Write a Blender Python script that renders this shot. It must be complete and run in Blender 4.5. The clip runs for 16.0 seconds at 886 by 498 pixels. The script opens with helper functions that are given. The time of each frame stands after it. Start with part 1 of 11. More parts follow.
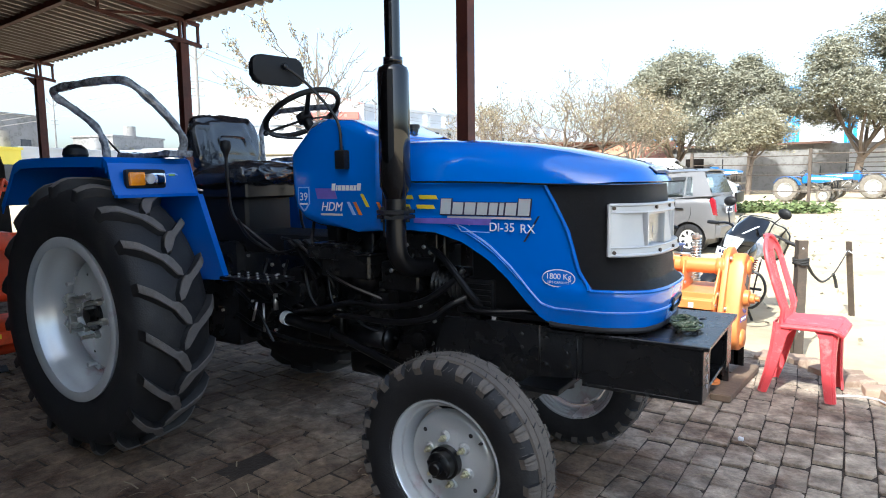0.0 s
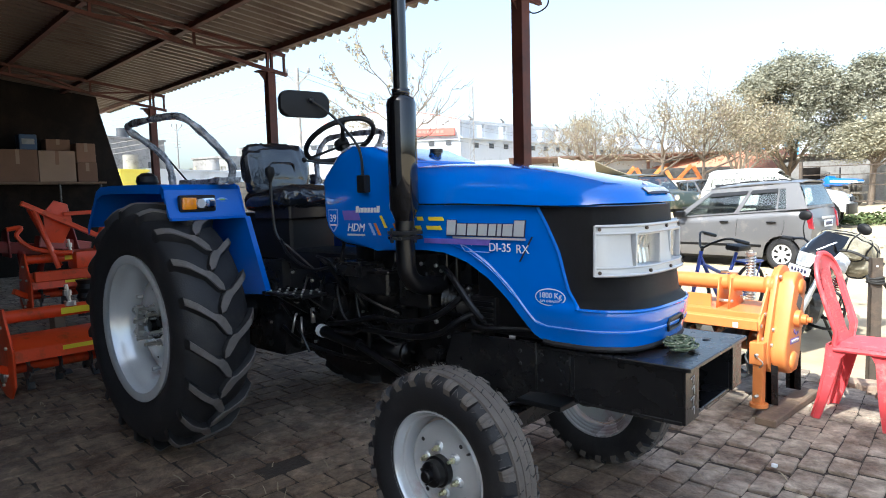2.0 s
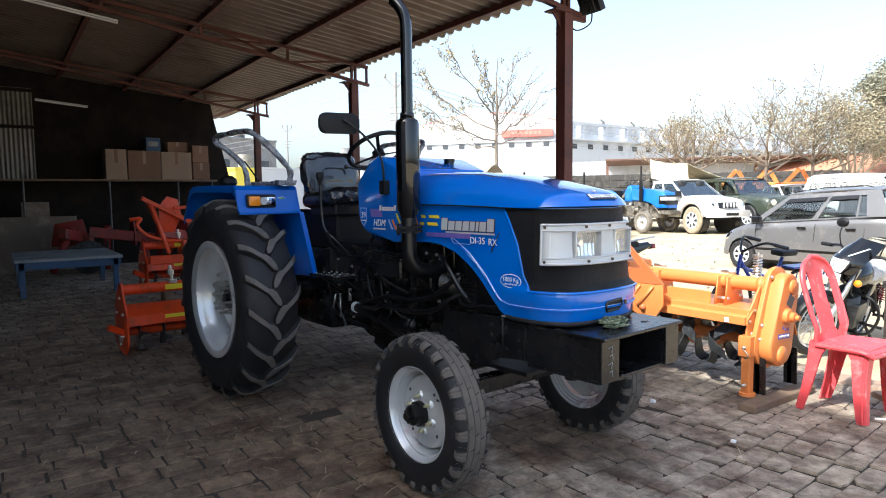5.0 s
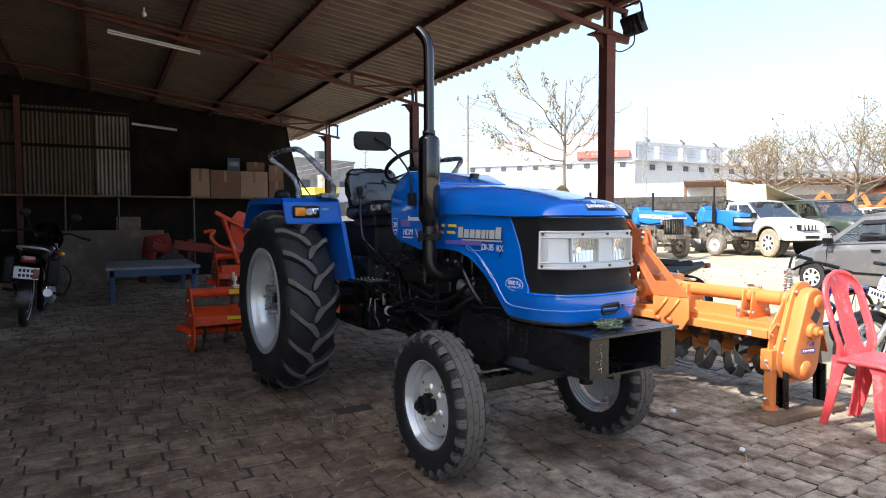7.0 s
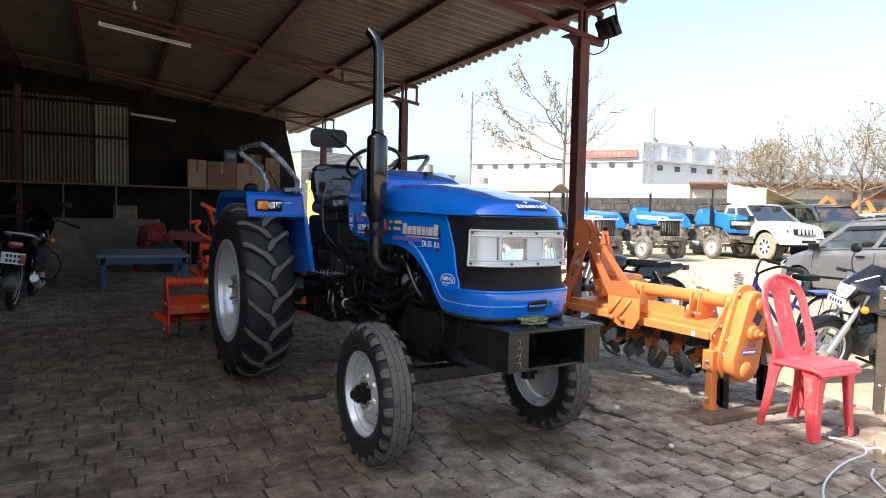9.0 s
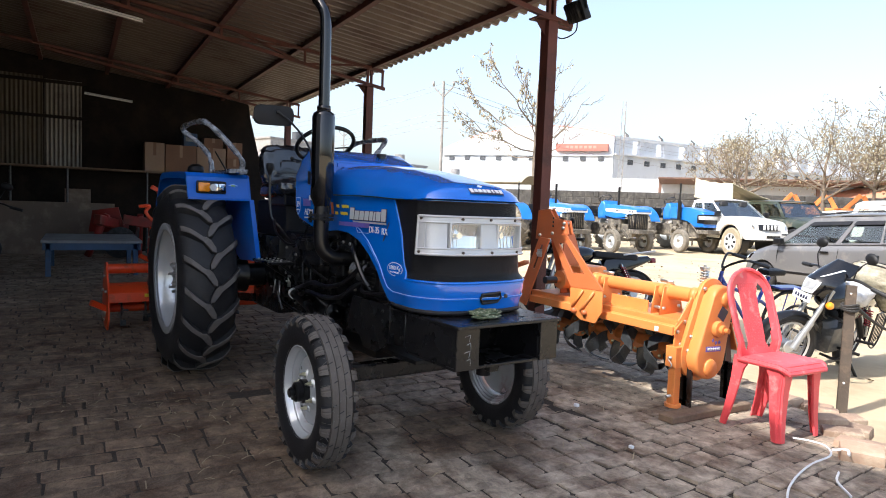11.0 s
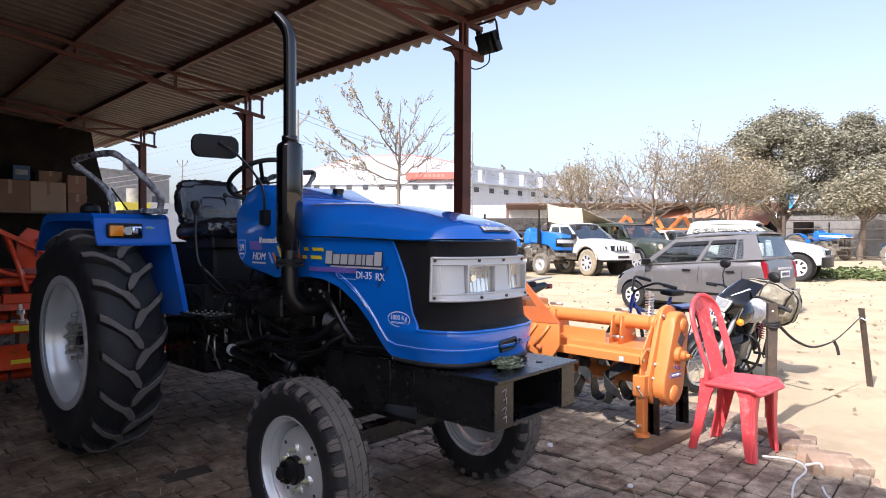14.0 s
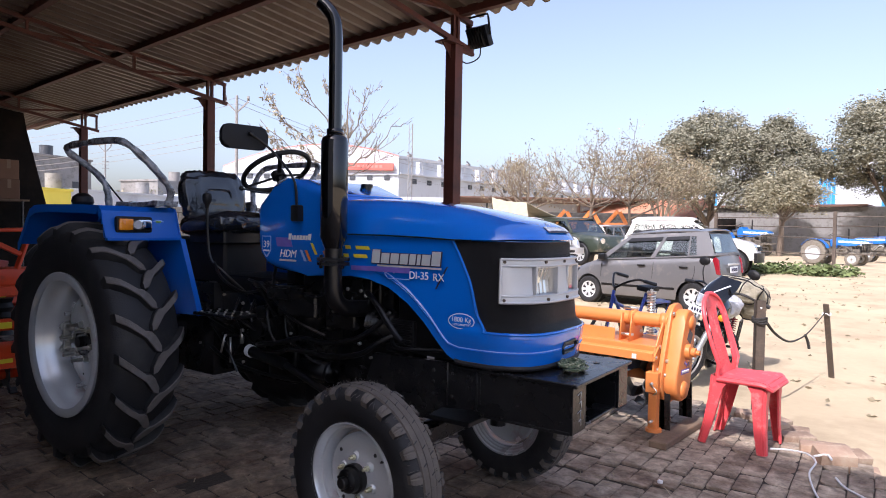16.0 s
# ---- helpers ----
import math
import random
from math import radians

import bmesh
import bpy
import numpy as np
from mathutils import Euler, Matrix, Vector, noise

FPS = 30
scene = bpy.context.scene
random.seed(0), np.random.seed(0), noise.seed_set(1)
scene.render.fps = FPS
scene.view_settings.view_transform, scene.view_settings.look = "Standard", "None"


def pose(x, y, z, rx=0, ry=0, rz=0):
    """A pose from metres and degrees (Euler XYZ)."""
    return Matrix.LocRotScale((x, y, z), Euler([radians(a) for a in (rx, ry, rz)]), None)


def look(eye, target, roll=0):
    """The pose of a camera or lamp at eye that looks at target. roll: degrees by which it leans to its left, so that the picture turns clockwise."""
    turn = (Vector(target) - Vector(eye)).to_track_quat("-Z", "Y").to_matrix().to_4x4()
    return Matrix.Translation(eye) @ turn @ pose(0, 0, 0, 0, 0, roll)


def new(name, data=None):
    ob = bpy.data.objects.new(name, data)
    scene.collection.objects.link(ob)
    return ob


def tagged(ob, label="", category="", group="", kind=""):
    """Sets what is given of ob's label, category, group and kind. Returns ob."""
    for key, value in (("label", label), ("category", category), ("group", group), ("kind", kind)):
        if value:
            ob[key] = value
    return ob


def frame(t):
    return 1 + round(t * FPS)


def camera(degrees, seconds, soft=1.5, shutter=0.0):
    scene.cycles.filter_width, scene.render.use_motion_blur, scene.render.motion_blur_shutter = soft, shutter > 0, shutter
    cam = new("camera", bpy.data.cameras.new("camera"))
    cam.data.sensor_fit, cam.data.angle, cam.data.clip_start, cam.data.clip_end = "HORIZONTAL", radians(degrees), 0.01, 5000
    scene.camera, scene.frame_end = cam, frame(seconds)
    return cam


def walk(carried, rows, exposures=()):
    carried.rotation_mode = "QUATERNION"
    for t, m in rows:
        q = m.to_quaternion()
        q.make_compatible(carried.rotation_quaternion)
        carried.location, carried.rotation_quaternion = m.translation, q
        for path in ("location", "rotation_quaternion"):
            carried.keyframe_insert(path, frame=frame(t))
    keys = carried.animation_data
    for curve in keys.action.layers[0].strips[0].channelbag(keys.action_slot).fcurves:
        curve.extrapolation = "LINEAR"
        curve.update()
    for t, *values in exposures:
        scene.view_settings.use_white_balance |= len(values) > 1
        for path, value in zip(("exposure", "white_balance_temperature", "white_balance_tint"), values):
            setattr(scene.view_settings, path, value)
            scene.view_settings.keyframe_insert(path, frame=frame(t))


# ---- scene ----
cam = camera(69.4, 16.0, soft=1.0)
PATH = [
    (0, (0.021, 0.019, 1.29), (-1.189, 1.597, 1.071), -0.7),
    (0.5, (0.071, 0.089, 1.305), (-1.247, 1.582, 1.12), -0.7),
    (1, (0.18, 0.201, 1.317), (-1.207, 1.63, 1.131), -0.7),
    (1.5, (0.265, 0.226, 1.314), (-1.163, 1.614, 1.133), -0.8),
    (2, (0.385, 0.169, 1.318), (-1.057, 1.544, 1.148), -1.5),
    (2.5, (0.533, 0.121, 1.312), (-0.945, 1.453, 1.116), -0.7),
    (3, (0.691, 0.136, 1.323), (-0.85, 1.399, 1.154), -1.0),
    (3.5, (0.876, 0.224, 1.305), (-0.731, 1.405, 1.147), -0.1),
    (3.7, (0.918, 0.242, 1.327), (-0.696, 1.411, 1.156), -1.4),
    (5.8, (1.336, 0.095, 1.306), (-0.322, 1.206, 1.17), 0.0),
    (6, (1.374, 0.114, 1.293), (-0.296, 1.209, 1.175), -0.2),
    (6.5, (1.485, 0.228, 1.283), (-0.247, 1.224, 1.187), 0.3),
    (7, (1.584, 0.259, 1.261), (-0.181, 1.196, 1.164), -0.1),
    (7.5, (1.746, 0.242, 1.284), (-0.019, 1.171, 1.138), -0.5),
    (8, (1.847, 0.238, 1.283), (0.104, 1.211, 1.158), -0.2),
    (8.2, (1.862, 0.283, 1.287), (0.111, 1.241, 1.16), 0.5),
    (10.3, (1.834, 0.747, 1.241), (0.038, 1.621, 1.141), 0.7),
    (10.5, (1.8, 0.753, 1.243), (0.012, 1.642, 1.126), 0.5),
    (11, (1.695, 0.741, 1.242), (-0.037, 1.731, 1.107), 2.2),
    (11.5, (1.554, 0.772, 1.246), (-0.106, 1.876, 1.091), 2.6),
    (12, (1.345, 0.795, 1.253), (-0.295, 1.931, 1.102), 2.2),
    (12.5, (1.189, 0.747, 1.26), (-0.405, 1.949, 1.141), 2.4),
    (13, (1.015, 0.634, 1.283), (-0.508, 1.923, 1.153), -0.3),
    (13.5, (0.996, 0.492, 1.279), (-0.513, 1.801, 1.187), 1.1),
    (14, (1.045, 0.342, 1.277), (-0.409, 1.714, 1.241), 0.3),
    (14.5, (1.039, 0.236, 1.287), (-0.392, 1.631, 1.215), 2.0),
    (15, (0.924, 0.147, 1.284), (-0.466, 1.584, 1.243), 2.0),
    (15.5, (0.736, 0.05, 1.282), (-0.585, 1.549, 1.213), -0.1),
    (16, (0.611, 0.014, 1.306), (-0.689, 1.533, 1.246), 1.0),
]
walk(cam, [(t, look(eye, target, roll)) for t, eye, target, roll in PATH],
     exposures=((0, 1.49, 5850, 4), (3.7, 1.43, 5950, 5), (6, 1.37, 6100, 8), (12, 1.20, 6250, 11), (14, 0.98, 6150, 17), (16, 0.87, 6050, 20)))

# ---- world and sun ----
SUN_DIR = Vector((0.06, -0.90, 0.96)).normalized()
world = bpy.data.worlds.new("sky")
scene.world = world
world.use_nodes = True
wn = world.node_tree
sky = wn.nodes.new("ShaderNodeTexSky")
sky.sky_type = "NISHITA"
sky.sun_disc = False
sky.sun_elevation = math.asin(SUN_DIR.z)
sky.sun_rotation = math.atan2(SUN_DIR.x, SUN_DIR.y)
sky.air_density, sky.dust_density, sky.ozone_density = 1.0, 3.5, 1.0
haze = wn.nodes.new("ShaderNodeHueSaturation")
haze.inputs["Saturation"].default_value = 0.8
wn.links.new(sky.outputs[0], haze.inputs["Color"])
wn.links.new(haze.outputs[0], wn.nodes["Background"].inputs[0])
wn.nodes["Background"].inputs[1].default_value = 0.15
sun_data = bpy.data.lights.new("sun", "SUN")
sun_data.energy, sun_data.angle, sun_data.color = 3.4, radians(0.6), (1.0, 0.95, 0.87)
sun = new("sun", sun_data)
sun.matrix_world = look(SUN_DIR * 40, (0, 0, 0))

# ---- building helpers ----
ID = Matrix.Identity(4)


def T(x, y, z):
    return Matrix.Translation((x, y, z))


def R(axis, deg):
    return Matrix.Rotation(radians(deg), 4, axis)


def finish(bm, name, angle=32):
    bmesh.ops.recalc_face_normals(bm, faces=bm.faces[:])
    me = bpy.data.meshes.new(name)
    bm.to_mesh(me)
    bm.free()
    me.shade_smooth()
    me.set_sharp_from_angle(angle=radians(angle))
    return me


def part(name, bm, material, parent=None, label="", angle=32, m=None):
    """Links a bmesh as one mesh object, under a thing or a part if one is given."""
    me = finish(bm, name, angle)
    me.materials.append(material)
    ob = new(name, me)
    if parent is not None:
        ob.parent = parent
    if m is not None:
        ob.matrix_basis = m
    if label:
        ob["label"] = label
    return ob


def thing(name, m=ID, label="", category="", group="", kind=""):
    ob = new(name)
    ob.empty_display_size = 0.1
    ob.matrix_basis = m
    return tagged(ob, label, category, group, kind)


def again(name, me, parent, m):
    """Another object on a mesh that exists already."""
    ob = new(name, me)
    ob.parent = parent
    ob.matrix_basis = m
    return ob


def apply(bm, verts, m):
    bmesh.ops.transform(bm, matrix=m, verts=verts)


def box(bm, sx, sy, sz, m=ID, bevel=0.0, seg=1):
    made = bmesh.ops.create_cube(bm, size=1.0)["verts"]
    apply(bm, made, m @ Matrix.Diagonal((sx, sy, sz, 1)))
    if bevel > 0:
        edges = list({e for v in made for e in v.link_edges})
        bmesh.ops.bevel(bm, geom=edges, offset=bevel, segments=seg, profile=0.6, affect="EDGES")


def boxc(bm, x0, x1, y0, y1, z0, z1, bevel=0.0, seg=1):
    box(bm, x1 - x0, y1 - y0, z1 - z0, T((x0 + x1) / 2, (y0 + y1) / 2, (z0 + z1) / 2), bevel, seg)


def cyl(bm, r, h, m=ID, seg=20, r2=None, caps=True):
    made = bmesh.ops.create_cone(bm, cap_ends=caps, segments=seg, radius1=r, radius2=r if r2 is None else r2, depth=h)["verts"]
    apply(bm, made, m)


def ball(bm, r, m=ID, seg=16, rings=10):
    made = bmesh.ops.create_uvsphere(bm, u_segments=seg, v_segments=rings, radius=r)["verts"]
    apply(bm, made, m)


def along(p, q):
    """A frame at p whose z points to q."""
    p, q = Vector(p), Vector(q)
    d = q - p
    turn = d.to_track_quat("Z", "Y").to_matrix().to_4x4()
    return Matrix.Translation((p + q) / 2) @ turn, d.length


def rod(bm, p, q, r, seg=10, r2=None):
    m, n = along(p, q)
    cyl(bm, r, n, m, seg, r2)


def bar(bm, p, q, w, h, bevel=0.0):
    """A square bar from p to q, w wide level and h thick."""
    p, q = Vector(p), Vector(q)
    d = q - p
    side = d.cross(Vector((0, 0, 1)))
    if side.length < 1e-5 * d.length + 1e-9:
        side = Vector((1, 0, 0))
    side.normalize()
    over = side.cross(d).normalized()
    turn = Matrix((side, over, d.normalized())).transposed().to_4x4()
    box(bm, w, h, d.length, Matrix.Translation((p + q) / 2) @ turn, bevel)


def smooth_path(points, steps=6):
    """Catmull-Rom through the points."""
    pts = [Vector(p) for p in points]
    full = [pts[0] * 2 - pts[1], *pts, pts[-1] * 2 - pts[-2]]
    out = []
    for a, b, c, d in zip(full, full[1:], full[2:], full[3:]):
        for k in range(steps):
            t = k / steps
            out.append(0.5 * (2 * b + (c - a) * t + (2 * a - 5 * b + 4 * c - d) * t * t + (3 * b - a - 3 * c + d) * t ** 3))
    return [*out, pts[-1]]


def tube(bm, points, r, seg=8, closed=False, caps=True, radii=None):
    pts = [Vector(p) for p in points]
    n = len(pts)
    rings, normal = [], None
    for i, p in enumerate(pts):
        before = pts[i - 1] if closed or i > 0 else p
        after = pts[(i + 1) % n] if closed or i < n - 1 else p
        d = (after - before).normalized()
        if normal is None:
            normal = d.orthogonal().normalized()
        normal = (normal - d * normal.dot(d)).normalized()
        other = d.cross(normal)
        rr = r if radii is None else radii[i]
        rings.append([bm.verts.new(p + (normal * math.cos(a) + other * math.sin(a)) * rr) for a in (2 * math.pi * k / seg for k in range(seg))])
    for i in range(n if closed else n - 1):
        a, b = rings[i], rings[(i + 1) % n]
        for k in range(seg):
            bm.faces.new((a[k], a[(k + 1) % seg], b[(k + 1) % seg], b[k]))
    if caps and not closed:
        bm.faces.new(rings[0])
        bm.faces.new(rings[-1])


def lathe(bm, profile, seg=32, m=ID, closed=False):
    """Turns a profile of (radius, height) round z."""
    rings = []
    for r, z in profile:
        if r < 1e-6:
            rings.append([bm.verts.new(m @ Vector((0, 0, z)))])
        else:
            rings.append([bm.verts.new(m @ Vector((r * math.cos(2 * math.pi * k / seg), r * math.sin(2 * math.pi * k / seg), z))) for k in range(seg)])
    pairs = list(zip(rings, rings[1:])) + ([(rings[-1], rings[0])] if closed else [])
    for a, b in pairs:
        for k in range(seg):
            j = (k + 1) % seg
            if len(a) == 1 and len(b) == 1:
                continue
            if len(a) == 1:
                bm.faces.new((a[0], b[j], b[k]))
            elif len(b) == 1:
                bm.faces.new((a[k], a[j], b[0]))
            else:
                bm.faces.new((a[k], a[j], b[j], b[k]))


def prism(bm, pts, depth, m=ID, bevel=0.0, seg=2):
    """A plate cut to the outline pts in x and y, depth thick along z about its middle."""
    low = [bm.verts.new((x, y, -depth / 2)) for x, y in pts]
    top = [bm.verts.new((x, y, depth / 2)) for x, y in pts]
    faces = [bm.faces.new(low[::-1]), bm.faces.new(top)]
    n = len(pts)
    for k in range(n):
        faces.append(bm.faces.new((low[k], low[(k + 1) % n], top[(k + 1) % n], top[k])))
    made = low + top
    if bevel > 0:
        edges = [e for e in {e for f in faces[:2] for e in f.edges}]
        res = bmesh.ops.bevel(bm, geom=edges, offset=bevel, segments=seg, profile=0.5, affect="EDGES")
        made = list({v for v in made if v.is_valid} | set(res["verts"]))
    apply(bm, made, m)


# outline in x and z, thickness along y
UPRIGHT = R("X", 90)


def grid(bm, fn, nu, nv):
    """A sheet from fn(u, v), both 0 to 1."""
    rows = [[bm.verts.new(fn(i / nu, j / nv)) for j in range(nv + 1)] for i in range(nu + 1)]
    for i in range(nu):
        for j in range(nv):
            bm.faces.new((rows[i][j], rows[i + 1][j], rows[i + 1][j + 1], rows[i][j + 1]))
    return rows


def thicken(bm, by):
    bmesh.ops.recalc_face_normals(bm, faces=bm.faces[:])
    bmesh.ops.solidify(bm, geom=bm.faces[:], thickness=by)


def lerp_table(table, x):
    for (a, p), (b, q) in zip(table, table[1:]):
        if x <= b:
            return p + (q - p) * max(0.0, (x - a)) / (b - a)
    return table[-1][1]


def text_mesh(words, size, depth=0.0015, align="LEFT", shear=0.0, space=1.0):
    cu = bpy.data.curves.new("letters", "FONT")
    cu.body, cu.size, cu.extrude, cu.align_x, cu.align_y, cu.shear, cu.space_character = words, size, depth, align, "CENTER", shear, space
    ob = bpy.data.objects.new("letters", cu)
    scene.collection.objects.link(ob)
    bpy.context.view_layer.update()
    me = bpy.data.meshes.new_from_object(ob)
    bpy.data.objects.remove(ob)
    bpy.data.curves.remove(cu)
    return me


def letters(name, words, size, material, parent, m, align="LEFT", shear=0.0, space=1.0, label=""):
    me = text_mesh(words, size, 0.001, align, shear, space)
    me.materials.append(material)
    ob = new(name, me)
    ob.parent = parent
    ob.matrix_basis = m
    if label:
        ob["label"] = label
    return ob

# ---- materials ----
def mat(name, color, rough=0.5, metal=0.0, vary=0.12, scale=6.0, fine=60.0, bump=0.1, coat=0.0, dirt=None, dirt_amount=0.0, dirt_scale=3.0, spec=0.5, each=0.0, rough_vary=0.12):
    """A painted, cast or grown surface: broad and fine variation, a little relief, and if asked for, patches of dirt."""
    ma = bpy.data.materials.new(name)
    ma.use_nodes = True
    nt = ma.node_tree
    bs = nt.nodes["Principled BSDF"]
    link = nt.links.new
    tc = nt.nodes.new("ShaderNodeTexCoord")
    broad = nt.nodes.new("ShaderNodeTexNoise")
    broad.inputs["Scale"].default_value, broad.inputs["Detail"].default_value = scale, 4
    link(tc.outputs["Object"], broad.inputs["Vector"])
    small = nt.nodes.new("ShaderNodeTexNoise")
    small.inputs["Scale"].default_value, small.inputs["Detail"].default_value = fine, 3
    link(tc.outputs["Object"], small.inputs["Vector"])
    mix = nt.nodes.new("ShaderNodeMix")
    mix.data_type = "RGBA"
    dark = tuple(max(0.0, c * (1 - vary)) for c in color)
    light = tuple(min(1.0, c * (1 + vary)) for c in color)
    mix.inputs["A"].default_value, mix.inputs["B"].default_value = (*dark, 1), (*light, 1)
    add = nt.nodes.new("ShaderNodeMath")
    add.operation = "MULTIPLY_ADD"
    link(small.outputs["Fac"], add.inputs[0])
    add.inputs[1].default_value = 0.4
    half = nt.nodes.new("ShaderNodeMath")
    half.operation = "MULTIPLY_ADD"
    link(broad.outputs["Fac"], half.inputs[0])
    half.inputs[1].default_value, half.inputs[2].default_value = 1.6, -0.5
    link(half.outputs[0], add.inputs[2])
    add.use_clamp = True
    link(add.outputs[0], mix.inputs["Factor"])
    out = mix.outputs["Result"]
    if each > 0:
        info = nt.nodes.new("ShaderNodeObjectInfo")
        hsv = nt.nodes.new("ShaderNodeHueSaturation")
        rng = nt.nodes.new("ShaderNodeMapRange")
        rng.inputs["To Min"].default_value, rng.inputs["To Max"].default_value = 1 - each, 1 + each
        link(info.outputs["Random"], rng.inputs["Value"])
        link(rng.outputs[0], hsv.inputs["Value"])
        link(out, hsv.inputs["Color"])
        out = hsv.outputs[0]
    if dirt is not None:
        patch = nt.nodes.new("ShaderNodeTexNoise")
        patch.inputs["Scale"].default_value, patch.inputs["Detail"].default_value, patch.inputs["Roughness"].default_value = dirt_scale, 6, 0.65
        link(tc.outputs["Object"], patch.inputs["Vector"])
        ramp = nt.nodes.new("ShaderNodeMapRange")
        ramp.inputs["From Min"].default_value, ramp.inputs["From Max"].default_value = 0.62 - dirt_amount * 0.4, 0.78 - dirt_amount * 0.3
        link(patch.outputs["Fac"], ramp.inputs["Value"])
        cover = nt.nodes.new("ShaderNodeMix")
        cover.data_type = "RGBA"
        cover.inputs["B"].default_value = (*dirt, 1)
        link(out, cover.inputs["A"])
        link(ramp.outputs[0], cover.inputs["Factor"])
        out = cover.outputs["Result"]
    link(out, bs.inputs["Base Color"])
    rr = nt.nodes.new("ShaderNodeMapRange")
    rr.inputs["To Min"].default_value, rr.inputs["To Max"].default_value = max(0.02, rough - rough_vary / 2), min(1.0, rough + rough_vary / 2)
    link(broad.outputs["Fac"], rr.inputs["Value"])
    link(rr.outputs[0], bs.inputs["Roughness"])
    bs.inputs["Metallic"].default_value = metal
    bs.inputs["Specular IOR Level"].default_value = spec
    bs.inputs["Coat Weight"].default_value = coat
    bs.inputs["Coat Roughness"].default_value = 0.025
    if bump > 0:
        bp = nt.nodes.new("ShaderNodeBump")
        bp.inputs["Strength"].default_value, bp.inputs["Distance"].default_value = bump, 0.01
        link(small.outputs["Fac"], bp.inputs["Height"])
        link(bp.outputs[0], bs.inputs["Normal"])
    return ma


def glass(name, tint=(0.9, 0.95, 0.95), rough=0.02, see=0.75):
    """A thin pane: part clear, part mirror."""
    ma = bpy.data.materials.new(name)
    ma.use_nodes = True
    nt = ma.node_tree
    nt.nodes.remove(nt.nodes["Principled BSDF"])
    out = nt.nodes["Material Output"]
    clear = nt.nodes.new("ShaderNodeBsdfTransparent")
    clear.inputs[0].default_value = (*tint, 1)
    shine = nt.nodes.new("ShaderNodeBsdfGlossy")
    shine.inputs["Roughness"].default_value = rough
    tilt = nt.nodes.new("ShaderNodeLayerWeight")
    tilt.inputs["Blend"].default_value = 0.5
    fres = nt.nodes.new("ShaderNodeMath")
    fres.operation = "POWER"
    nt.links.new(tilt.outputs["Facing"], fres.inputs[0])
    fres.inputs[1].default_value = 4.0
    add = nt.nodes.new("ShaderNodeMath")
    add.operation = "MULTIPLY_ADD"
    add.inputs[1].default_value, add.inputs[2].default_value = 0.8, 0.03 + 1 - see
    add.use_clamp = True
    mix = nt.nodes.new("ShaderNodeMixShader")
    nt.links.new(fres.outputs[0], add.inputs[0])
    nt.links.new(add.outputs[0], mix.inputs[0])
    nt.links.new(clear.outputs[0], mix.inputs[1])
    nt.links.new(shine.outputs[0], mix.inputs[2])
    nt.links.new(mix.outputs[0], out.inputs[0])
    return ma


BLUE = mat("tractor_blue", (0.005, 0.155, 0.68), 0.12, 0.0, 0.05, 3, 200, 0.0, coat=1.0, rough_vary=0.04)
BLUE_DULL = mat("fender_blue", (0.004, 0.115, 0.54), 0.34, 0.0, 0.08, 3, 120, 0.02, coat=0.3)
BLACK = mat("satin_black", (0.005, 0.005, 0.006), 0.30, 0.0, 0.25, 8, 90, 0.05)
BLACK_GLOSS = mat("gloss_black", (0.004, 0.004, 0.005), 0.06, 0.0, 0.1, 8, 90, 0.0, coat=0.6, spec=0.45, rough_vary=0.03)
BLACK_DUST = mat("dusty_black", (0.009, 0.009, 0.010), 0.27, 0.0, 0.3, 9, 90, 0.10, dirt=(0.022, 0.021, 0.020), dirt_amount=0.25, dirt_scale=7, spec=0.45)
PLASTIC_BLACK = mat("black_plastic", (0.009, 0.009, 0.010), 0.5, 0.0, 0.2, 12, 300, 0.15, spec=0.32)
GRILLE = mat("black_mesh", (0.006, 0.006, 0.007), 0.42, 0.0, 0.3, 30, 700, 0.5, spec=0.24)
SILVER = mat("silver_paint", (0.575, 0.58, 0.585), 0.30, 0.30, 0.06, 5, 120, 0.02)
RIM = mat("rim_silver", (0.63, 0.65, 0.66), 0.25, 0.38, 0.08, 5, 120, 0.03, dirt=(0.45, 0.25, 0.25), dirt_amount=0.05)
ZINC = mat("bright_bolt", (0.62, 0.61, 0.58), 0.3, 0.9, 0.15, 30, 200, 0.05)
BRASSY = mat("yellow_zinc", (0.60, 0.57, 0.40), 0.35, 0.8, 0.15, 30, 200, 0.05)
RUBBER = mat("tyre_rubber", (0.012, 0.012, 0.014), 0.62, 0.0, 0.3, 6, 140, 0.15, dirt=(0.030, 0.028, 0.028), dirt_amount=0.25, dirt_scale=5)
RUBBER_WORN = mat("dusty_lug_rubber", (0.115, 0.103, 0.096), 0.75, 0.0, 0.3, 10, 120, 0.25, dirt=(0.17, 0.16, 0.15), dirt_amount=0.25, dirt_scale=9)
RUBBER_TREAD = mat("dusty_tread_rubber", (0.115, 0.098, 0.084), 0.8, 0.0, 0.3, 14, 140, 0.2, dirt=(0.10, 0.09, 0.08), dirt_amount=0.25, dirt_scale=12)
AMBER = mat("amber_lens", (0.85, 0.28, 0.01), 0.12, 0.0, 0.15, 40, 200, 0.0, coat=0.8)
# cool tint put into the base to offset the tan yard it mirrors
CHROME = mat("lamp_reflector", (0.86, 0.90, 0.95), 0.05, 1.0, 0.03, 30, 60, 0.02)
LAMP_BOWL = mat("lamp_reflector_bowl", (0.94, 0.95, 0.97), 0.09, 0.92, 0.04, 30, 60, 0.02)
LENS = glass("lamp_glass", (0.98, 0.99, 0.99), 0.03, 0.97)
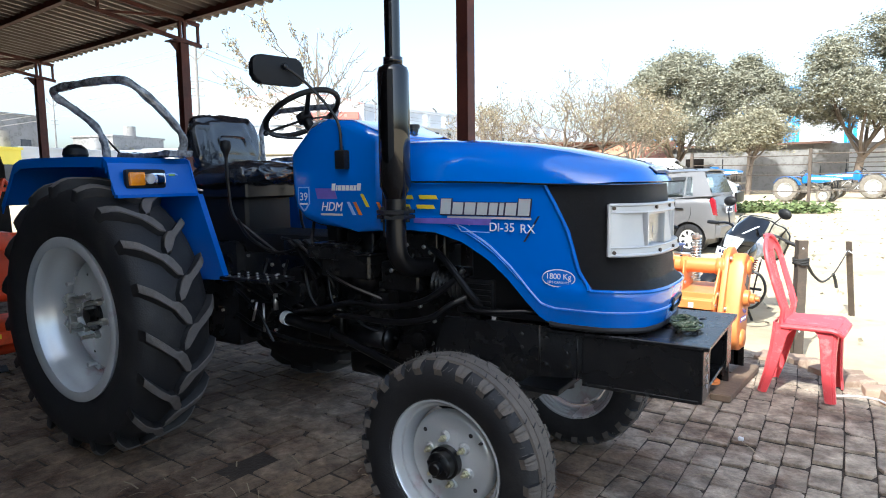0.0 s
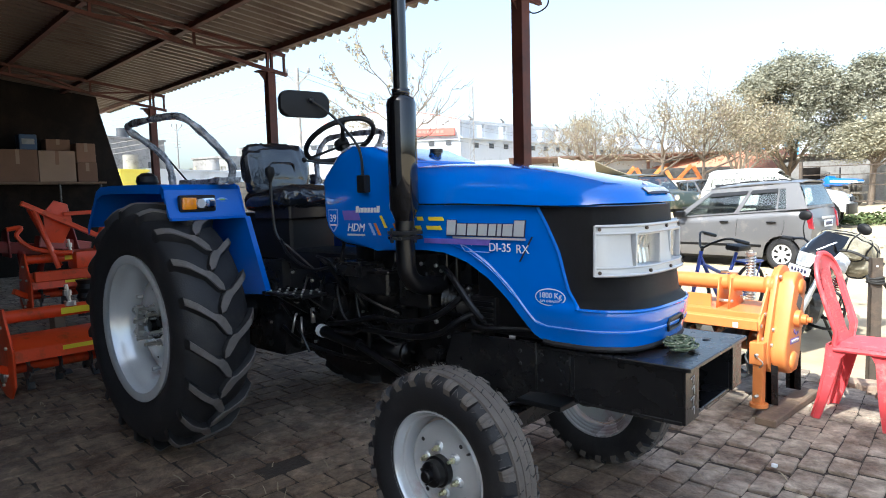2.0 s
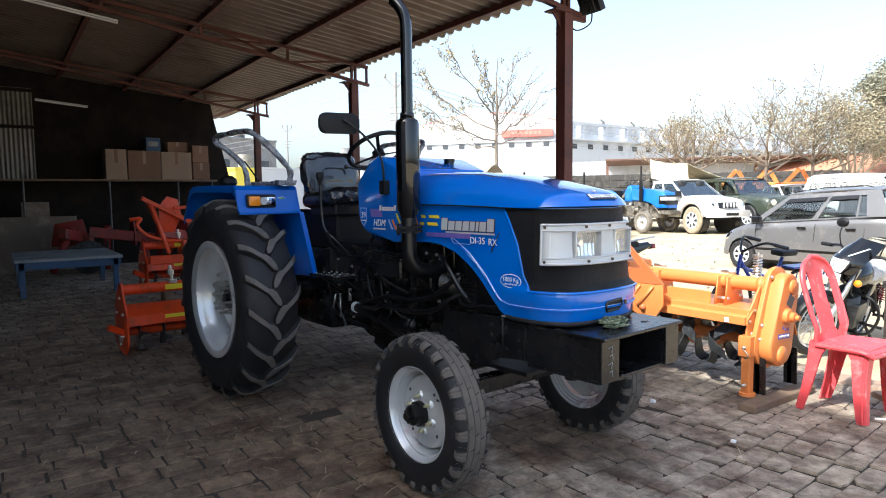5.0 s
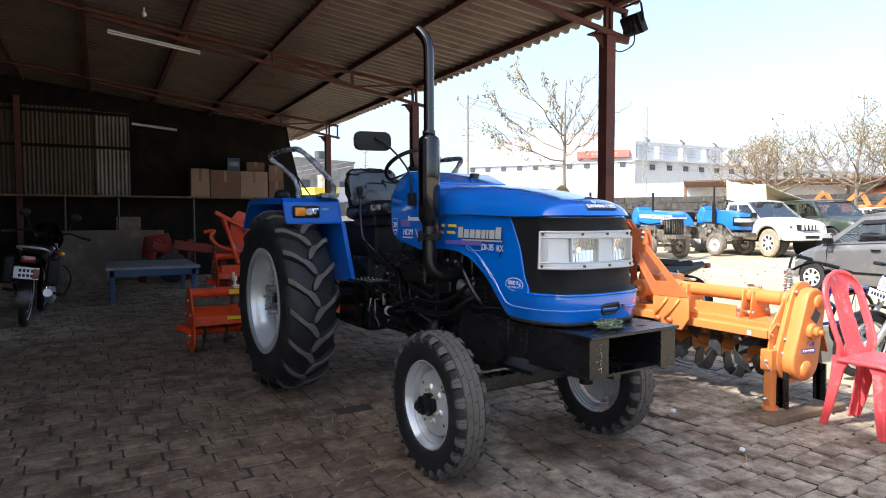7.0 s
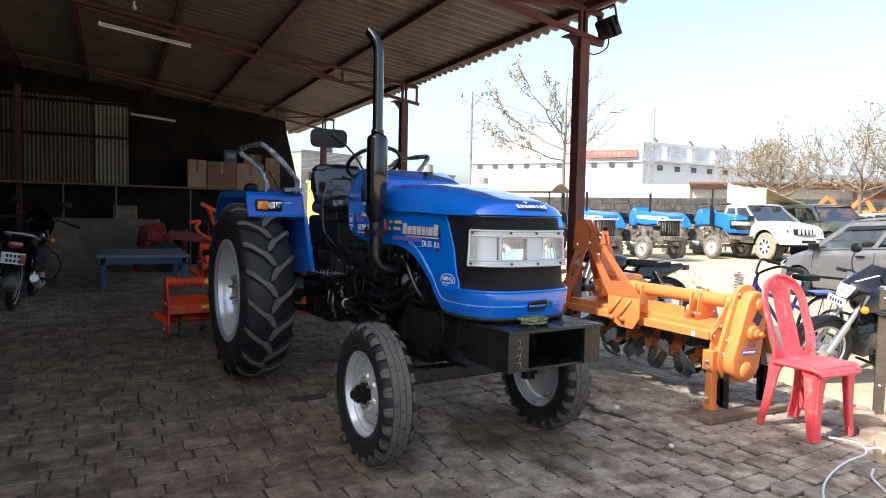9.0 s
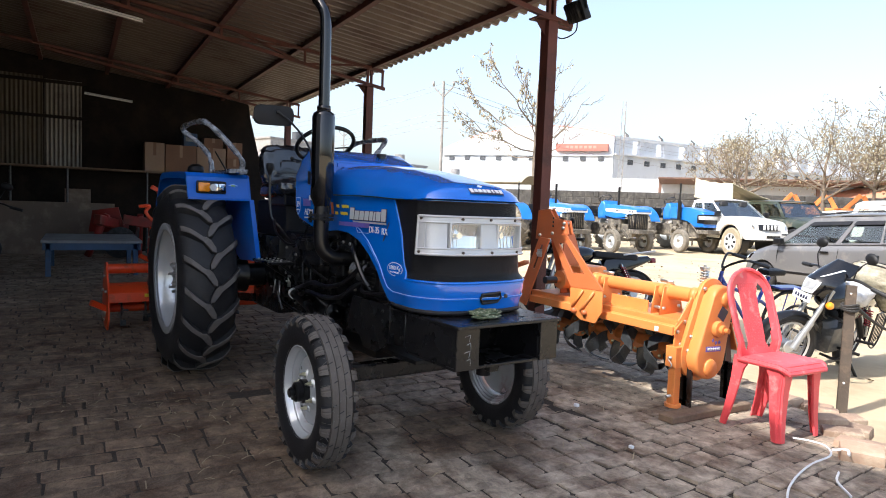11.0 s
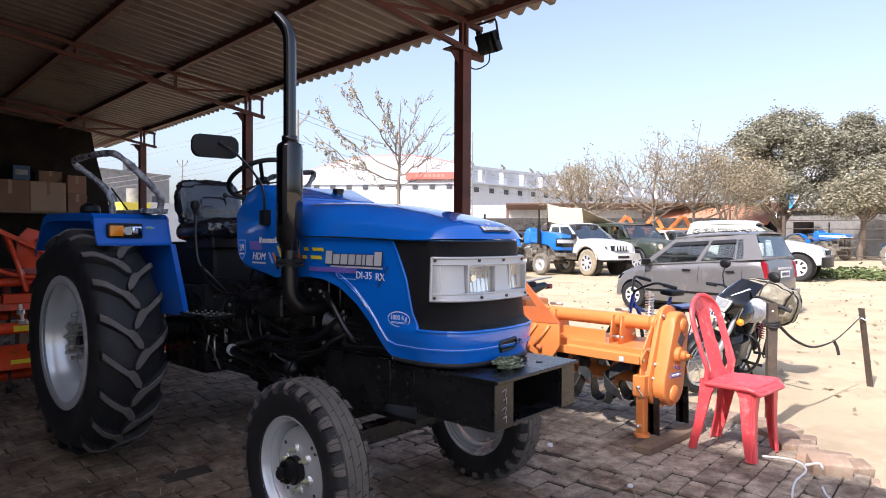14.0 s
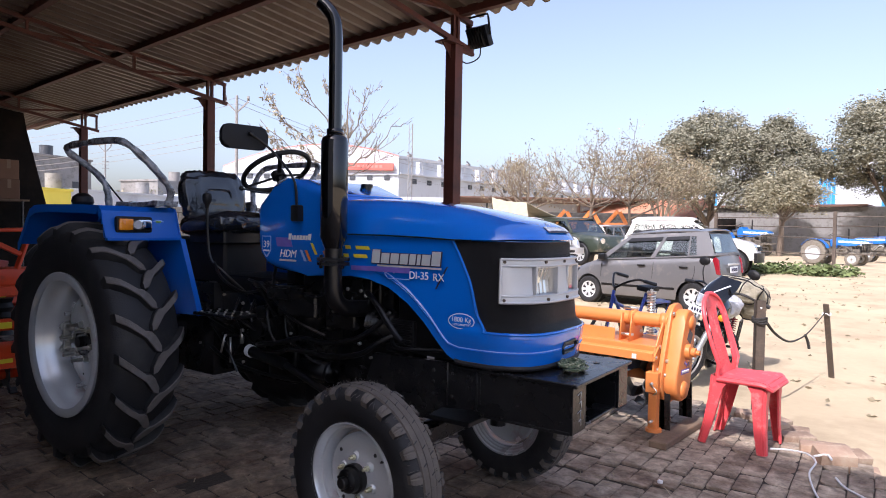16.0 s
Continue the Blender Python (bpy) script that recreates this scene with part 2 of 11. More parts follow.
SCREEN = glass("dusty_windscreen", (0.72, 0.76, 0.75), 0.06, 0.80)
PANE = glass("car_glass", (0.82, 0.87, 0.85), 0.02, 0.95)
MIRROR = mat("mirror_glass", (0.9, 0.9, 0.9), 0.02, 1.0, 0.0, 5, 50, 0.0)
WHITE_MARK = mat("white_decal", (0.78, 0.80, 0.82), 0.4, 0.0, 0.04, 20, 100, 0.0)
GREY_MARK = mat("silver_decal", (0.52, 0.55, 0.58), 0.4, 0.0, 0.04, 20, 100, 0.0)
PURPLE_MARK = mat("purple_decal", (0.16, 0.12, 0.48), 0.4, 0.0, 0.2, 20, 300, 0.0)
YELLOW_MARK = mat("yellow_decal", (0.75, 0.62, 0.03), 0.4, 0.0, 0.04, 20, 100, 0.0)
ORANGE_MARK = mat("orange_decal", (0.75, 0.20, 0.02), 0.4, 0.0, 0.04, 20, 100, 0.0)
DARK_MARK = mat("dark_decal", (0.02, 0.02, 0.06), 0.4, 0.0, 0.04, 20, 100, 0.0)
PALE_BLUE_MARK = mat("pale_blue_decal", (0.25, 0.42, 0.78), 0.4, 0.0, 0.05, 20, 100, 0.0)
GREEN_MARK = mat("green_decal", (0.25, 0.45, 0.10), 0.4, 0.0, 0.05, 20, 100, 0.0)
VINYL = mat("wrapped_vinyl", (0.016, 0.019, 0.026), 0.13, 0.0, 0.3, 14, 40, 0.35, coat=1.0)
WRAP = mat("clear_wrap_on_rail", (0.30, 0.31, 0.33), 0.16, 0.0, 0.75, 18, 60, 0.9, coat=0.8, dirt=(0.05, 0.05, 0.055), dirt_amount=0.45, dirt_scale=16)
ORANGE = mat("implement_orange", (0.67, 0.225, 0.060), 0.42, 0.0, 0.10, 5, 120, 0.05, dirt=(0.52, 0.22, 0.08), dirt_amount=0.18, dirt_scale=8)
RED_ORANGE = mat("implement_red_orange", (0.68, 0.062, 0.012), 0.4, 0.0, 0.12, 5, 120, 0.05, dirt=(0.30, 0.05, 0.01), dirt_amount=0.2, dirt_scale=8)
ORANGE_DEEP = mat("implement_deep_orange", (0.56, 0.150, 0.050), 0.42, 0.0, 0.12, 5, 120, 0.05, dirt=(0.44, 0.15, 0.06), dirt_amount=0.2, dirt_scale=8)
BLADE = mat("blade_steel", (0.06, 0.065, 0.07), 0.38, 0.5, 0.3, 12, 120, 0.1, dirt=(0.12, 0.12, 0.12), dirt_amount=0.3, dirt_scale=15)
RED_CHAIR = mat("faded_red_plastic", (0.70, 0.075, 0.085), 0.45, 0.0, 0.14, 5, 90, 0.06, dirt=(0.70, 0.25, 0.24), dirt_amount=0.16, dirt_scale=14)
RUSTY = mat("red_oxide_steel", (0.105, 0.030, 0.020), 0.62, 0.0, 0.3, 3, 60, 0.12, dirt=(0.06, 0.02, 0.014), dirt_amount=0.35, dirt_scale=5)
IRON = mat("brown_iron", (0.085, 0.065, 0.050), 0.65, 0.2, 0.3, 6, 80, 0.2, dirt=(0.14, 0.10, 0.07), dirt_amount=0.3, dirt_scale=10)
SHEET = mat("galvanised_sheet", (0.185, 0.142, 0.112), 0.42, 0.30, 0.2, 1.2, 40, 0.05, dirt=(0.12, 0.075, 0.055), dirt_amount=0.25, dirt_scale=1.3)
WALL_SHEET = mat("old_wall_sheet", (0.065, 0.054, 0.036), 0.6, 0.2, 0.3, 1.5, 40, 0.1, dirt=(0.08, 0.07, 0.06), dirt_amount=0.4, dirt_scale=2)
WALL_GREY = mat("dull_grey_sheet", (0.13, 0.122, 0.11), 0.42, 0.4, 0.25, 1.5, 40, 0.1, dirt=(0.06, 0.05, 0.045), dirt_amount=0.35, dirt_scale=2)
# near-black base with slightly lighter brown patches
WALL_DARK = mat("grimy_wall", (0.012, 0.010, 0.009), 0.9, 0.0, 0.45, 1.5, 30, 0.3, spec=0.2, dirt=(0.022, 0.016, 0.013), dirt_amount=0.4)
PLASTER = mat("plaster_wall", (0.52, 0.50, 0.46), 0.85, 0.0, 0.12, 0.8, 40, 0.2, dirt=(0.52, 0.47, 0.42), dirt_amount=0.3, dirt_scale=1.2)
CARD = mat("cardboard", (0.22, 0.125, 0.08), 0.8, 0.0, 0.15, 3, 60, 0.1, each=0.2)
CARD_PALE = mat("pale_cardboard", (0.30, 0.21, 0.15), 0.8, 0.0, 0.12, 3, 60, 0.1)
PLY = mat("dusty_plywood", (0.15, 0.115, 0.09), 0.8, 0.0, 0.2, 2, 40, 0.15, dirt=(0.25, 0.20, 0.16), dirt_amount=0.3)
BENCH_BLUE = mat("bench_blue_paint", (0.025, 0.075, 0.17), 0.5, 0.0, 0.2, 5, 60, 0.1, dirt=(0.05, 0.06, 0.08), dirt_amount=0.3)
BENCH_TOP = mat("worn_bench_top", (0.24, 0.26, 0.27), 0.5, 0.0, 0.25, 4, 50, 0.1, dirt=(0.10, 0.12, 0.14), dirt_amount=0.35)
WOOD = mat("weathered_plank", (0.19, 0.13, 0.085), 0.8, 0.0, 0.25, 5, 60, 0.3, dirt=(0.10, 0.07, 0.05), dirt_amount=0.3)
CLOTH_STRAP = mat("black_strap", (0.03, 0.028, 0.026), 0.8, 0.0, 0.2, 30, 200, 0.3)
WHITE_CABLE = mat("white_cable", (0.72, 0.72, 0.72), 0.5, 0.0, 0.06, 30, 200, 0.0)

# ---- ground ----
def yard_z(x, y):
    """The yard lies a hand below the brick floor and rises gently away from it."""
    rise = 0.13 * min(1.0, max(0.0, (y - 6.5) / 6.0)) + 0.2 * min(1.0, max(0.0, (y - 12.5) / 13.5))
    return -0.13 + rise + 0.012 * noise.noise((x * 0.35, y * 0.35, 0)) + 0.006 * noise.noise((x * 1.7, y * 1.7, 3))


DIRT = mat("sandy_dirt", (0.45, 0.365, 0.245), 0.95, 0.0, 0.14, 0.5, 14, 0.5, dirt=(0.34, 0.27, 0.18), dirt_amount=0.3, dirt_scale=1.3)
nt = DIRT.node_tree
DIRT.node_tree.nodes["Principled BSDF"].inputs["Specular IOR Level"].default_value = 0.15


def build_ground():
    xs = [-2000, -600, -200, -80, -45] + [-30 + 0.6 * i for i in range(84)] + [30, 80, 300, 2000]
    ys = [-2000, -300, -60, -20, -8, -2, 2] + [3.6 + 0.4 * i for i in range(70)] + [34, 40, 60, 120, 400, 2000]
    bm = bmesh.new()
    rows = [[bm.verts.new((x, y, yard_z(x, y) if -40 < x < 25 and 3 < y < 32 else (0.2 if y > 10 else -0.13))) for y in ys] for x in xs]
    for i in range(len(xs) - 1):
        for j in range(len(ys) - 1):
            bm.faces.new((rows[i][j], rows[i + 1][j], rows[i + 1][j + 1], rows[i][j + 1]))
    return tagged(part("ground", bm, DIRT, angle=80), "sunlit sandy dirt yard with scattered dry leaves", "ground", kind="structure")


ground = build_ground()

# ---- shed: posts, trusses, purlins, sheet roof ----
POSTS = (-12.08, -7.66, -3.26)
POST_Y = 4.66
ROOF_X0, ROOF_X1 = -15.5, -1.78
ROOF_Y0, ROOF_Y1 = -3.0, 4.95


def roof_z(y):
    return 3.40 + 0.12 * (4.75 - y)


def build_post(x):
    ob = thing("shed_post", T(x, POST_Y, 0), "red-oxide painted steel shed post with plate cap", "post", "posts along the shed's open side", "structure")
    bm = bmesh.new()
    boxc(bm, -0.055, 0.055, -0.055, 0.055, -0.02, 3.03, 0.006)
    part("column", bm, RUSTY, ob)
    bm = bmesh.new()
    boxc(bm, -0.06, 0.06, -0.06, 0.002, 0.0, 3.03, 0.002)
    part("channel_face", bm, RUSTY, ob, m=T(0, -0.004, 0))
    bm = bmesh.new()
    boxc(bm, -0.075, 0.075, -0.20, 0.075, 3.03, 3.045)
    part("cap_plate", bm, RUSTY, ob)
    bm = bmesh.new()
    prism(bm, [(-0.05, 3.03), (-0.18, 3.03), (-0.05, 2.88)], 0.012, R("Z", 90) @ UPRIGHT)
    part("gusset", bm, RUSTY, ob)
    for dy in (-0.03, 0.03):
        bm = bmesh.new()
        boxc(bm, -0.02, 0.02, dy - 0.016, dy + 0.016, 3.045, roof_z(POST_Y) - 0.05)
        part("stub", bm, RUSTY, ob)
    return ob


def build_truss(x):
    ob = thing("roof_truss", T(x, 0, 0), "rust-red angle-iron roof truss", "truss", "trusses under the shed roof", "structure")

    def piece(name, p, q, w=0.045, h=0.045):
        bm = bmesh.new()
        bar(bm, (0, *p), (0, *q), w, h)
        part(name, bm, RUSTY, ob)

    def up(y):
        return (y, roof_z(y) - 0.09)

    def low(y):
        return (y, 3.05 + 0.17 * max(0.0, 4.75 - y) * (1.0 if y > 3 else 1.0) - 0.0)

    piece("upper_chord", up(4.90), up(-2.9))
    piece("lower_chord", (4.92, 3.03), (0.2, 3.80))
    piece("end_upright", (4.88, 3.04), up(4.88), 0.03, 0.03)
    for y in (3.63, 2.45, 1.3):
        zl = 3.03 + (4.92 - y) * 0.163
        if zl < roof_z(y) - 0.12:
            piece("web_upright", (y, zl), up(y), 0.03, 0.03)
    piece("web_diagonal", (3.63, 3.03 + 1.29 * 0.163), up(4.5), 0.03, 0.03)
    piece("web_diagonal", (2.45, 3.03 + 2.47 * 0.163), up(3.5), 0.03, 0.03)
    piece("web_diagonal", (3.63, 3.03 + 1.29 * 0.163), up(2.6), 0.03, 0.03)
    return ob


for px in POSTS:
    build_post(px)
    build_truss(px)

for py in (4.72, 3.60, 2.44, 1.26, 0.08, -1.1, -2.3):
    bm = bmesh.new()
    boxc(bm, ROOF_X0, ROOF_X1, py - 0.035, py + 0.035, roof_z(py) - 0.085, roof_z(py) - 0.012)
    tagged(part("purlin", bm, RUSTY), "dark red-oxide steel purlin under the roof sheets", "purlin", "purlins under the shed roof", "structure")


def build_roof():
    """Corrugated sheets: ribs run down the slope, each sheet lapped a little over the next."""
    bm = bmesh.new()
    pitch, depth, per = 0.18, 0.030, 8
    n = int((ROOF_X1 - ROOF_X0) / pitch)
    ys = [ROOF_Y1, 3.2, 1.5, -0.4, ROOF_Y0]
    cols = []
    for i in range(n * per + 1):
        x = ROOF_X0 + pitch * i / per
        dz = depth * max(-1.0, min(1.0, 1.5 * math.cos(2 * math.pi * i / per)))
        lap = 0.006 if int((x - ROOF_X0) / 0.9) % 2 else 0.0
        edge = 0.02 * noise.noise((int((x - ROOF_X0) / 0.9) * 3.1, 0, 0))
        cols.append([bm.verts.new((x, y + (edge if k == 0 else 0), roof_z(y) + dz + lap)) for k, y in enumerate(ys)])
    for a, b in zip(cols, cols[1:]):
        for k in range(len(ys) - 1):
            bm.faces.new((a[k], b[k], b[k + 1], a[k + 1]))
    thicken(bm, 0.002)
    return tagged(part("roof", bm, SHEET, angle=25), "corrugated galvanised sheet roof, dusty underneath", "roof", kind="structure")


build_roof()

# ---- shed walls ----
def corrugated(x0, x1, z0, z1, pitch=0.076, depth=0.009):
    bm = bmesh.new()
    n = max(2, int((x1 - x0) / pitch * 6))
    grid(bm, lambda u, v: Vector((x0 + (x1 - x0) * u, depth * math.cos(2 * math.pi * u * n / 6), z0 + (z1 - z0) * v)), n, 1)
    thicken(bm, 0.002)
    return bm


END_X = -13.75
wall_end = thing("wall_end", ID, "dark end wall of the shed with sheet cladding", "wall", kind="structure")
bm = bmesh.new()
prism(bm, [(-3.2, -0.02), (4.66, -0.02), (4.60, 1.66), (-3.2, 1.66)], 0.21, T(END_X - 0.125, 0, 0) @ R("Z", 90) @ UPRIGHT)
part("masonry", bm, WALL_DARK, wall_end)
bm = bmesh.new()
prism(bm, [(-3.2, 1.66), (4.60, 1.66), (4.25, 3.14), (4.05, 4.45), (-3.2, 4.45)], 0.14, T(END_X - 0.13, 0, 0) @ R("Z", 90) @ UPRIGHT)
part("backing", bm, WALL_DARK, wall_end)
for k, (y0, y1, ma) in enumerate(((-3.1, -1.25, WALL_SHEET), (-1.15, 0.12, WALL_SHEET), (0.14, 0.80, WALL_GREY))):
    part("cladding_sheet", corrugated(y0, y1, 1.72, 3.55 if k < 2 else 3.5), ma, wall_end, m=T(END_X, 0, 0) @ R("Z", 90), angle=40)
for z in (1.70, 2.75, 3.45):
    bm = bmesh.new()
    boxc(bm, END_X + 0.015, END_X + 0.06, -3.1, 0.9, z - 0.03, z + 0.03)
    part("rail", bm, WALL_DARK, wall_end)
bm = bmesh.new()
boxc(bm, END_X + 0.015, END_X + 0.10, -1.25, -1.15, 0, 3.7)
part("wall_column", bm, RUSTY, wall_end)

# unseen rear wall, added to close the shed and darken its inside
wall_back = thing("wall_back", ID, "unseen plain dark rear wall, added to keep light out of the shed", "wall", kind="structure")
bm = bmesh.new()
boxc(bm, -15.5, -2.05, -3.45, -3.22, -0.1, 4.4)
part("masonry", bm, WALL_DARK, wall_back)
# unseen wall behind the camera, sized to cast the forecourt's shade
house = thing("rear_building", ID, "unseen plastered wall, added to shade the forecourt", "building", kind="structure")
bm = bmesh.new()
boxc(bm, -15.5, 2.7, -3.8, -3.5, -0.1, 8.25)
part("wall", bm, PLASTER, house)

# ---- wheels ----
def turned(profile, seg, m=ID):
    bm = bmesh.new()
    lathe(bm, profile, seg, m)
    return bm


AXLE = R("X", 90)  # turns a lathe's z to -y, the outer side of a right-hand wheel


def rear_wheel(parent, y, side):
    """side -1: outer face towards -y, +1: towards +y."""
    wheel = new("rear_wheel")
    wheel.parent = parent
    wheel.matrix_basis = T(-0.05, y, 0.662) @ (ID if side < 0 else R("Z", 180))
    w, r0, r1 = 0.165, 0.385, 0.620
    prof = [(r0 - 0.01, -w + 0.02), (r0 + 0.03, -w - 0.005), (0.47, -w - 0.02), (0.55, -w - 0.012), (0.585, -w + 0.008), (0.606, -w + 0.05), (r1, -0.06), (r1 + 0.004, 0), (r1, 0.06), (0.606, w - 0.05), (0.585, w - 0.008), (0.55, w + 0.012), (0.47, w + 0.02), (r0 + 0.03, w + 0.005), (r0 - 0.01, w - 0.02)]
    tyre = part("tyre", turned(prof, 56, AXLE), RUBBER, wheel, "deep-lugged black tractor tyre", angle=40)
    # lugs: bent bars, shoulder to crown, alternating sides
    n = 19

    def lug(flip, offset):
        bm = bmesh.new()
        path = []
        for k in range(9):
            t = k / 8
            yy = -0.172 + 0.192 * t
            ang = -0.25 * t ** 0.9 - (0.03 * (t - 0.75) / 0.25 if t > 0.75 else 0)
            rad = 0.575 + 0.042 * min(1.0, t / 0.28) ** 0.7
            half = 0.0165 + 0.004 * (1 - t) + (0.024 * math.sin(math.pi * min(1.0, (t - 0.68) / 0.30)) if t > 0.68 else 0)
            path.append((yy, ang, rad, half))
        rings = []
        for yy, ang, rad, half in path:
            ring = []
            for da, lift in ((-1.22, -0.014), (-0.98, 0.033), (-0.84, 0.039), (0.84, 0.039), (0.98, 0.033), (1.22, -0.014)):
                a = offset + (ang + da * half / 0.62)
                rr = rad + lift
                ring.append(bm.verts.new((rr * math.cos(a), yy * flip, rr * math.sin(a))))
            rings.append(ring)
        for a, b in zip(rings, rings[1:]):
            for k in range(5):
                bm.faces.new((a[k], a[k + 1], b[k + 1], b[k])).material_index = int(k in (0, 4))
        bm.faces.new(rings[0]).material_index = 1
        bm.faces.new(rings[-1]).material_index = 1
        return bm

    first = {}
    for k in range(n):
        for flip in (1, -1):
            turn = R("Y", -360 / n * (k + (0.5 if flip < 0 else 0)))
            if flip not in first:
                first[flip] = part("lug", lug(flip, 0.0), RUBBER_WORN, tyre, "dusty worn rubber lug", angle=45).data
                first[flip].materials.append(RUBBER)
                bpy.context.view_layer.update()
            else:
                again("lug", first[flip], tyre, turn)
    for ob in tyre.children:
        if ob.matrix_basis == ID and ob.data is first[-1]:
            ob.matrix_basis = R("Y", -180 / n)
    rim = [(0.34, 0.165), (0.372, 0.172), (0.386, 0.166), (0.382, 0.15), (0.362, 0.142), (0.352, 0.10), (0.335, 0.085), (0.330, -0.05), (0.345, -0.10), (0.36, -0.15), (0.384, -0.166), (0.37, -0.172)]
    part("rim", turned(rim, 56, AXLE), RIM, wheel, "silver-painted steel rim", angle=50)
    disc = [(0.0, 0.042), (0.105, 0.042), (0.118, 0.035), (0.20, 0.014), (0.262, 0.006), (0.272, -0.002), (0.274, -0.020), (0.262, -0.022), (0.0, 0.010)]
    part("disc", turned(disc, 48, AXLE), RIM, wheel, "silver dished wheel disc", angle=40)
    for k in range(8):
        bm = bmesh.new()
        cyl(bm, 0.006, 0.004, T(0, 0, 0), 8)
        part("disc_hole", bm, BLACK, wheel, m=R("Y", 45 * k + 20) @ T(0.205, -0.014, 0) @ AXLE)
    bm = bmesh.new()
    cyl(bm, 0.075, 0.05, AXLE, 24)
    part("hub", bm, BLACK_DUST, wheel, m=T(0, -0.030, 0))
    bm = bmesh.new()
    cyl(bm, 0.03, 0.05, AXLE, 16)
    part("hub_cap", bm, BLACK, wheel, m=T(0, -0.055, 0))
    for k in range(6):
        bm = bmesh.new()
        cyl(bm, 0.014, 0.022, AXLE, 6)
        cyl(bm, 0.008, 0.075, T(0, -0.02, 0) @ AXLE, 8)
        cyl(bm, 0.018, 0.006, T(0, 0.012, 0) @ AXLE, 10)
        part("wheel_bolt", bm, ZINC, wheel, "bright zinc bolt", m=R("Y", 60 * k + 12) @ T(0.095, -0.052, 0) @ Matrix.Scale(1.25, 4))
    for k in range(4):
        bm = bmesh.new()
        prism(bm, [(-0.04, -0.03), (0.04, -0.03), (0.03, 0.02), (-0.03, 0.02)], 0.05, AXLE, 0.004)
        cyl(bm, 0.012, 0.05, T(0, -0.045, -0.002) @ AXLE, 6)
        cyl(bm, 0.012, 0.07, T(0.02, -0.01, 0.03) @ R("Y", 90), 6)
        part("rim_clamp", bm, RIM, wheel, "silver clamp with bolt", m=R("Y", 90 * k + 25) @ T(0.296, 0.045, 0) @ R("Y", 90))
    # weight clamp beside the hub
    bm = bmesh.new()
    for dz in (-0.05, 0, 0.05):
        cyl(bm, 0.013, 0.07, T(-0.10, -0.035, dz) @ R("Y", 90), 10)
        cyl(bm, 0.017, 0.016, T(-0.145, -0.035, dz) @ R("Y", 90), 6)
    boxc(bm, -0.125, -0.11, -0.05, -0.02, -0.075, 0.075, 0.003)
    apply(bm, bm.verts[:], Matrix.Scale(1.25, 4))
    part("bolt_bracket", bm, ZINC, wheel, "bright zinc bolt bracket", m=T(-0.02, -0.015, 0))
    bm = bmesh.new()
    cyl(bm, 0.022, 0.002, AXLE, 20)
    part("sticker", bm, YELLOW_MARK, wheel, "small round yellow sticker", m=T(0.135, -0.030, 0.04))
    return wheel


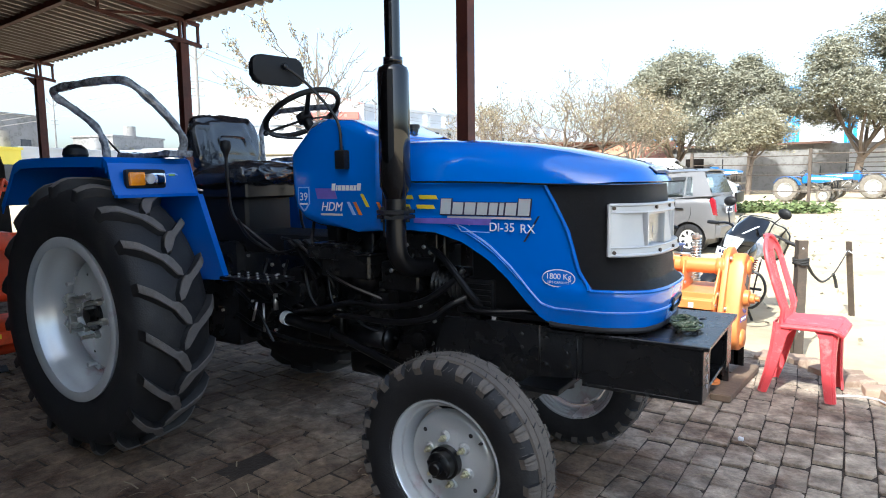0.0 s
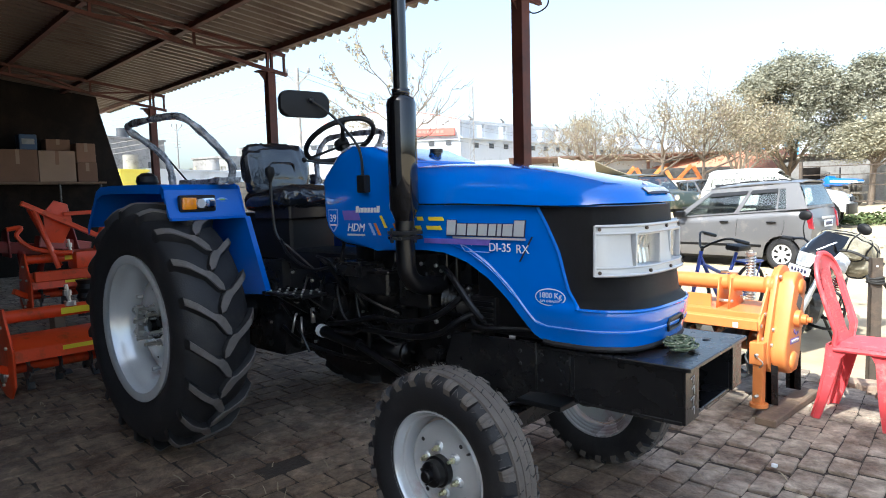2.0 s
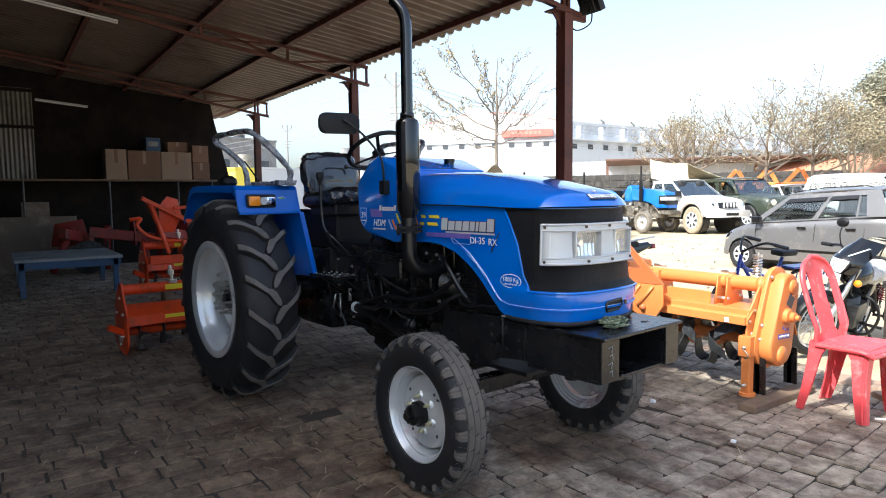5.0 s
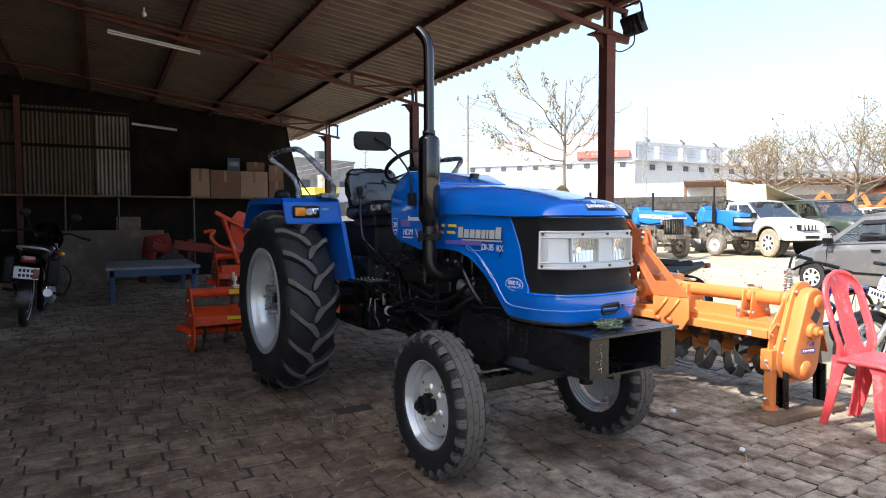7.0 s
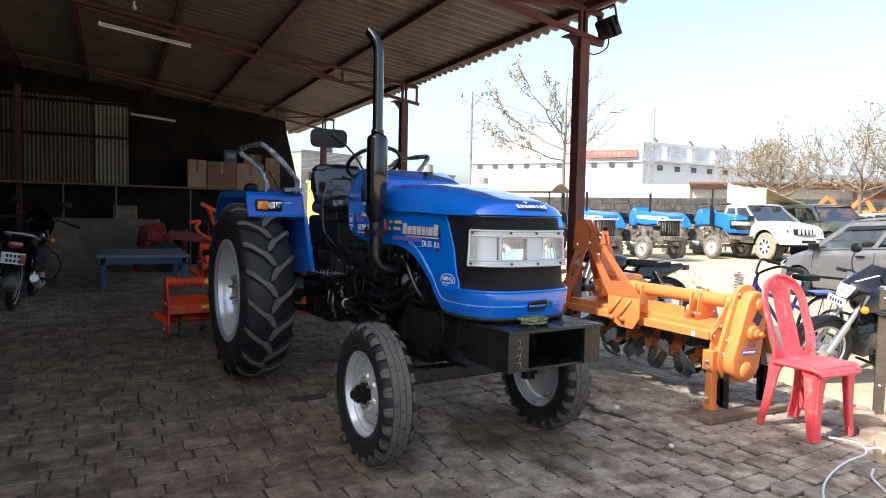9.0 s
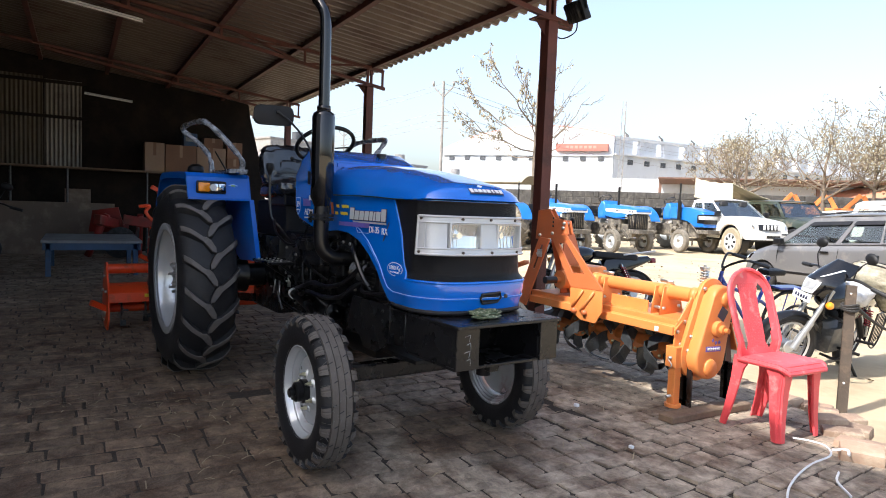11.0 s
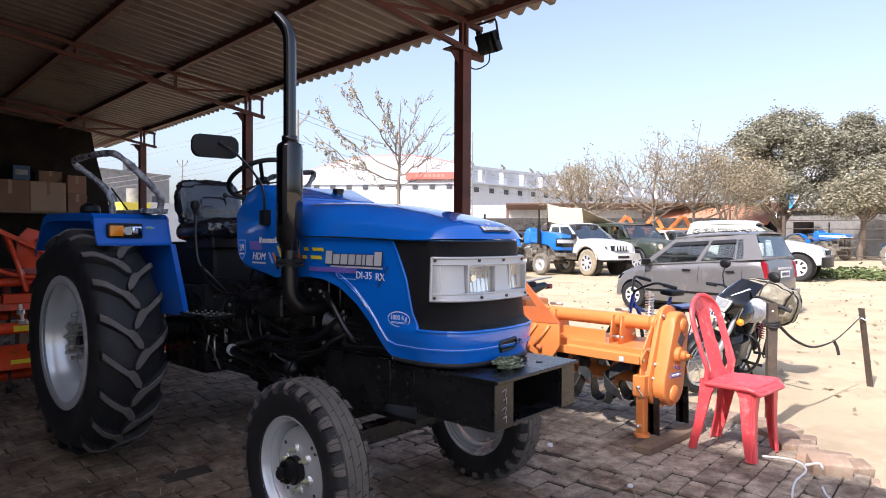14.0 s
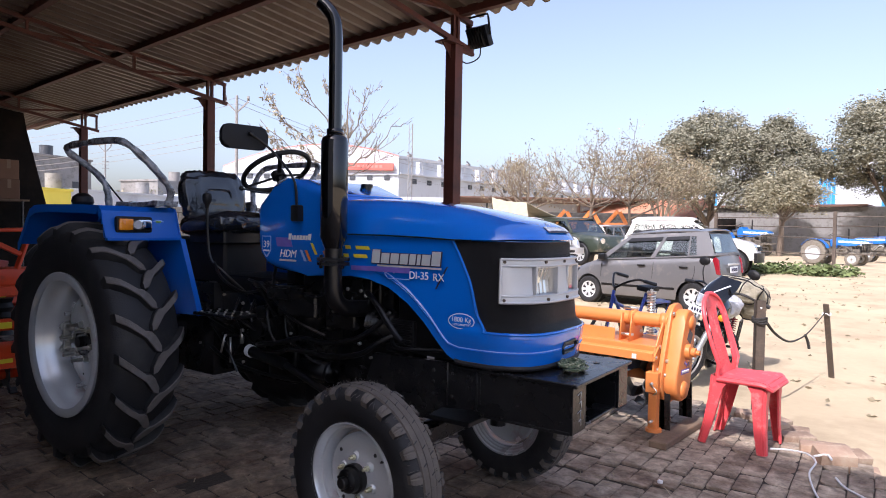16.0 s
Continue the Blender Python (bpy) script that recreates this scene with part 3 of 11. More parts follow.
def front_wheel(parent, y, side):
    wheel = new("front_wheel")
    wheel.parent = parent
    wheel.matrix_basis = T(1.847, y, 0.325) @ R("Z", -2) @ (ID if side < 0 else R("Z", 180))
    wall = [(0.214, -0.058), (0.232, -0.072), (0.262, -0.083), (0.295, -0.086), (0.325, -0.080), (0.340, -0.070)]
    ribs = []
    for c in (-0.032, 0.0, 0.032):
        top = 0.3655 - 1.6 * c * c
        ribs += [(top - 0.010, c - 0.0165), (top - 0.001, c - 0.0140), (top, c), (top - 0.001, c + 0.0140), (top - 0.010, c + 0.0165)]
    prof = wall + ribs + [(r, -z) for r, z in wall[::-1]]
    tyre = part("tyre", turned(prof, 72, AXLE), RUBBER, wheel, "ribbed black front tyre with moulding hairs", angle=35)
    for j in range(3):
        part("tread_rib", turned([(r + 0.0012, z) for r, z in ribs[5 * j:5 * j + 5]], 72, AXLE), RUBBER_TREAD, tyre, "dusty tread rib", angle=35)
    # shoulder blocks that reach down the side wall
    block, count = None, 24
    for k in range(count):
        for flip in (1, -1):
            if block is None:
                bm = bmesh.new()
                rows = []
                for z, r, half in ((-0.0535, 0.3615, 0.0225), (-0.066, 0.3590, 0.0225), (-0.0770, 0.3535, 0.0215), (-0.0860, 0.3440, 0.0195), (-0.0885, 0.3370, 0.0165)):
                    rows.append([bm.verts.new((rr * math.cos(a / 0.36), zz, rr * math.sin(a / 0.36))) for rr, zz, a in ((r - 0.022, z * 0.93, -half - 0.002), (r, z, -half), (r + 0.0006, z, -half * 0.15), (r - 0.003, z * 0.985, half * 0.1), (r, z, half * 0.35), (r, z, half), (r - 0.022, z * 0.93, half + 0.002))])
                for p, q in zip(rows, rows[1:]):
                    for i in range(6):
                        bm.faces.new((p[i], p[i + 1], q[i + 1], q[i])).material_index = int(i in (0, 5))
                bm.faces.new(rows[0])
                bm.faces.new(rows[-1])
                block = part("tread_block", bm, RUBBER_TREAD, tyre, "dusty worn tread block", angle=25).data
                block.materials.append(RUBBER)
            else:
                again("tread_block", block, tyre, R("Y", 360 / count * (k + 0.4 * (flip < 0))) @ Matrix.Diagonal((1, flip, 1, 1)))
    rnd = random.Random(5)
    sipe = None
    for c in (-0.032, 0.0, 0.032):
        for k in range(24):
            a = 360 * (k + 0.33 * (c / 0.032) + rnd.uniform(-0.08, 0.08)) / 24
            place = R("Y", a) @ T(0.3662 - 1.6 * c * c, c + 0.006 * (1 if k % 2 else -1), 0) @ R("X", 24)
            if sipe is None:
                bm = bmesh.new()
                box(bm, 0.004, 0.021, 0.0042)
                sipe = part("sipe", bm, RUBBER, tyre, m=place).data
            else:
                again("sipe", sipe, tyre, place)
    bm = bmesh.new()
    for k in range(420):
        a, yy = rnd.uniform(0, 360), rnd.choice((-0.083, -0.072, -0.062, -0.045, -0.018, 0.018, 0.045, 0.062, 0.072, 0.083)) + rnd.uniform(-0.004, 0.004)
        rr = 0.364 - 2.2 * yy * yy - (0.014 if abs(yy) > 0.078 else 0)
        m = R("Y", a) @ T(rr, yy, 0) @ R("Z", math.degrees(-math.copysign(min(1.0, abs(yy) * 9), yy)) + rnd.uniform(-35, 35)) @ R("Y", 90 + rnd.uniform(-45, 45))
        cyl(bm, 0.0012, rnd.uniform(0.012, 0.026), m @ T(0, 0, 0.008), 3)
    tagged(part("moulding_hairs", bm, RUBBER_WORN, tyre), kind="stuff")
    rim = [(0.227, 0.069), (0.228, 0.064), (0.223, 0.065), (0.217, 0.067), (0.211, 0.060), (0.2065, 0.042), (0.202, 0.034), (0.194, 0.031), (0.189, 0.022), (0.187, -0.002), (0.181, -0.010), (0.179, -0.030), (0.183, -0.036), (0.190, -0.038), (0.194, -0.048), (0.202, -0.050), (0.206, -0.060), (0.215, -0.062), (0.219, -0.070), (0.227, -0.071)]
    part("rim", turned(rim, 56, AXLE), RIM, wheel, "silver-painted steel rim", angle=40)
    disc = [(0.0, 0.034), (0.055, 0.034), (0.066, 0.031), (0.10, 0.022), (0.115, 0.019), (0.152, 0.019), (0.160, 0.016), (0.1675, 0.006), (0.169, -0.014), (0.160, -0.020), (0.10, 0.0), (0.0, 0.015)]
    part("disc", turned(disc, 48, AXLE), RIM, wheel, "silver pressed wheel disc", angle=40)
    for k in range(6):
        part("nut_boss", turned([(0.0, 0.014), (0.016, 0.014), (0.024, 0.0)], 14, AXLE), RIM, wheel, m=R("Y", 60 * k + 20) @ T(0.080, -0.020, 0))
    for k in range(4):
        bm = bmesh.new()
        cyl(bm, 0.008, 0.004, AXLE, 10)
        part("vent_hole", bm, BLACK, wheel, m=R("Y", 90 * k + 40) @ T(0.134, -0.0185, 0))
    for k in range(6):
        bm = bmesh.new()
        cyl(bm, 0.011, 0.018, AXLE, 6)
        cyl(bm, 0.006, 0.036, T(0, -0.006, 0) @ AXLE, 8)
        part("wheel_nut", bm, BRASSY, wheel, "yellow zinc wheel nut", m=R("Y", 60 * k + 20) @ T(0.080, -0.038, 0))
    hub = [(0.0, 0.120), (0.019, 0.120), (0.023, 0.116), (0.023, 0.098), (0.040, 0.095), (0.047, 0.088), (0.049, 0.062), (0.058, 0.058), (0.058, 0.02)]
    part("hub_cap", turned(hub, 24, AXLE), BLACK, wheel, "black hub cap", angle=40)
    for k in range(4):
        bm = bmesh.new()
        cyl(bm, 0.007, 0.012, AXLE, 6)
        part("hub_screw", bm, BLACK, wheel, m=R("Y", 90 * k + 20) @ T(0.036, -0.094, 0))
    bm = bmesh.new()
    tube(bm, [(0.125, -0.015, 0.085), (0.130, -0.035, 0.090), (0.150, -0.052, 0.102)], 0.0045, 6)
    part("valve_stem", bm, RUBBER, wheel, "black rubber valve stem")
    return wheel


# ---- hood surface ----
def side_half(x):
    return 0.292 - 0.012 * max(0.0, min(1.0, (x - 1.3) / 0.9))


def plan_point(s):
    """The hood's outline from above, s from 0 (rear right) over 0.5 (nose) to 1 (rear left)."""
    q = abs(s - 0.5) * 2
    sign = -1 if s < 0.5 else 1
    # straight side, then a corner of wide radius, then a bowed front
    if q > 0.40:
        x = 1.35 + (2.24 - 1.35) * (1 - (q - 0.40) / 0.60)
        return Vector((x, sign * side_half(x), 0))
    t = q / 0.40
    e = 3.1
    y = 0.281 * t ** 0.92 if t < 1 else 0.281
    x = 2.24 + 0.143 * (1 - min(1.0, (y / 0.281)) ** e) ** (1 / 1.75)
    return Vector((x, sign * y, 0))


def plan_normal(s):
    d = plan_point(min(1, s + 0.004)) - plan_point(max(0, s - 0.004))
    return Vector((d.y, -d.x, 0)).normalized()


def skin(s, z, off=0.0):
    p, n = plan_point(s), plan_normal(s)
    q = abs(s - 0.5) * 2
    fore = max(0.0, min(1.0, (0.62 - q) / 0.2))
    bulge = lerp_table([(0.74, -0.012), (0.80, 0.004), (0.86, 0.018), (0.895, 0.020), (0.93, 0.0), (1.3, 0.0)], z) * fore
    bulge += lerp_table([(0.74, 0.030), (0.90, 0.030), (0.93, 0.014), (1.1, 0.0), (1.3, 0.0)], z) * max(0.0, min(1.0, (0.40 - q) / 0.12))
    lean = 0.03 * (1.15 - z) * fore + (0.012 if z < 1.0 else 0.012 * (1.27 - z) / 0.27)
    return Vector((p.x, p.y, z)) + n * (bulge + lean + off)


def s_of_x(x):
    """s on the right side for a given x on the straight run."""
    lo, hi = 0.0, 0.5
    for _ in range(40):
        mid = (lo + hi) / 2
        if plan_point(mid).x < x:
            lo = mid
        else:
            hi = mid
    return (lo + hi) / 2


ARCH = [(1.30, 1.072), (1.48, 1.085), (1.60, 1.078), (1.72, 1.045), (1.83, 0.985), (1.92, 0.91), (1.99, 0.84), (2.05, 0.782), (2.10, 0.768), (2.6, 0.772)]
SEAM = [(1.30, 1.283), (1.8, 1.280), (2.1, 1.268), (2.6, 1.262)]
GRILLE_EDGE = [(0.905, 2.245), (0.93, 2.222), (0.965, 2.198), (1.102, 2.154), (1.20, 2.10), (1.262, 2.062)]
CROWN = [(0.0, 0.180), (0.2, 0.178), (0.37, 0.170), (0.55, 0.150), (0.70, 0.124), (0.82, 0.097), (0.91, 0.076), (0.955, 0.056), (0.985, 0.030), (1.0, 0.0)]


LAMPS = ((-0.188, -0.030), (0.068, 0.226))


def lid(u, v):
    """The hood lid, u from the cowl to the nose, v across."""
    b = v * 2 - 1
    t = abs(b)
    xf = 2.24 + 0.155 * (1 - min(1.0, t) ** 3.1) ** (1 / 1.75)
    x = 1.338 + (xf + 0.012 - 1.338) * u
    full = max(0.0, 1 - u / 0.45)
    across = (1 - t ** (3.4 + 2.2 * full)) ** (0.62 - 0.10 * full)
    z = 1.272 + lerp_table(CROWN, u) * across
    if t > 0.995:
        z = 1.268
    return Vector((x, math.copysign(side_half(x) * t + 0.014 * t, b), z))


def open_lamps(bm):
    """Cut the two lamp openings out of the nose."""
    mid = [(f, f.calc_center_median()) for f in bm.faces]
    gone = [f for f, c in mid if c.x > 2.28 and 1.046 < c.z < 1.166 and any(a < c.y < b for a, b in LAMPS)]
    bmesh.ops.delete(bm, geom=gone, context="FACES")


def build_tractor(m):
    tr = thing("tractor", m, "new blue farm tractor with black chassis, parked on brick floor", "tractor")
    rear_wheel(tr, -0.722, -1)
    rear_wheel(tr, 0.722, 1)
    front_wheel(tr, -0.588, -1)
    front_wheel(tr, 0.588, 1)

    # hood sides and chin, one wrapped panel
    bm = bmesh.new()

    def wrap(u, v):
        x = plan_point(u).x
        z0, z1 = lerp_table(ARCH, x), lerp_table(SEAM, x)
        return skin(u, z0 + (z1 - z0) * v)

    grid(bm, wrap, 120, 44)
    open_lamps(bm)
    thicken(bm, 0.012)
    hood = part("hood_side_panel", bm, BLUE, tr, "glossy blue wrap-around hood panel", angle=40)

    # hood lid
    bm = bmesh.new()

    grid(bm, lid, 44, 40)
    lidp = part("hood_lid", bm, BLUE, tr, "glossy blue hood lid", angle=60)
    for sg in (-1, 1):
        bm = bmesh.new()
        tube(bm, [(x, sg * (side_half(x) + 0.0135), lerp_table(SEAM, x) - 0.004) for x in (1.35, 1.5, 1.7, 1.9, 2.05, 2.15)], 0.0035, 6)
        part("lid_seam", bm, BLACK, lidp)

    # black mesh grille, wrapped round the front
    bm = bmesh.new()

    def mesh_wrap(u, v):
        z = 0.905 + (1.262 - 0.905) * v
        s0 = s_of_x(lerp_table(GRILLE_EDGE, z))
        return skin(s0 + (1 - 2 * s0) * u, z, 0.0045)

    grid(bm, mesh_wrap, 130, 36)
    open_lamps(bm)
    thicken(bm, 0.003)
    grille = part("grille", bm, GRILLE, tr, "black perforated wrap-around grille", angle=40)
    for flip in (False, True):
        bm = bmesh.new()
        pts = []
        for k in range(25):
            z = 1.262 - (1.262 - 0.900) * k / 24
            s0 = s_of_x(lerp_table(GRILLE_EDGE, max(0.905, z))) - 0.003
            pts.append(skin(1 - s0 if flip else s0, z, 0.003))
        tube(bm, pts, 0.007, 8)
        part("grille_lip", bm, BLUE, grille)
    bm = bmesh.new()
    s0 = s_of_x(2.235)
    tube(bm, [skin(s0 + (1 - 2 * s0) * k / 60, 0.901, 0.002) for k in range(61)], 0.007, 8)
    part("chin_ledge", bm, BLUE, hood)

    bm = bmesh.new()
    s1 = s_of_x(1.66)
    tube(bm, [skin(s1 + (1 - 2 * s1) * k / 90, lerp_table(ARCH, plan_point(s1 + (1 - 2 * s1) * k / 90).x) + 0.055, 0.0) for k in range(91)], 0.005, 6)
    part("pressed_crease", bm, BLUE, hood)
    # pale tube that paints the sky highlight of the crease as colour
    bm = bmesh.new()
    tube(bm, [skin(s1 + (1 - 2 * s1) * k / 90, lerp_table(ARCH, plan_point(s1 + (1 - 2 * s1) * k / 90).x) + 0.0615, 0.0015) for k in range(91)], 0.002, 5)
    part("edge_stripe", bm, PALE_BLUE_MARK, hood, "painted pale highlight along the pressed crease")

    # silver lamp surround
    s0 = s_of_x(2.262) + 0.004
    z0, z1 = 1.022, 1.197

    def band(bm, ua, ub, za, zb, off, nu=20, nv=2):
        grid(bm, lambda u, v: skin(s0 + (1 - 2 * s0) * (ua + (ub - ua) * u), za + (zb - za) * v, off), nu, nv)

    bm = bmesh.new()
    band(bm, 0, 1, z0, z0 + 0.030, 0.026, 60)
    band(bm, 0, 1, z1 - 0.030, z1, 0.026, 60)
    band(bm, 0, 0.035, z0 + 0.030, z1 - 0.030, 0.026, 6)
    band(bm, 0.965, 1, z0 + 0.030, z1 - 0.030, 0.026, 6)
    thicken(bm, 0.022)
    frame_ob = part("lamp_surround", bm, SILVER, tr, "silver-grey headlamp surround with bolts", angle=40)

    for zz, r in ((z0 + 0.003, 0.006), (z1 - 0.003, 0.006), (z0 + 0.029, 0.004), (z1 - 0.029, 0.004)):
        bm = bmesh.new()
        tube(bm, [skin(s0 + (1 - 2 * s0) * (0.004 + 0.992 * k / 70), zz, 0.0255) for k in range(71)], r, 8)
        part("surround_bead", bm, SILVER, frame_ob, angle=60)
    for u in (0.003, 0.997):
        bm = bmesh.new()
        tube(bm, [skin(s0 + (1 - 2 * s0) * u, z0 + (z1 - z0) * k / 6, 0.0255) for k in range(7)], 0.006, 8)
        part("surround_bead", bm, SILVER, frame_ob, angle=60)

    def u_at(y):
        sy = 0.5 + (0.2 if y > 0 else -0.2) * (abs(y) / 0.281) ** (1 / 0.92)
        return (sy - s0) / (1 - 2 * s0)

    for ua, ub in ((0.035, u_at(-0.188)), (u_at(-0.030), u_at(0.068)), (u_at(0.226), 0.965)):
        bm = bmesh.new()
        band(bm, ua, ub, z0 + 0.030, z1 - 0.030, 0.015, 24, 6)
        thicken(bm, 0.012)
        part("surround_panel", bm, SILVER, frame_ob, angle=40)
    for u in (0.015, u_at(-0.129), u_at(0.02), u_at(0.172), 0.985):
        for zz in (z0 + 0.013, z1 - 0.013):
            s = s0 + (1 - 2 * s0) * u
            p, n = skin(s, zz, 0.029), plan_normal(s)
            mm = Matrix.Translation(p) @ n.to_track_quat("Z", "Y").to_matrix().to_4x4()
            bm = bmesh.new()
            cyl(bm, 0.0065, 0.007, mm, 10)
            part("surround_bolt", bm, IRON, frame_ob)
    for (y0, y1), xc, turn in zip(LAMPS, (2.397, 2.391), (-6, 9)):
        za, zb = z0 + 0.026, z1 - 0.034
        yc, zc = (y0 + y1) / 2, (za + zb) / 2
        bm = bmesh.new()

        def bowl(u, v):
            a, b = u * 2 - 1, v * 2 - 1
            up = (b + 1) * (zb - za) / 2
            half_z = (zb - za) / 2
            deep = 0.020 + 0.15 * min(up, half_z) - 0.32 * max(0.0, up - half_z) + 0.018 * (1 - a * a) - 0.0007 * math.cos(24 * a)
            return Vector((-0.012 - deep, (y1 - y0) / 2 * a, (zb - za) / 2 * b))

        grid(bm, bowl, 48, 20)
        lamp = part("headlamp", bm, LAMP_BOWL, tr, "rectangular headlamp with chrome reflector", angle=20, m=T(xc, yc, zc) @ R("Z", turn))
        w, h = (y1 - y0) / 2, (zb - za) / 2
        bm = bmesh.new()
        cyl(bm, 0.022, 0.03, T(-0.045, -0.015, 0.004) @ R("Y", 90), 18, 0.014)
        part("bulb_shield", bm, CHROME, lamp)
        bm = bmesh.new()
        boxc(bm, -0.009, -0.006, -w + 0.004, w - 0.004, -h + 0.004, h - 0.004)
        pane = part("lens", bm, LENS, lamp, "clear lamp glass")
        pane.visible_shadow = False
        bm = bmesh.new()
        boxc(bm, -0.035, 0.007, -w - 0.006, -w + 0.004, -h - 0.006, h + 0.006, 0.003, 2)
        boxc(bm, -0.035, 0.007, w - 0.004, w + 0.006, -h - 0.006, h + 0.006, 0.003, 2)
        boxc(bm, -0.035, 0.007, -w + 0.004, w - 0.004, -h - 0.006, -h + 0.004, 0.003, 2)
        boxc(bm, -0.035, 0.007, -w + 0.004, w - 0.004, h - 0.004, h + 0.006, 0.003, 2)
        part("lamp_frame", bm, SILVER, lamp)

    # chin slot and key
    bm = bmesh.new()
    tube(bm, [skin(0.5 + a, 0.83 + b, 0.004) for a, b in ((-0.025, 0.018), (0.035, 0.024), (0.042, 0.0), (0.03, -0.02), (-0.02, -0.024), (-0.03, 0.0))], 0.006, 6, closed=True)
    part("pull_slot", bm, BLACK, hood)
    # black sheet on the chin stands in for the slot's shaded recess
    bm = bmesh.new()
    grid(bm, lambda u, v: skin(0.478 + 0.058 * u, 0.81 + 0.04 * v, 0.002), 6, 2)
    thicken(bm, 0.002)
    part("slot_hollow", bm, BLACK, hood)
    bm = bmesh.new()
    mm = Matrix.Translation(skin(0.56, 0.835, 0.003)) @ plan_normal(0.56).to_track_quat("Z", "Y").to_matrix().to_4x4()
    cyl(bm, 0.010, 0.006, mm, 14)
    part("hood_lock", bm, BLACK, hood)
    bm = bmesh.new()
    tube(bm, [skin(0.10 + 0.8 * k / 60, max(0.765, lerp_table(ARCH, plan_point(0.10 + 0.8 * k / 60).x)) - 0.004, -0.004) for k in range(61) if plan_point(0.10 + 0.8 * k / 60).x > 2.06], 0.012, 8)
    part("rubber_edge", bm, RUBBER, hood)
    bm = bmesh.new()
    for f in (0, 1):
        pts = [(x, (side_half(x) + 0.0145) * (-1 if f == 0 else 1), lerp_table(ARCH, x) + 0.045) for x in (1.5, 1.6, 1.72, 1.83, 1.92, 1.99, 2.05, 2.10, 2.2)]
        tube(bm, smooth_path(pts, 3), 0.003, 5)
    part("pressed_line", bm, BLUE, hood)

    # cowl in front of the driver
    bm = bmesh.new()
    out = [(1.335, 1.066), (1.20, 1.068), (0.96, 1.085), (0.88, 1.11), (0.825, 1.16), (0.805, 1.22), (0.80, 1.40), (0.815, 1.425), (0.93, 1.530), (0.98, 1.548), (1.05, 1.552), (1.16, 1.545), (1.335, 1.475)]
    prism(bm, out, 0.594, UPRIGHT, 0.045, 5)
    cowl = part("cowl", bm, BLUE, tr, "glossy blue instrument cowl", angle=50)
    bm = bmesh.new()
    prism(bm, [(1.334, 1.05), (1.350, 1.05), (1.350, 1.27), (1.334, 1.27)], 0.604, UPRIGHT, 0.01, 2)
    part("rubber_seal", bm, RUBBER, cowl)
    bm = bmesh.new()
    prism(bm, [(0.80, 1.405), (0.93, 1.535), (0.99, 1.553), (0.985, 1.560), (0.92, 1.545), (0.788, 1.412)], 0.50, UPRIGHT, 0.004)
    part("dash_rim", bm, SILVER, cowl, "light grey dashboard edge")
    bm = bmesh.new()
    prism(bm, [(1.20, 1.50), (1.33, 1.44), (1.345, 1.44), (1.345, 1.462), (1.33, 1.470), (1.20, 1.522)], 0.50, UPRIGHT, 0.004)
    part("hood_rear_strip", bm, BLUE, cowl)
    bm = bmesh.new()
    cyl(bm, 0.026, 0.05, T(1.22, 0.10, 1.50), 16)
    cyl(bm, 0.032, 0.020, T(1.22, 0.10, 1.533), 16)
    part("filler_cap", bm, BLACK, tr, "black filler cap")

    # exhaust
    ex = bmesh.new()
    lathe(ex, [(0.034, 1.20), (0.052, 1.245), (0.061, 1.262), (0.061, 1.690), (0.055, 1.708), (0.034, 1.722), (0.034, 1.73)], 28, T(1.485, -0.405, 0))
    muffler = part("muffler", ex, BLACK_GLOSS, tr, "glossy black upright muffler", angle=50)
    bm = bmesh.new()
    tube(bm, smooth_path([(1.485, -0.405, 1.70), (1.485, -0.405, 2.0), (1.485, -0.407, 2.18), (1.475, -0.412, 2.24), (1.445, -0.42, 2.285), (1.415, -0.43, 2.315)], 6), 0.030, 16)
    part("stack_pipe", bm, BLACK_GLOSS, muffler)
    bm = bmesh.new()
    for zz in (1.735, 1.19):
        lathe(bm, [(0.030, zz - 0.012), (0.037, zz - 0.012), (0.037, zz + 0.012), (0.030, zz + 0.012)], 20, T(1.485, -0.405, 0))
    part("pipe_collar", bm, BLACK_GLOSS, muffler)
    bm = bmesh.new()
    tube(bm, smooth_path([(1.485, -0.405, 1.22), (1.485, -0.405, 1.08), (1.487, -0.395, 0.99), (1.50, -0.34, 0.94), (1.52, -0.22, 0.93)], 6), 0.040, 14)
    part("down_pipe", bm, BLACK, muffler)
    bm = bmesh.new()
    cyl(bm, 0.075, 0.014, T(1.485, -0.405, 1.145), 6)
    cyl(bm, 0.075, 0.014, T(1.485, -0.405, 1.165), 6)
    for k in range(3):
        cyl(bm, 0.008, 0.06, T(1.485 + 0.056 * math.cos(k * 2.094), -0.405 + 0.056 * math.sin(k * 2.094), 1.155), 6)
    part("flange", bm, BLACK_DUST, muffler)

    # mirror on its arm
    bm = bmesh.new()
    out = []
    for cx, cz, a0 in ((0.081, 0.025, 0), (-0.081, 0.025, 90), (-0.081, -0.025, 180), (0.081, -0.025, 270)):
        for k in range(6):
            a = radians(a0 + 18 * k)
            out.append((cx + 0.034 * math.cos(a), cz + 0.032 * math.sin(a)))
    prism(bm, out, 0.038, R("Z", 90) @ UPRIGHT, 0.012, 3)
    mirror = part("rear_view_mirror", bm, PLASTIC_BLACK, tr, "black plastic rear-view mirror", m=T(0.955, -0.49, 1.738) @ R("Z", -14))
    bm = bmesh.new()
    prism(bm, [(a * 0.92, b * 0.9) for a, b in out], 0.004, R("Z", 90) @ UPRIGHT)
    part("mirror_glass", bm, MIRROR, mirror, m=T(-0.02, 0, 0))
    bm = bmesh.new()
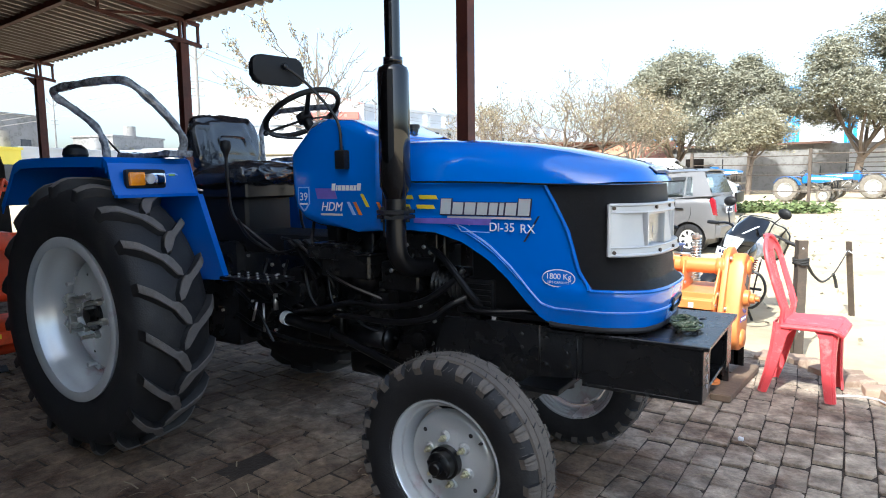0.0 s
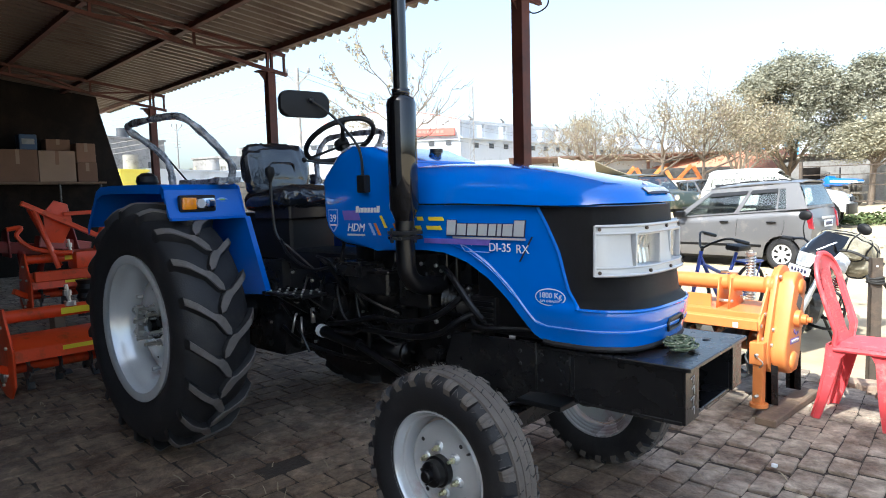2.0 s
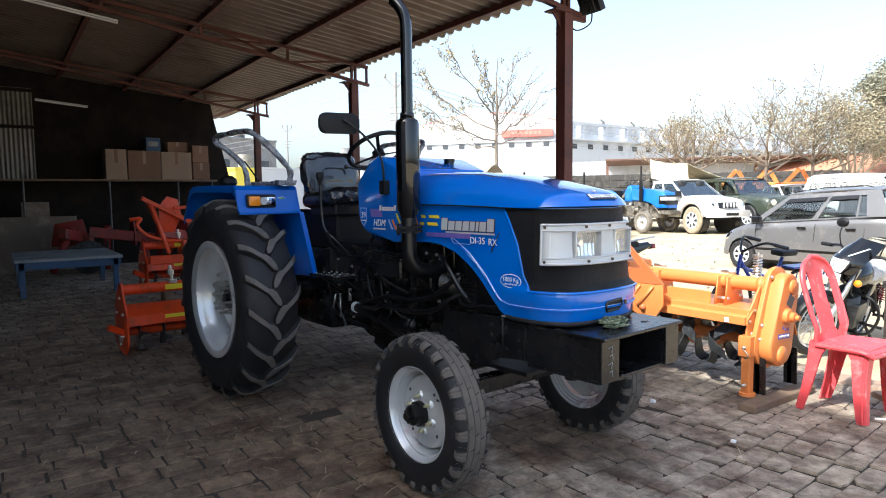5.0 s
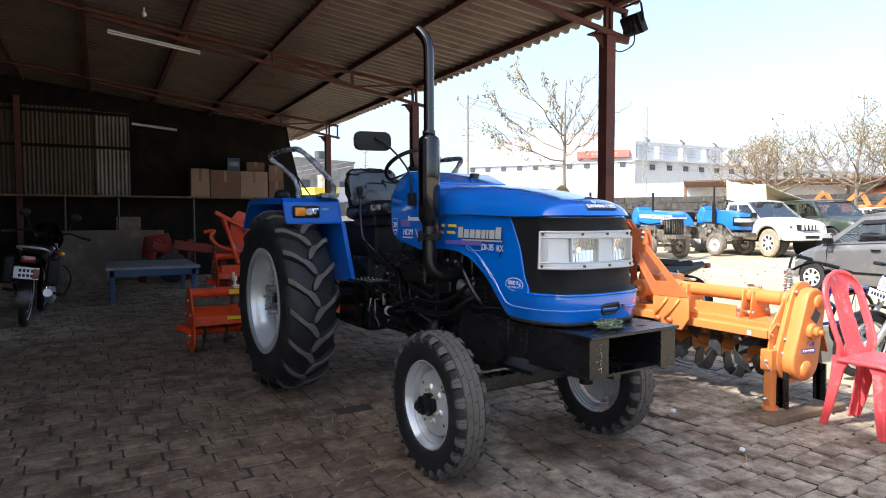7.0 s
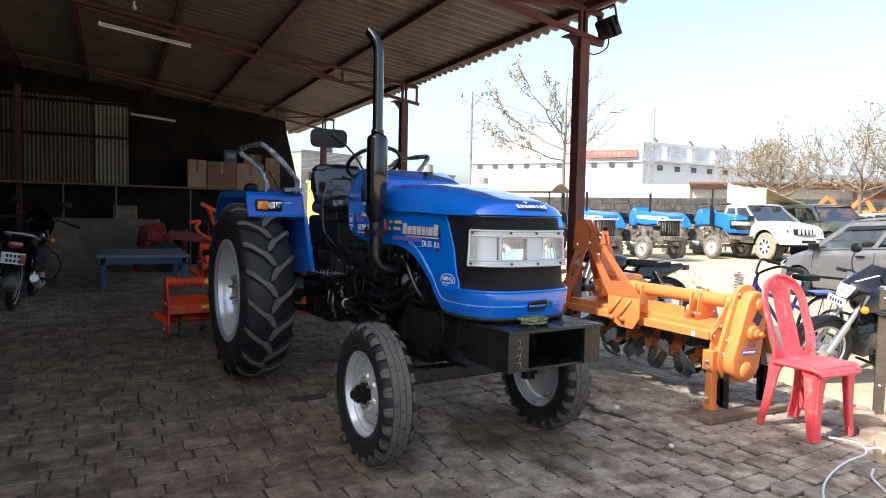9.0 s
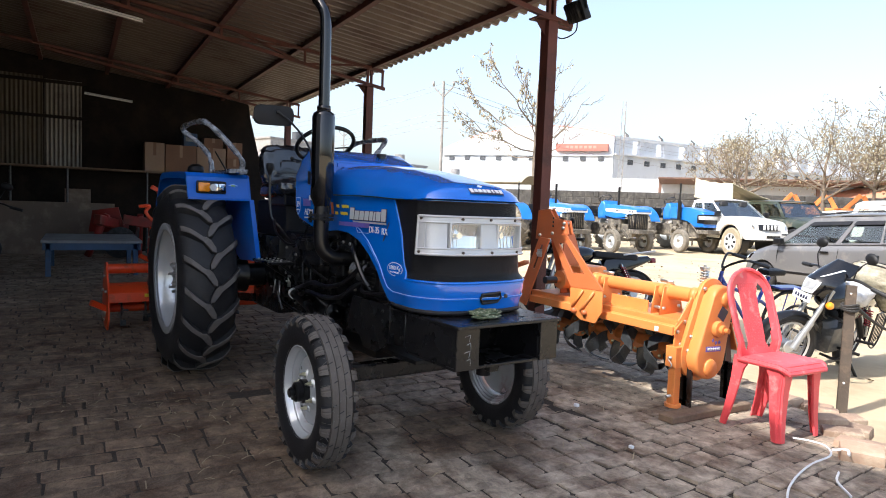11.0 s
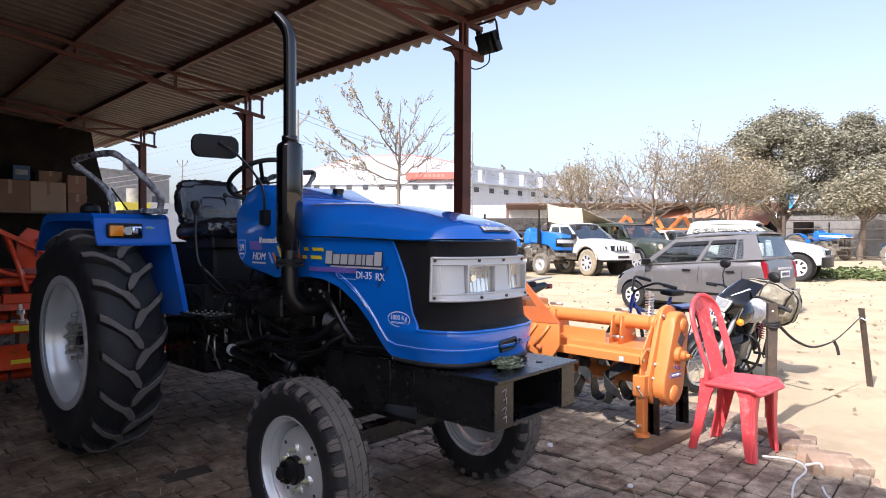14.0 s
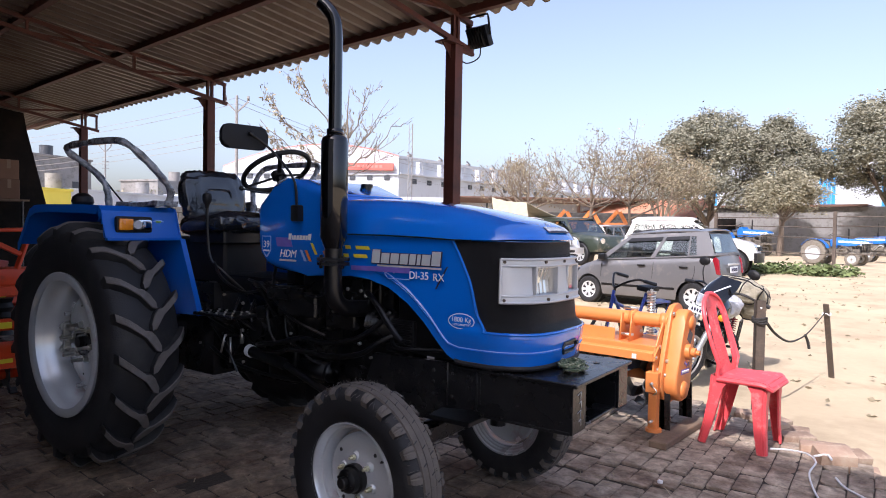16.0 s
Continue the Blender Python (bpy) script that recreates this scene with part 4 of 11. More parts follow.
    tube(bm, smooth_path([(0.985, -0.475, 1.755), (1.02, -0.42, 1.71), (1.07, -0.37, 1.64), (1.12, -0.335, 1.56), (1.14, -0.325, 1.50), (1.14, -0.318, 1.40)], 5), 0.0065, 8)
    ball(bm, 0.013, T(0.985, -0.475, 1.755), 10, 8)
    part("mirror_arm", bm, BLACK, mirror, m=(T(0.955, -0.49, 1.738) @ R("Z", -14)).inverted())
    bm = bmesh.new()
    boxc(bm, 1.112, 1.166, -0.335, -0.295, 1.335, 1.415, 0.008, 2)
    part("arm_socket", bm, PLASTIC_BLACK, tr)

    # steering wheel and column
    tilt = T(0.61, 0.0, 1.625) @ R("Y", -32)
    bm = bmesh.new()
    tube(bm, [tilt @ Vector((0.195 * math.cos(a), 0.195 * math.sin(a), 0)) for a in (2 * math.pi * k / 40 for k in range(40))], 0.014, 10, closed=True)
    steering = part("steering_wheel", bm, PLASTIC_BLACK, tr, "black three-spoke steering wheel")
    for a in (90, 210, 330):
        bm = bmesh.new()
        c, s = math.cos(radians(a)), math.sin(radians(a))
        bar(bm, tilt @ Vector((0.02 * c, 0.02 * s, -0.03)), tilt @ Vector((0.19 * c, 0.19 * s, 0)), 0.022, 0.010)
        part("spoke", bm, PLASTIC_BLACK, steering)
    bm = bmesh.new()
    cyl(bm, 0.04, 0.035, tilt @ T(0, 0, -0.025), 18)
    part("boss", bm, PLASTIC_BLACK, steering)
    bm = bmesh.new()
    rod(bm, tilt @ Vector((0, 0, -0.03)), (0.83, 0, 1.33), 0.026, 14)
    part("steering_column", bm, BLACK, tr)
    bm = bmesh.new()
    tube(bm, smooth_path([(0.62, -0.02, 1.50), (0.60, -0.12, 1.50), (0.585, -0.22, 1.515)], 4), 0.006, 6)
    ball(bm, 0.014, T(0.585, -0.225, 1.516), 10, 8)
    part("throttle_lever", bm, BLACK, tr)

    # seat
    def cushion(w, d, h, puff, m):
        bm = bmesh.new()
        box(bm, w, d, h, ID, 0.03, 4)
        bmesh.ops.subdivide_edges(bm, edges=bm.edges[:], cuts=5, use_grid_fill=True)
        for v in bm.verts:
            n = noise.noise((v.co.x * 9, v.co.y * 9, v.co.z * 9 + puff))
            v.co += v.co.normalized() * n * 0.009
        apply(bm, bm.verts[:], m)
        return bm

    def padded(a, b, c, seed, amp, m):
        """A rounded pad with puckered film: axes a (thickness), b, c."""
        bm = bmesh.new()
        ball(bm, 1.0, ID, 72, 44)
        for v in bm.verts:
            q = Vector([math.copysign(abs(k) ** e, k) for k, e in zip(v.co, (0.75, 0.48, 0.48))])
            p = Vector((q.x * a, q.y * b, q.z * c))
            w = p * 15 + Vector((seed, 0, noise.noise(p * 7) * 1.5))
            fold = (1 - abs(noise.noise(w))) ** 3 + 0.6 * (1 - abs(noise.noise(w * 2.3))) ** 3
            v.co = p + v.co.normalized() * amp * (fold - 0.7)
        apply(bm, bm.verts[:], m)
        return bm

    seat = part("seat_cushion", padded(0.07, 0.24, 0.23, 3.0, 0.012, T(0.22, -0.03, 1.315) @ R("Y", 86)), VINYL, tr, "black vinyl seat still wrapped in clear film", angle=180)
    part("backrest", padded(0.055, 0.222, 0.155, 9.0, 0.013, T(0.07, -0.045, 1.487) @ R("Y", -10)), VINYL, tr, "black padded backrest in clear film", angle=180)
    bm = bmesh.new()
    tube(bm, smooth_path([(0.122, -0.045 + 0.085 * x, 1.492 + 0.035 * z) for x, z in ((-1, 0.6), (-0.7, 1), (0.7, 1), (1, 0.6), (1, -0.6), (0.7, -1), (-0.7, -1), (-1, -0.6), (-1, 0.6))], 3), 0.006, 6)
    part("backrest_piping", bm, VINYL, tr)
    bm = bmesh.new()
    boxc(bm, 0.05, 0.40, -0.20, 0.14, 1.20, 1.30, 0.01)
    boxc(bm, 0.0, 0.06, -0.10, 0.02, 1.22, 1.50, 0.01)
    part("seat_bracket", bm, BLACK, tr)

    # fenders, one each side
    for sg in (-1, 1):
        bm = bmesh.new()
        prism(bm, [(0.235, 1.392), (0.288, 1.235), (0.46, 0.82), (0.10, 0.80), (-0.35, 0.95), (-0.72, 1.16), (-0.60, 1.385), (-0.53, 1.412), (0.2, 1.405)], 0.008, T(0, sg * 0.405, 0) @ UPRIGHT)
        fender = part("fender", bm, BLUE_DULL, tr, "blue sheet-metal rear fender")
        bm = bmesh.new()
        ya, yb = sg * 0.405, sg * 0.815
        strip = [(0.287, 1.235), (0.256, 1.305), (0.238, 1.375), (0.205, 1.402), (0.0, 1.408), (-0.40, 1.412), (-0.53, 1.408), (-0.60, 1.385), (-0.68, 1.28), (-0.76, 1.18)]
        grid(bm, lambda u, v: Vector((strip[int(round(u * 9))][0], ya + (yb - ya) * v, strip[int(round(u * 9))][1])), 9, 6)
        thicken(bm, 0.006)
        part("fender_top", bm, BLUE_DULL, fender, angle=25)
        bm = bmesh.new()
        lip = [(x, yb, z) for x, z in strip]
        for (a, _, c), (b, _, d) in zip(lip, lip[1:]):
            prism(bm, [(a, c), (b, d), (b + 0.0, d - 0.045), (a - (0.02 if a > 0.2 else 0), c - (0.045 if a < 0.24 else 0.0))], 0.006, T(0, yb, 0) @ UPRIGHT)
        part("fender_lip", bm, BLUE_DULL, fender)
        bm = bmesh.new()
        boxc(bm, 0.272, 0.299, min(ya, yb), max(ya, yb), 1.222, 1.236)
        part("front_hem", bm, BLUE_DULL, fender)
        bm = bmesh.new()
        prism(bm, [(0.285, 1.23), (0.300, 1.23), (0.475, 0.815), (0.455, 0.815)], 0.03, T(0, sg * 0.40, 0) @ UPRIGHT)
        part("front_flange", bm, BLUE_DULL, fender)
        # indicator lamp
        lamp = new("indicator_lamp")
        lamp.parent = fender
        lamp.matrix_basis = T(0.262, sg * 0.665, 1.305)
        bm = bmesh.new()
        box(bm, 0.03, 0.195, 0.085, T(0.008, 0, 0), 0.012, 2)
        part("housing", bm, PLASTIC_BLACK, lamp)
        bm = bmesh.new()
        box(bm, 0.032, 0.075, 0.062, T(0.02, -0.05, 0), 0.01, 2)
        part("amber_lens", bm, AMBER, lamp, "amber lens")
        bm = bmesh.new()
        box(bm, 0.030, 0.075, 0.055, T(0.018, 0.052, 0), 0.01, 2)
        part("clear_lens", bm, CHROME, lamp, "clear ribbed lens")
        bm = bmesh.new()
        cyl(bm, 0.023, 0.05, T(0.02, 0.005, 0) @ R("Y", 90), 20)
        part("round_lens", bm, SILVER, lamp)
        bm = bmesh.new()
        cyl(bm, 0.03, 0.002, Matrix.Diagonal((1, 1, 1, 1)), 24)
        part("round_sticker", bm, PALE_BLUE_MARK, fender, "small oval blue-green sticker", m=T(0.252, sg * 0.515, 1.308) @ R("Y", 85) @ Matrix.Diagonal((0.85, 1.3, 1, 1)))
        bm = bmesh.new()
        for k, wdt in enumerate((0.035, 0.042, 0.03)):
            box(bm, 0.009, wdt, 0.001, T(0.014 - 0.014 * k, 0, 0.0015))
        part("sticker_lines", bm, GREEN_MARK, fender, m=T(0.2525, sg * 0.515, 1.308) @ R("Y", 85))
        # hand rail in crinkled film
        foot_a, foot_b = (0.24, sg * 0.455, 1.41), (-0.27, sg * 0.52, 1.41)
        pts = smooth_path([foot_a, (0.285, sg * 0.465, 1.49), (0.295, sg * 0.53, 1.57), (0.27, sg * 0.61, 1.66), (0.22, sg * 0.685, 1.735), (0.10, sg * 0.705, 1.752), (-0.15, sg * 0.71, 1.755), (-0.345, sg * 0.712, 1.748), (-0.395, sg * 0.69, 1.72), (-0.36, sg * 0.62, 1.66), (-0.31, sg * 0.55, 1.58), (-0.28, sg * 0.525, 1.50), foot_b], 8)
        bm = bmesh.new()
        rr = [0.019 + 0.008 * noise.noise((k * 0.22, sg * 3, 0)) for k in range(len(pts))]
        tube(bm, pts, 0.016, 10, radii=rr)
        part("hand_rail", bm, WRAP, fender, "bent hand rail wrapped in crinkled clear film", angle=25)
        bm = bmesh.new()
        boxc(bm, -0.10, 0.30, min(sg * 0.43, sg * 0.56), max(sg * 0.43, sg * 0.56), 1.408, 1.432)
        bmesh.ops.subdivide_edges(bm, edges=bm.edges[:], cuts=6, use_grid_fill=True)
        for v in bm.verts:
            v.co.z += 0.012 * noise.noise(v.co * 22)
            v.co.y += 0.02 * noise.noise(v.co * 9 + Vector((4, 0, 0)))
        part("rail_base", bm, WRAP, fender)
        bm = bmesh.new()
        lathe(bm, [(0.0, 0.0), (0.05, 0.005), (0.062, 0.03), (0.055, 0.06), (0.03, 0.08), (0, 0.085)], 20, T(-0.42, sg * 0.60, 1.405))
        part("work_lamp", bm, PLASTIC_BLACK, fender, "round black rear work lamp")

    build_chassis(tr)
    build_decals(tr)
    return tr


def build_chassis(tr):
    def put(name, bm, ma=BLACK, label=""):
        return part(name, bm, ma, tr, label)

    bm = bmesh.new()
    boxc(bm, -0.25, 0.30, -0.20, 0.20, 0.42, 0.98, 0.03, 2)
    boxc(bm, 0.28, 0.95, -0.15, 0.15, 0.46, 0.93, 0.03, 2)
    put("gearbox_housing", bm, BLACK_DUST)
    bm = bmesh.new()
    rod(bm, (-0.05, -0.62, 0.672), (-0.05, 0.62, 0.672), 0.085, 20)
    put("rear_axle", bm)
    for sg in (-1, 1):
        bm = bmesh.new()
        cyl(bm, 0.13, 0.14, T(-0.05, sg * 0.40, 0.672) @ R("X", 90), 20, 0.10)
        put("axle_trumpet", bm)
    bm = bmesh.new()
    boxc(bm, 0.95, 1.62, -0.14, 0.14, 0.48, 1.02, 0.02, 2)
    engine = put("engine_block", bm, BLACK_DUST, "black engine block")
    bm = bmesh.new()
    for k in range(3):
        boxc(bm, 1.02 + 0.19 * k, 1.18 + 0.19 * k, -0.165, 0.165, 0.90, 1.06, 0.015, 2)
    part("cylinder_head", bm, BLACK, engine)
    bm = bmesh.new()
    boxc(bm, 0.96, 1.58, -0.10, 0.10, 0.36, 0.49, 0.03, 2)
    part("oil_sump", bm, BLACK, engine)
    bm = bmesh.new()
    boxc(bm, 1.295, 1.49, -0.270, -0.15, 0.82, 0.945, 0.02, 3)
    cover = part("manifold_cover", bm, BLACK_DUST, engine, "black cover plate with bright screws")
    bm = bmesh.new()
    for x in (1.356, 1.43):
        cyl(bm, 0.009, 0.008, T(x, -0.273, 0.908) @ R("X", 90), 10)
    part("cover_screw", bm, ZINC, cover)
    bm = bmesh.new()
    cyl(bm, 0.05, 0.16, T(1.66, -0.20, 0.62), 20)
    cyl(bm, 0.056, 0.02, T(1.66, -0.20, 0.71), 20)
    part("oil_filter", bm, BLACK, engine, "black canister oil filter")
    bm = bmesh.new()
    lathe(bm, [(0.0, -0.08)] + [(0.076 if k % 2 else 0.064, -0.08 + 0.01 * k) for k in range(17)] + [(0.0, 0.08)], 20, T(1.62, -0.19, 0.86) @ R("Y", 90))
    part("alternator", bm, BLACK_DUST, engine)
    bm = bmesh.new()
    boxc(bm, 1.05, 1.30, -0.22, -0.14, 0.62, 0.80, 0.015, 2)
    for k in range(3):
        cyl(bm, 0.018, 0.05, T(1.10 + 0.07 * k, -0.19, 0.82), 10)
    part("injection_pump", bm, BLACK_DUST, engine)
    bm = bmesh.new()
    for k in range(5):
        x = 1.08 + 0.11 * k
        tube(bm, smooth_path([(x, -0.19, 0.83), (x + 0.02, -0.24, 0.90), (x + 0.03, -0.22, 0.99), (x + 0.02, -0.12, 1.04)], 4), 0.006, 6)
    part("fuel_line", bm, BLACK, engine)
    # mounting plate, finned pump, battery tray, bolts along the block
    bm = bmesh.new()
    boxc(bm, 1.36, 1.56, -0.232, -0.218, 0.965, 1.065, 0.004)
    bracket = part("mounting_plate", bm, BLACK_DUST, engine)
    bm = bmesh.new()
    for x, z in ((1.413, 1.015), (1.499, 1.011), (1.53, 0.99)):
        cyl(bm, 0.009, 0.010, T(x, -0.236, z) @ R("X", 90), 6)
    part("bracket_bolt", bm, ZINC, bracket)
    bm = bmesh.new()
    boxc(bm, 1.69, 1.83, -0.25, -0.16, 0.77, 0.90, 0.012, 2)
    for k in range(5):
        boxc(bm, 1.70, 1.82, -0.262, -0.249, 0.785 + 0.022 * k, 0.793 + 0.022 * k, 0.002)
    part("finned_pump", bm, BLACK, engine)
    bm = bmesh.new()
    boxc(bm, 0.93, 1.12, -0.33, -0.18, 0.945, 1.0, 0.008, 2)
    boxc(bm, 0.95, 1.10, -0.325, -0.185, 1.0, 1.012, 0.003)
    part("battery_tray", bm, BLACK_DUST, engine)
    bm = bmesh.new()
    cyl(bm, 0.075, 0.10, T(1.16, -0.20, 0.86) @ R("X", 90), 18)
    cyl(bm, 0.05, 0.14, T(1.16, -0.21, 0.86) @ R("X", 90), 16)
    cyl(bm, 0.045, 0.22, T(1.22, -0.24, 0.60) @ R("Y", 90), 16)
    cyl(bm, 0.052, 0.02, T(1.32, -0.24, 0.60) @ R("Y", 90), 16)
    boxc(bm, 0.78, 1.0, -0.19, -0.14, 0.50, 0.70, 0.02, 2)
    part("starter_motor", bm, BLACK, engine)
    bm = bmesh.new()
    rnd = random.Random(8)
    for k in range(26):
        cyl(bm, rnd.uniform(0.006, 0.010), 0.014, T(rnd.uniform(0.34, 1.62), -0.155, rnd.uniform(0.50, 0.98)) @ R("X", 90), 6)
    part("case_bolt", bm, ZINC, engine)
    bm = bmesh.new()
    for k in range(4):
        tube(bm, smooth_path([(0.50 + 0.14 * k, -0.17, 0.90), (0.54 + 0.14 * k, -0.23, 0.80 + 0.02 * k), (0.66 + 0.12 * k, -0.24, 0.70), (0.86 + 0.12 * k, -0.20, 0.62 + 0.03 * k)], 5), 0.007, 6)
    put("brake_pipe", bm, BLACK, "thin black pipe")
    bm = bmesh.new()
    tube(bm, smooth_path([(0.75, -0.24, 0.67), (0.995, -0.30, 0.716), (1.161, -0.30, 0.758), (1.335, -0.30, 0.755), (1.513, -0.29, 0.791), (1.625, -0.27, 0.859), (1.692, -0.24, 0.931)], 6), 0.013, 8)
    tube(bm, smooth_path([(0.80, -0.24, 0.64), (1.007, -0.31, 0.668), (1.112, -0.32, 0.699), (1.398, -0.32, 0.701), (1.57, -0.31, 0.733), (1.653, -0.29, 0.789), (1.718, -0.25, 0.827)], 6), 0.013, 8)
    tube(bm, smooth_path([(1.70, -0.25, 0.82), (1.76, -0.29, 0.785), (1.85, -0.29, 0.785), (2.0, -0.25, 0.795)], 5), 0.009, 8)
    put("hose", bm, BLACK, "black rubber hose")
    bm = bmesh.new()
    tube(bm, smooth_path([(0.42, -0.28, 1.10), (0.52, -0.30, 1.02), (0.66, -0.27, 0.95), (0.80, -0.24, 0.97)], 6), 0.008, 8)
    tube(bm, smooth_path([(0.70, -0.26, 1.02), (0.82, -0.28, 1.0), (0.95, -0.26, 0.90), (1.0, -0.22, 0.78)], 6), 0.007, 8)
    put("wiring_loom", bm, BLACK)
    # drag link of the steering
    bm = bmesh.new()
    rod(bm, (0.70, -0.235, 0.625), (1.02, -0.27, 0.60), 0.030, 14)
    rod(bm, (1.02, -0.27, 0.60), (1.72, -0.40, 0.47), 0.018, 12)
    ball(bm, 0.032, T(1.72, -0.40, 0.47), 12, 8)
    link = put("drag_link", bm, BLACK, "black steering drag link")
    bm = bmesh.new()
    m, n = along((0.672, -0.232, 0.627), (0.705, -0.236, 0.624))
    cyl(bm, 0.034, n, m, 16)
    part("white_cap", bm, WHITE_MARK, link, "white plastic end cap")
    bm = bmesh.new()
    cyl(bm, 0.12, 0.05, T(0.76, -0.19, 0.76) @ R("X", 90), 24)
    cyl(bm, 0.05, 0.08, T(0.76, -0.21, 0.76) @ R("X", 90), 20)
    put("clutch_cover", bm, BLACK_DUST)
    # front axle
    bm = bmesh.new()
    bar(bm, (1.845, -0.44, 0.385), (1.845, 0.44, 0.385), 0.075, 0.085, 0.01)
    put("front_axle_beam", bm, BLACK_DUST, "black front axle beam")
    for sg in (-1, 1):
        bm = bmesh.new()
        cyl(bm, 0.042, 0.22, T(1.845, sg * 0.47, 0.385), 18)
        cyl(bm, 0.035, 0.10, T(1.845, sg * 0.51, 0.325) @ R("X", 90), 16)
        bar(bm, (1.845, sg * 0.46, 0.485), (1.72, sg * 0.40, 0.47), 0.05, 0.025)
        put("kingpin", bm)
    bm = bmesh.new()
    rod(bm, (1.70, -0.42, 0.36), (1.70, 0.42, 0.36), 0.014, 10)
    put("tie_rod", bm)
    bm = bmesh.new()
    for sg in (-1, 1):
        rod(bm, (1.80, sg * 0.36, 0.38), (1.05, sg * 0.08, 0.40), 0.018, 10)
    put("radius_rod", bm)
    # front frame rails, bolted plates
    for sg in (-1, 1):
        bm = bmesh.new()
        prism(bm, [(1.55, 0.56), (1.62, 0.74), (2.24, 0.755), (2.24, 0.575), (2.0, 0.56), (1.9, 0.49), (1.76, 0.49), (1.70, 0.56)], 0.022, T(0, sg * 0.262, 0) @ UPRIGHT, 0.004)
        rail = put("frame_rail", bm, BLACK_DUST, "black front frame rail")
        bm = bmesh.new()
        for x in (1.96, 2.06, 2.14, 2.21):
            for z in (0.61, 0.66, 0.71):
                if x in (1.96, 2.14) or z != 0.66:
                    cyl(bm, 0.008, 0.006, T(x, sg * 0.277, z) @ R("X", 90), 6)
        part("rail_bolt", bm, BLACK_DUST, rail)
        bm = bmesh.new()
        boxc(bm, 2.03, 2.035, sg * 0.274 - 0.004, sg * 0.274 + 0.004, 0.57, 0.75)
        boxc(bm, 2.175, 2.18, sg * 0.274 - 0.004, sg * 0.274 + 0.004, 0.57, 0.75)
        part("plate_joint", bm, BLACK, rail)
    bm = bmesh.new()
    boxc(bm, 1.66, 2.2, -0.245, 0.245, 0.755, 0.785, 0.006)
    put("radiator_tray", bm)
    bm = bmesh.new()
    boxc(bm, 1.72, 2.30, -0.23, 0.23, 0.78, 1.24, 0.01)
    put("radiator", bm, BLACK)
    # front weight carrier: open box
    bm = bmesh.new()
    boxc(bm, 2.06, 2.62, -0.292, 0.296, 0.733, 0.748, 0.003)
    carrier = put("weight_carrier", bm, BLACK_DUST, "black steel weight carrier box under the nose")
    bm = bmesh.new()
    boxc(bm, 2.20, 2.59, -0.285, 0.29, 0.553, 0.566, 0.002)
    part("bottom_plate", bm, BLACK_DUST, carrier)
    for y0, y1 in ((-0.285, -0.272), (0.277, 0.29)):
        bm = bmesh.new()
        boxc(bm, 2.20, 2.595, y0, y1, 0.566, 0.733, 0.002)
        part("side_plate", bm, BLACK_DUST, carrier)
    for y0, y1 in ((-0.285, -0.165), (0.185, 0.29)):
        bm = bmesh.new()
        boxc(bm, 2.588, 2.602, y0, y1, 0.556, 0.732, 0.002)
        part("front_plate", bm, BLACK_DUST, carrier)
    for y in (-0.165, 0.185):
        bm = bmesh.new()
        boxc(bm, 2.30, 2.588, y - 0.006, y + 0.006, 0.566, 0.733)
        part("inner_rib", bm, BLACK_DUST, carrier)
    bm = bmesh.new()
    boxc(bm, 2.26, 2.272, -0.27, 0.275, 0.566, 0.733)
    part("back_plate", bm, BLACK_DUST, carrier)
    bm = bmesh.new()
    boxc(bm, 2.45, 2.50, -0.02, 0.03, 0.50, 0.553, 0.003)
    part("tow_lug", bm, BLACK_DUST, carrier)
    bm = bmesh.new()
    for y in (0.01, 0.14):
        cyl(bm, 0.016, 0.003, T(2.52, y, 0.7485) @ Matrix.Diagonal((0.8, 1.3, 1, 1)), 14)
    part("pin_hole", bm, BLACK, carrier)
    bm = bmesh.new()
    for k in range(4):
        z = 0.70 - 0.034 * k
        tube(bm, [(2.604, -0.245 + 0.012 * (k % 2), z), (2.604, -0.215, z + 0.008), (2.604, -0.222 + 0.01 * (k % 2), z - 0.02)], 0.0012, 4)
    part("chalk_mark", bm, GREY_MARK, carrier, "faint chalk marks")
    # foot plate, pedals, levers
    bm = bmesh.new()
    boxc(bm, 0.46, 0.80, -0.44, -0.27, 0.826, 0.842, 0.004)
    step = put("foot_plate", bm, BLACK_DUST, "black steel foot plate with studs")
    bm = bmesh.new()
    for i in range(5):
        for j in range(3):
            cyl(bm, 0.007, 0.006, T(0.50 + 0.065 * i, -0.41 + 0.055 * j, 0.845), 6)
    part("stud", bm, ZINC, step)
    bm = bmesh.new()
    bar(bm, (0.52, -0.40, 0.83), (0.52, -0.20, 0.70), 0.03, 0.012)
    part("step_stay", bm, BLACK, step)
    bm = bmesh.new()
    bar(bm, (0.74, -0.36, 0.83), (0.74, -0.18, 0.70), 0.03, 0.012)
    part("step_stay", bm, BLACK, step)
    for x, y in ((0.86, -0.27), (0.90, -0.20)):
        bm = bmesh.new()
        box(bm, 0.05, 0.07, 0.012, T(x - 0.06, y, 1.00) @ R("Y", 30), 0.004)
        bar(bm, (x - 0.06, y, 0.995), (x + 0.05, y + 0.02, 0.84), 0.02, 0.012)
        put("pedal", bm)
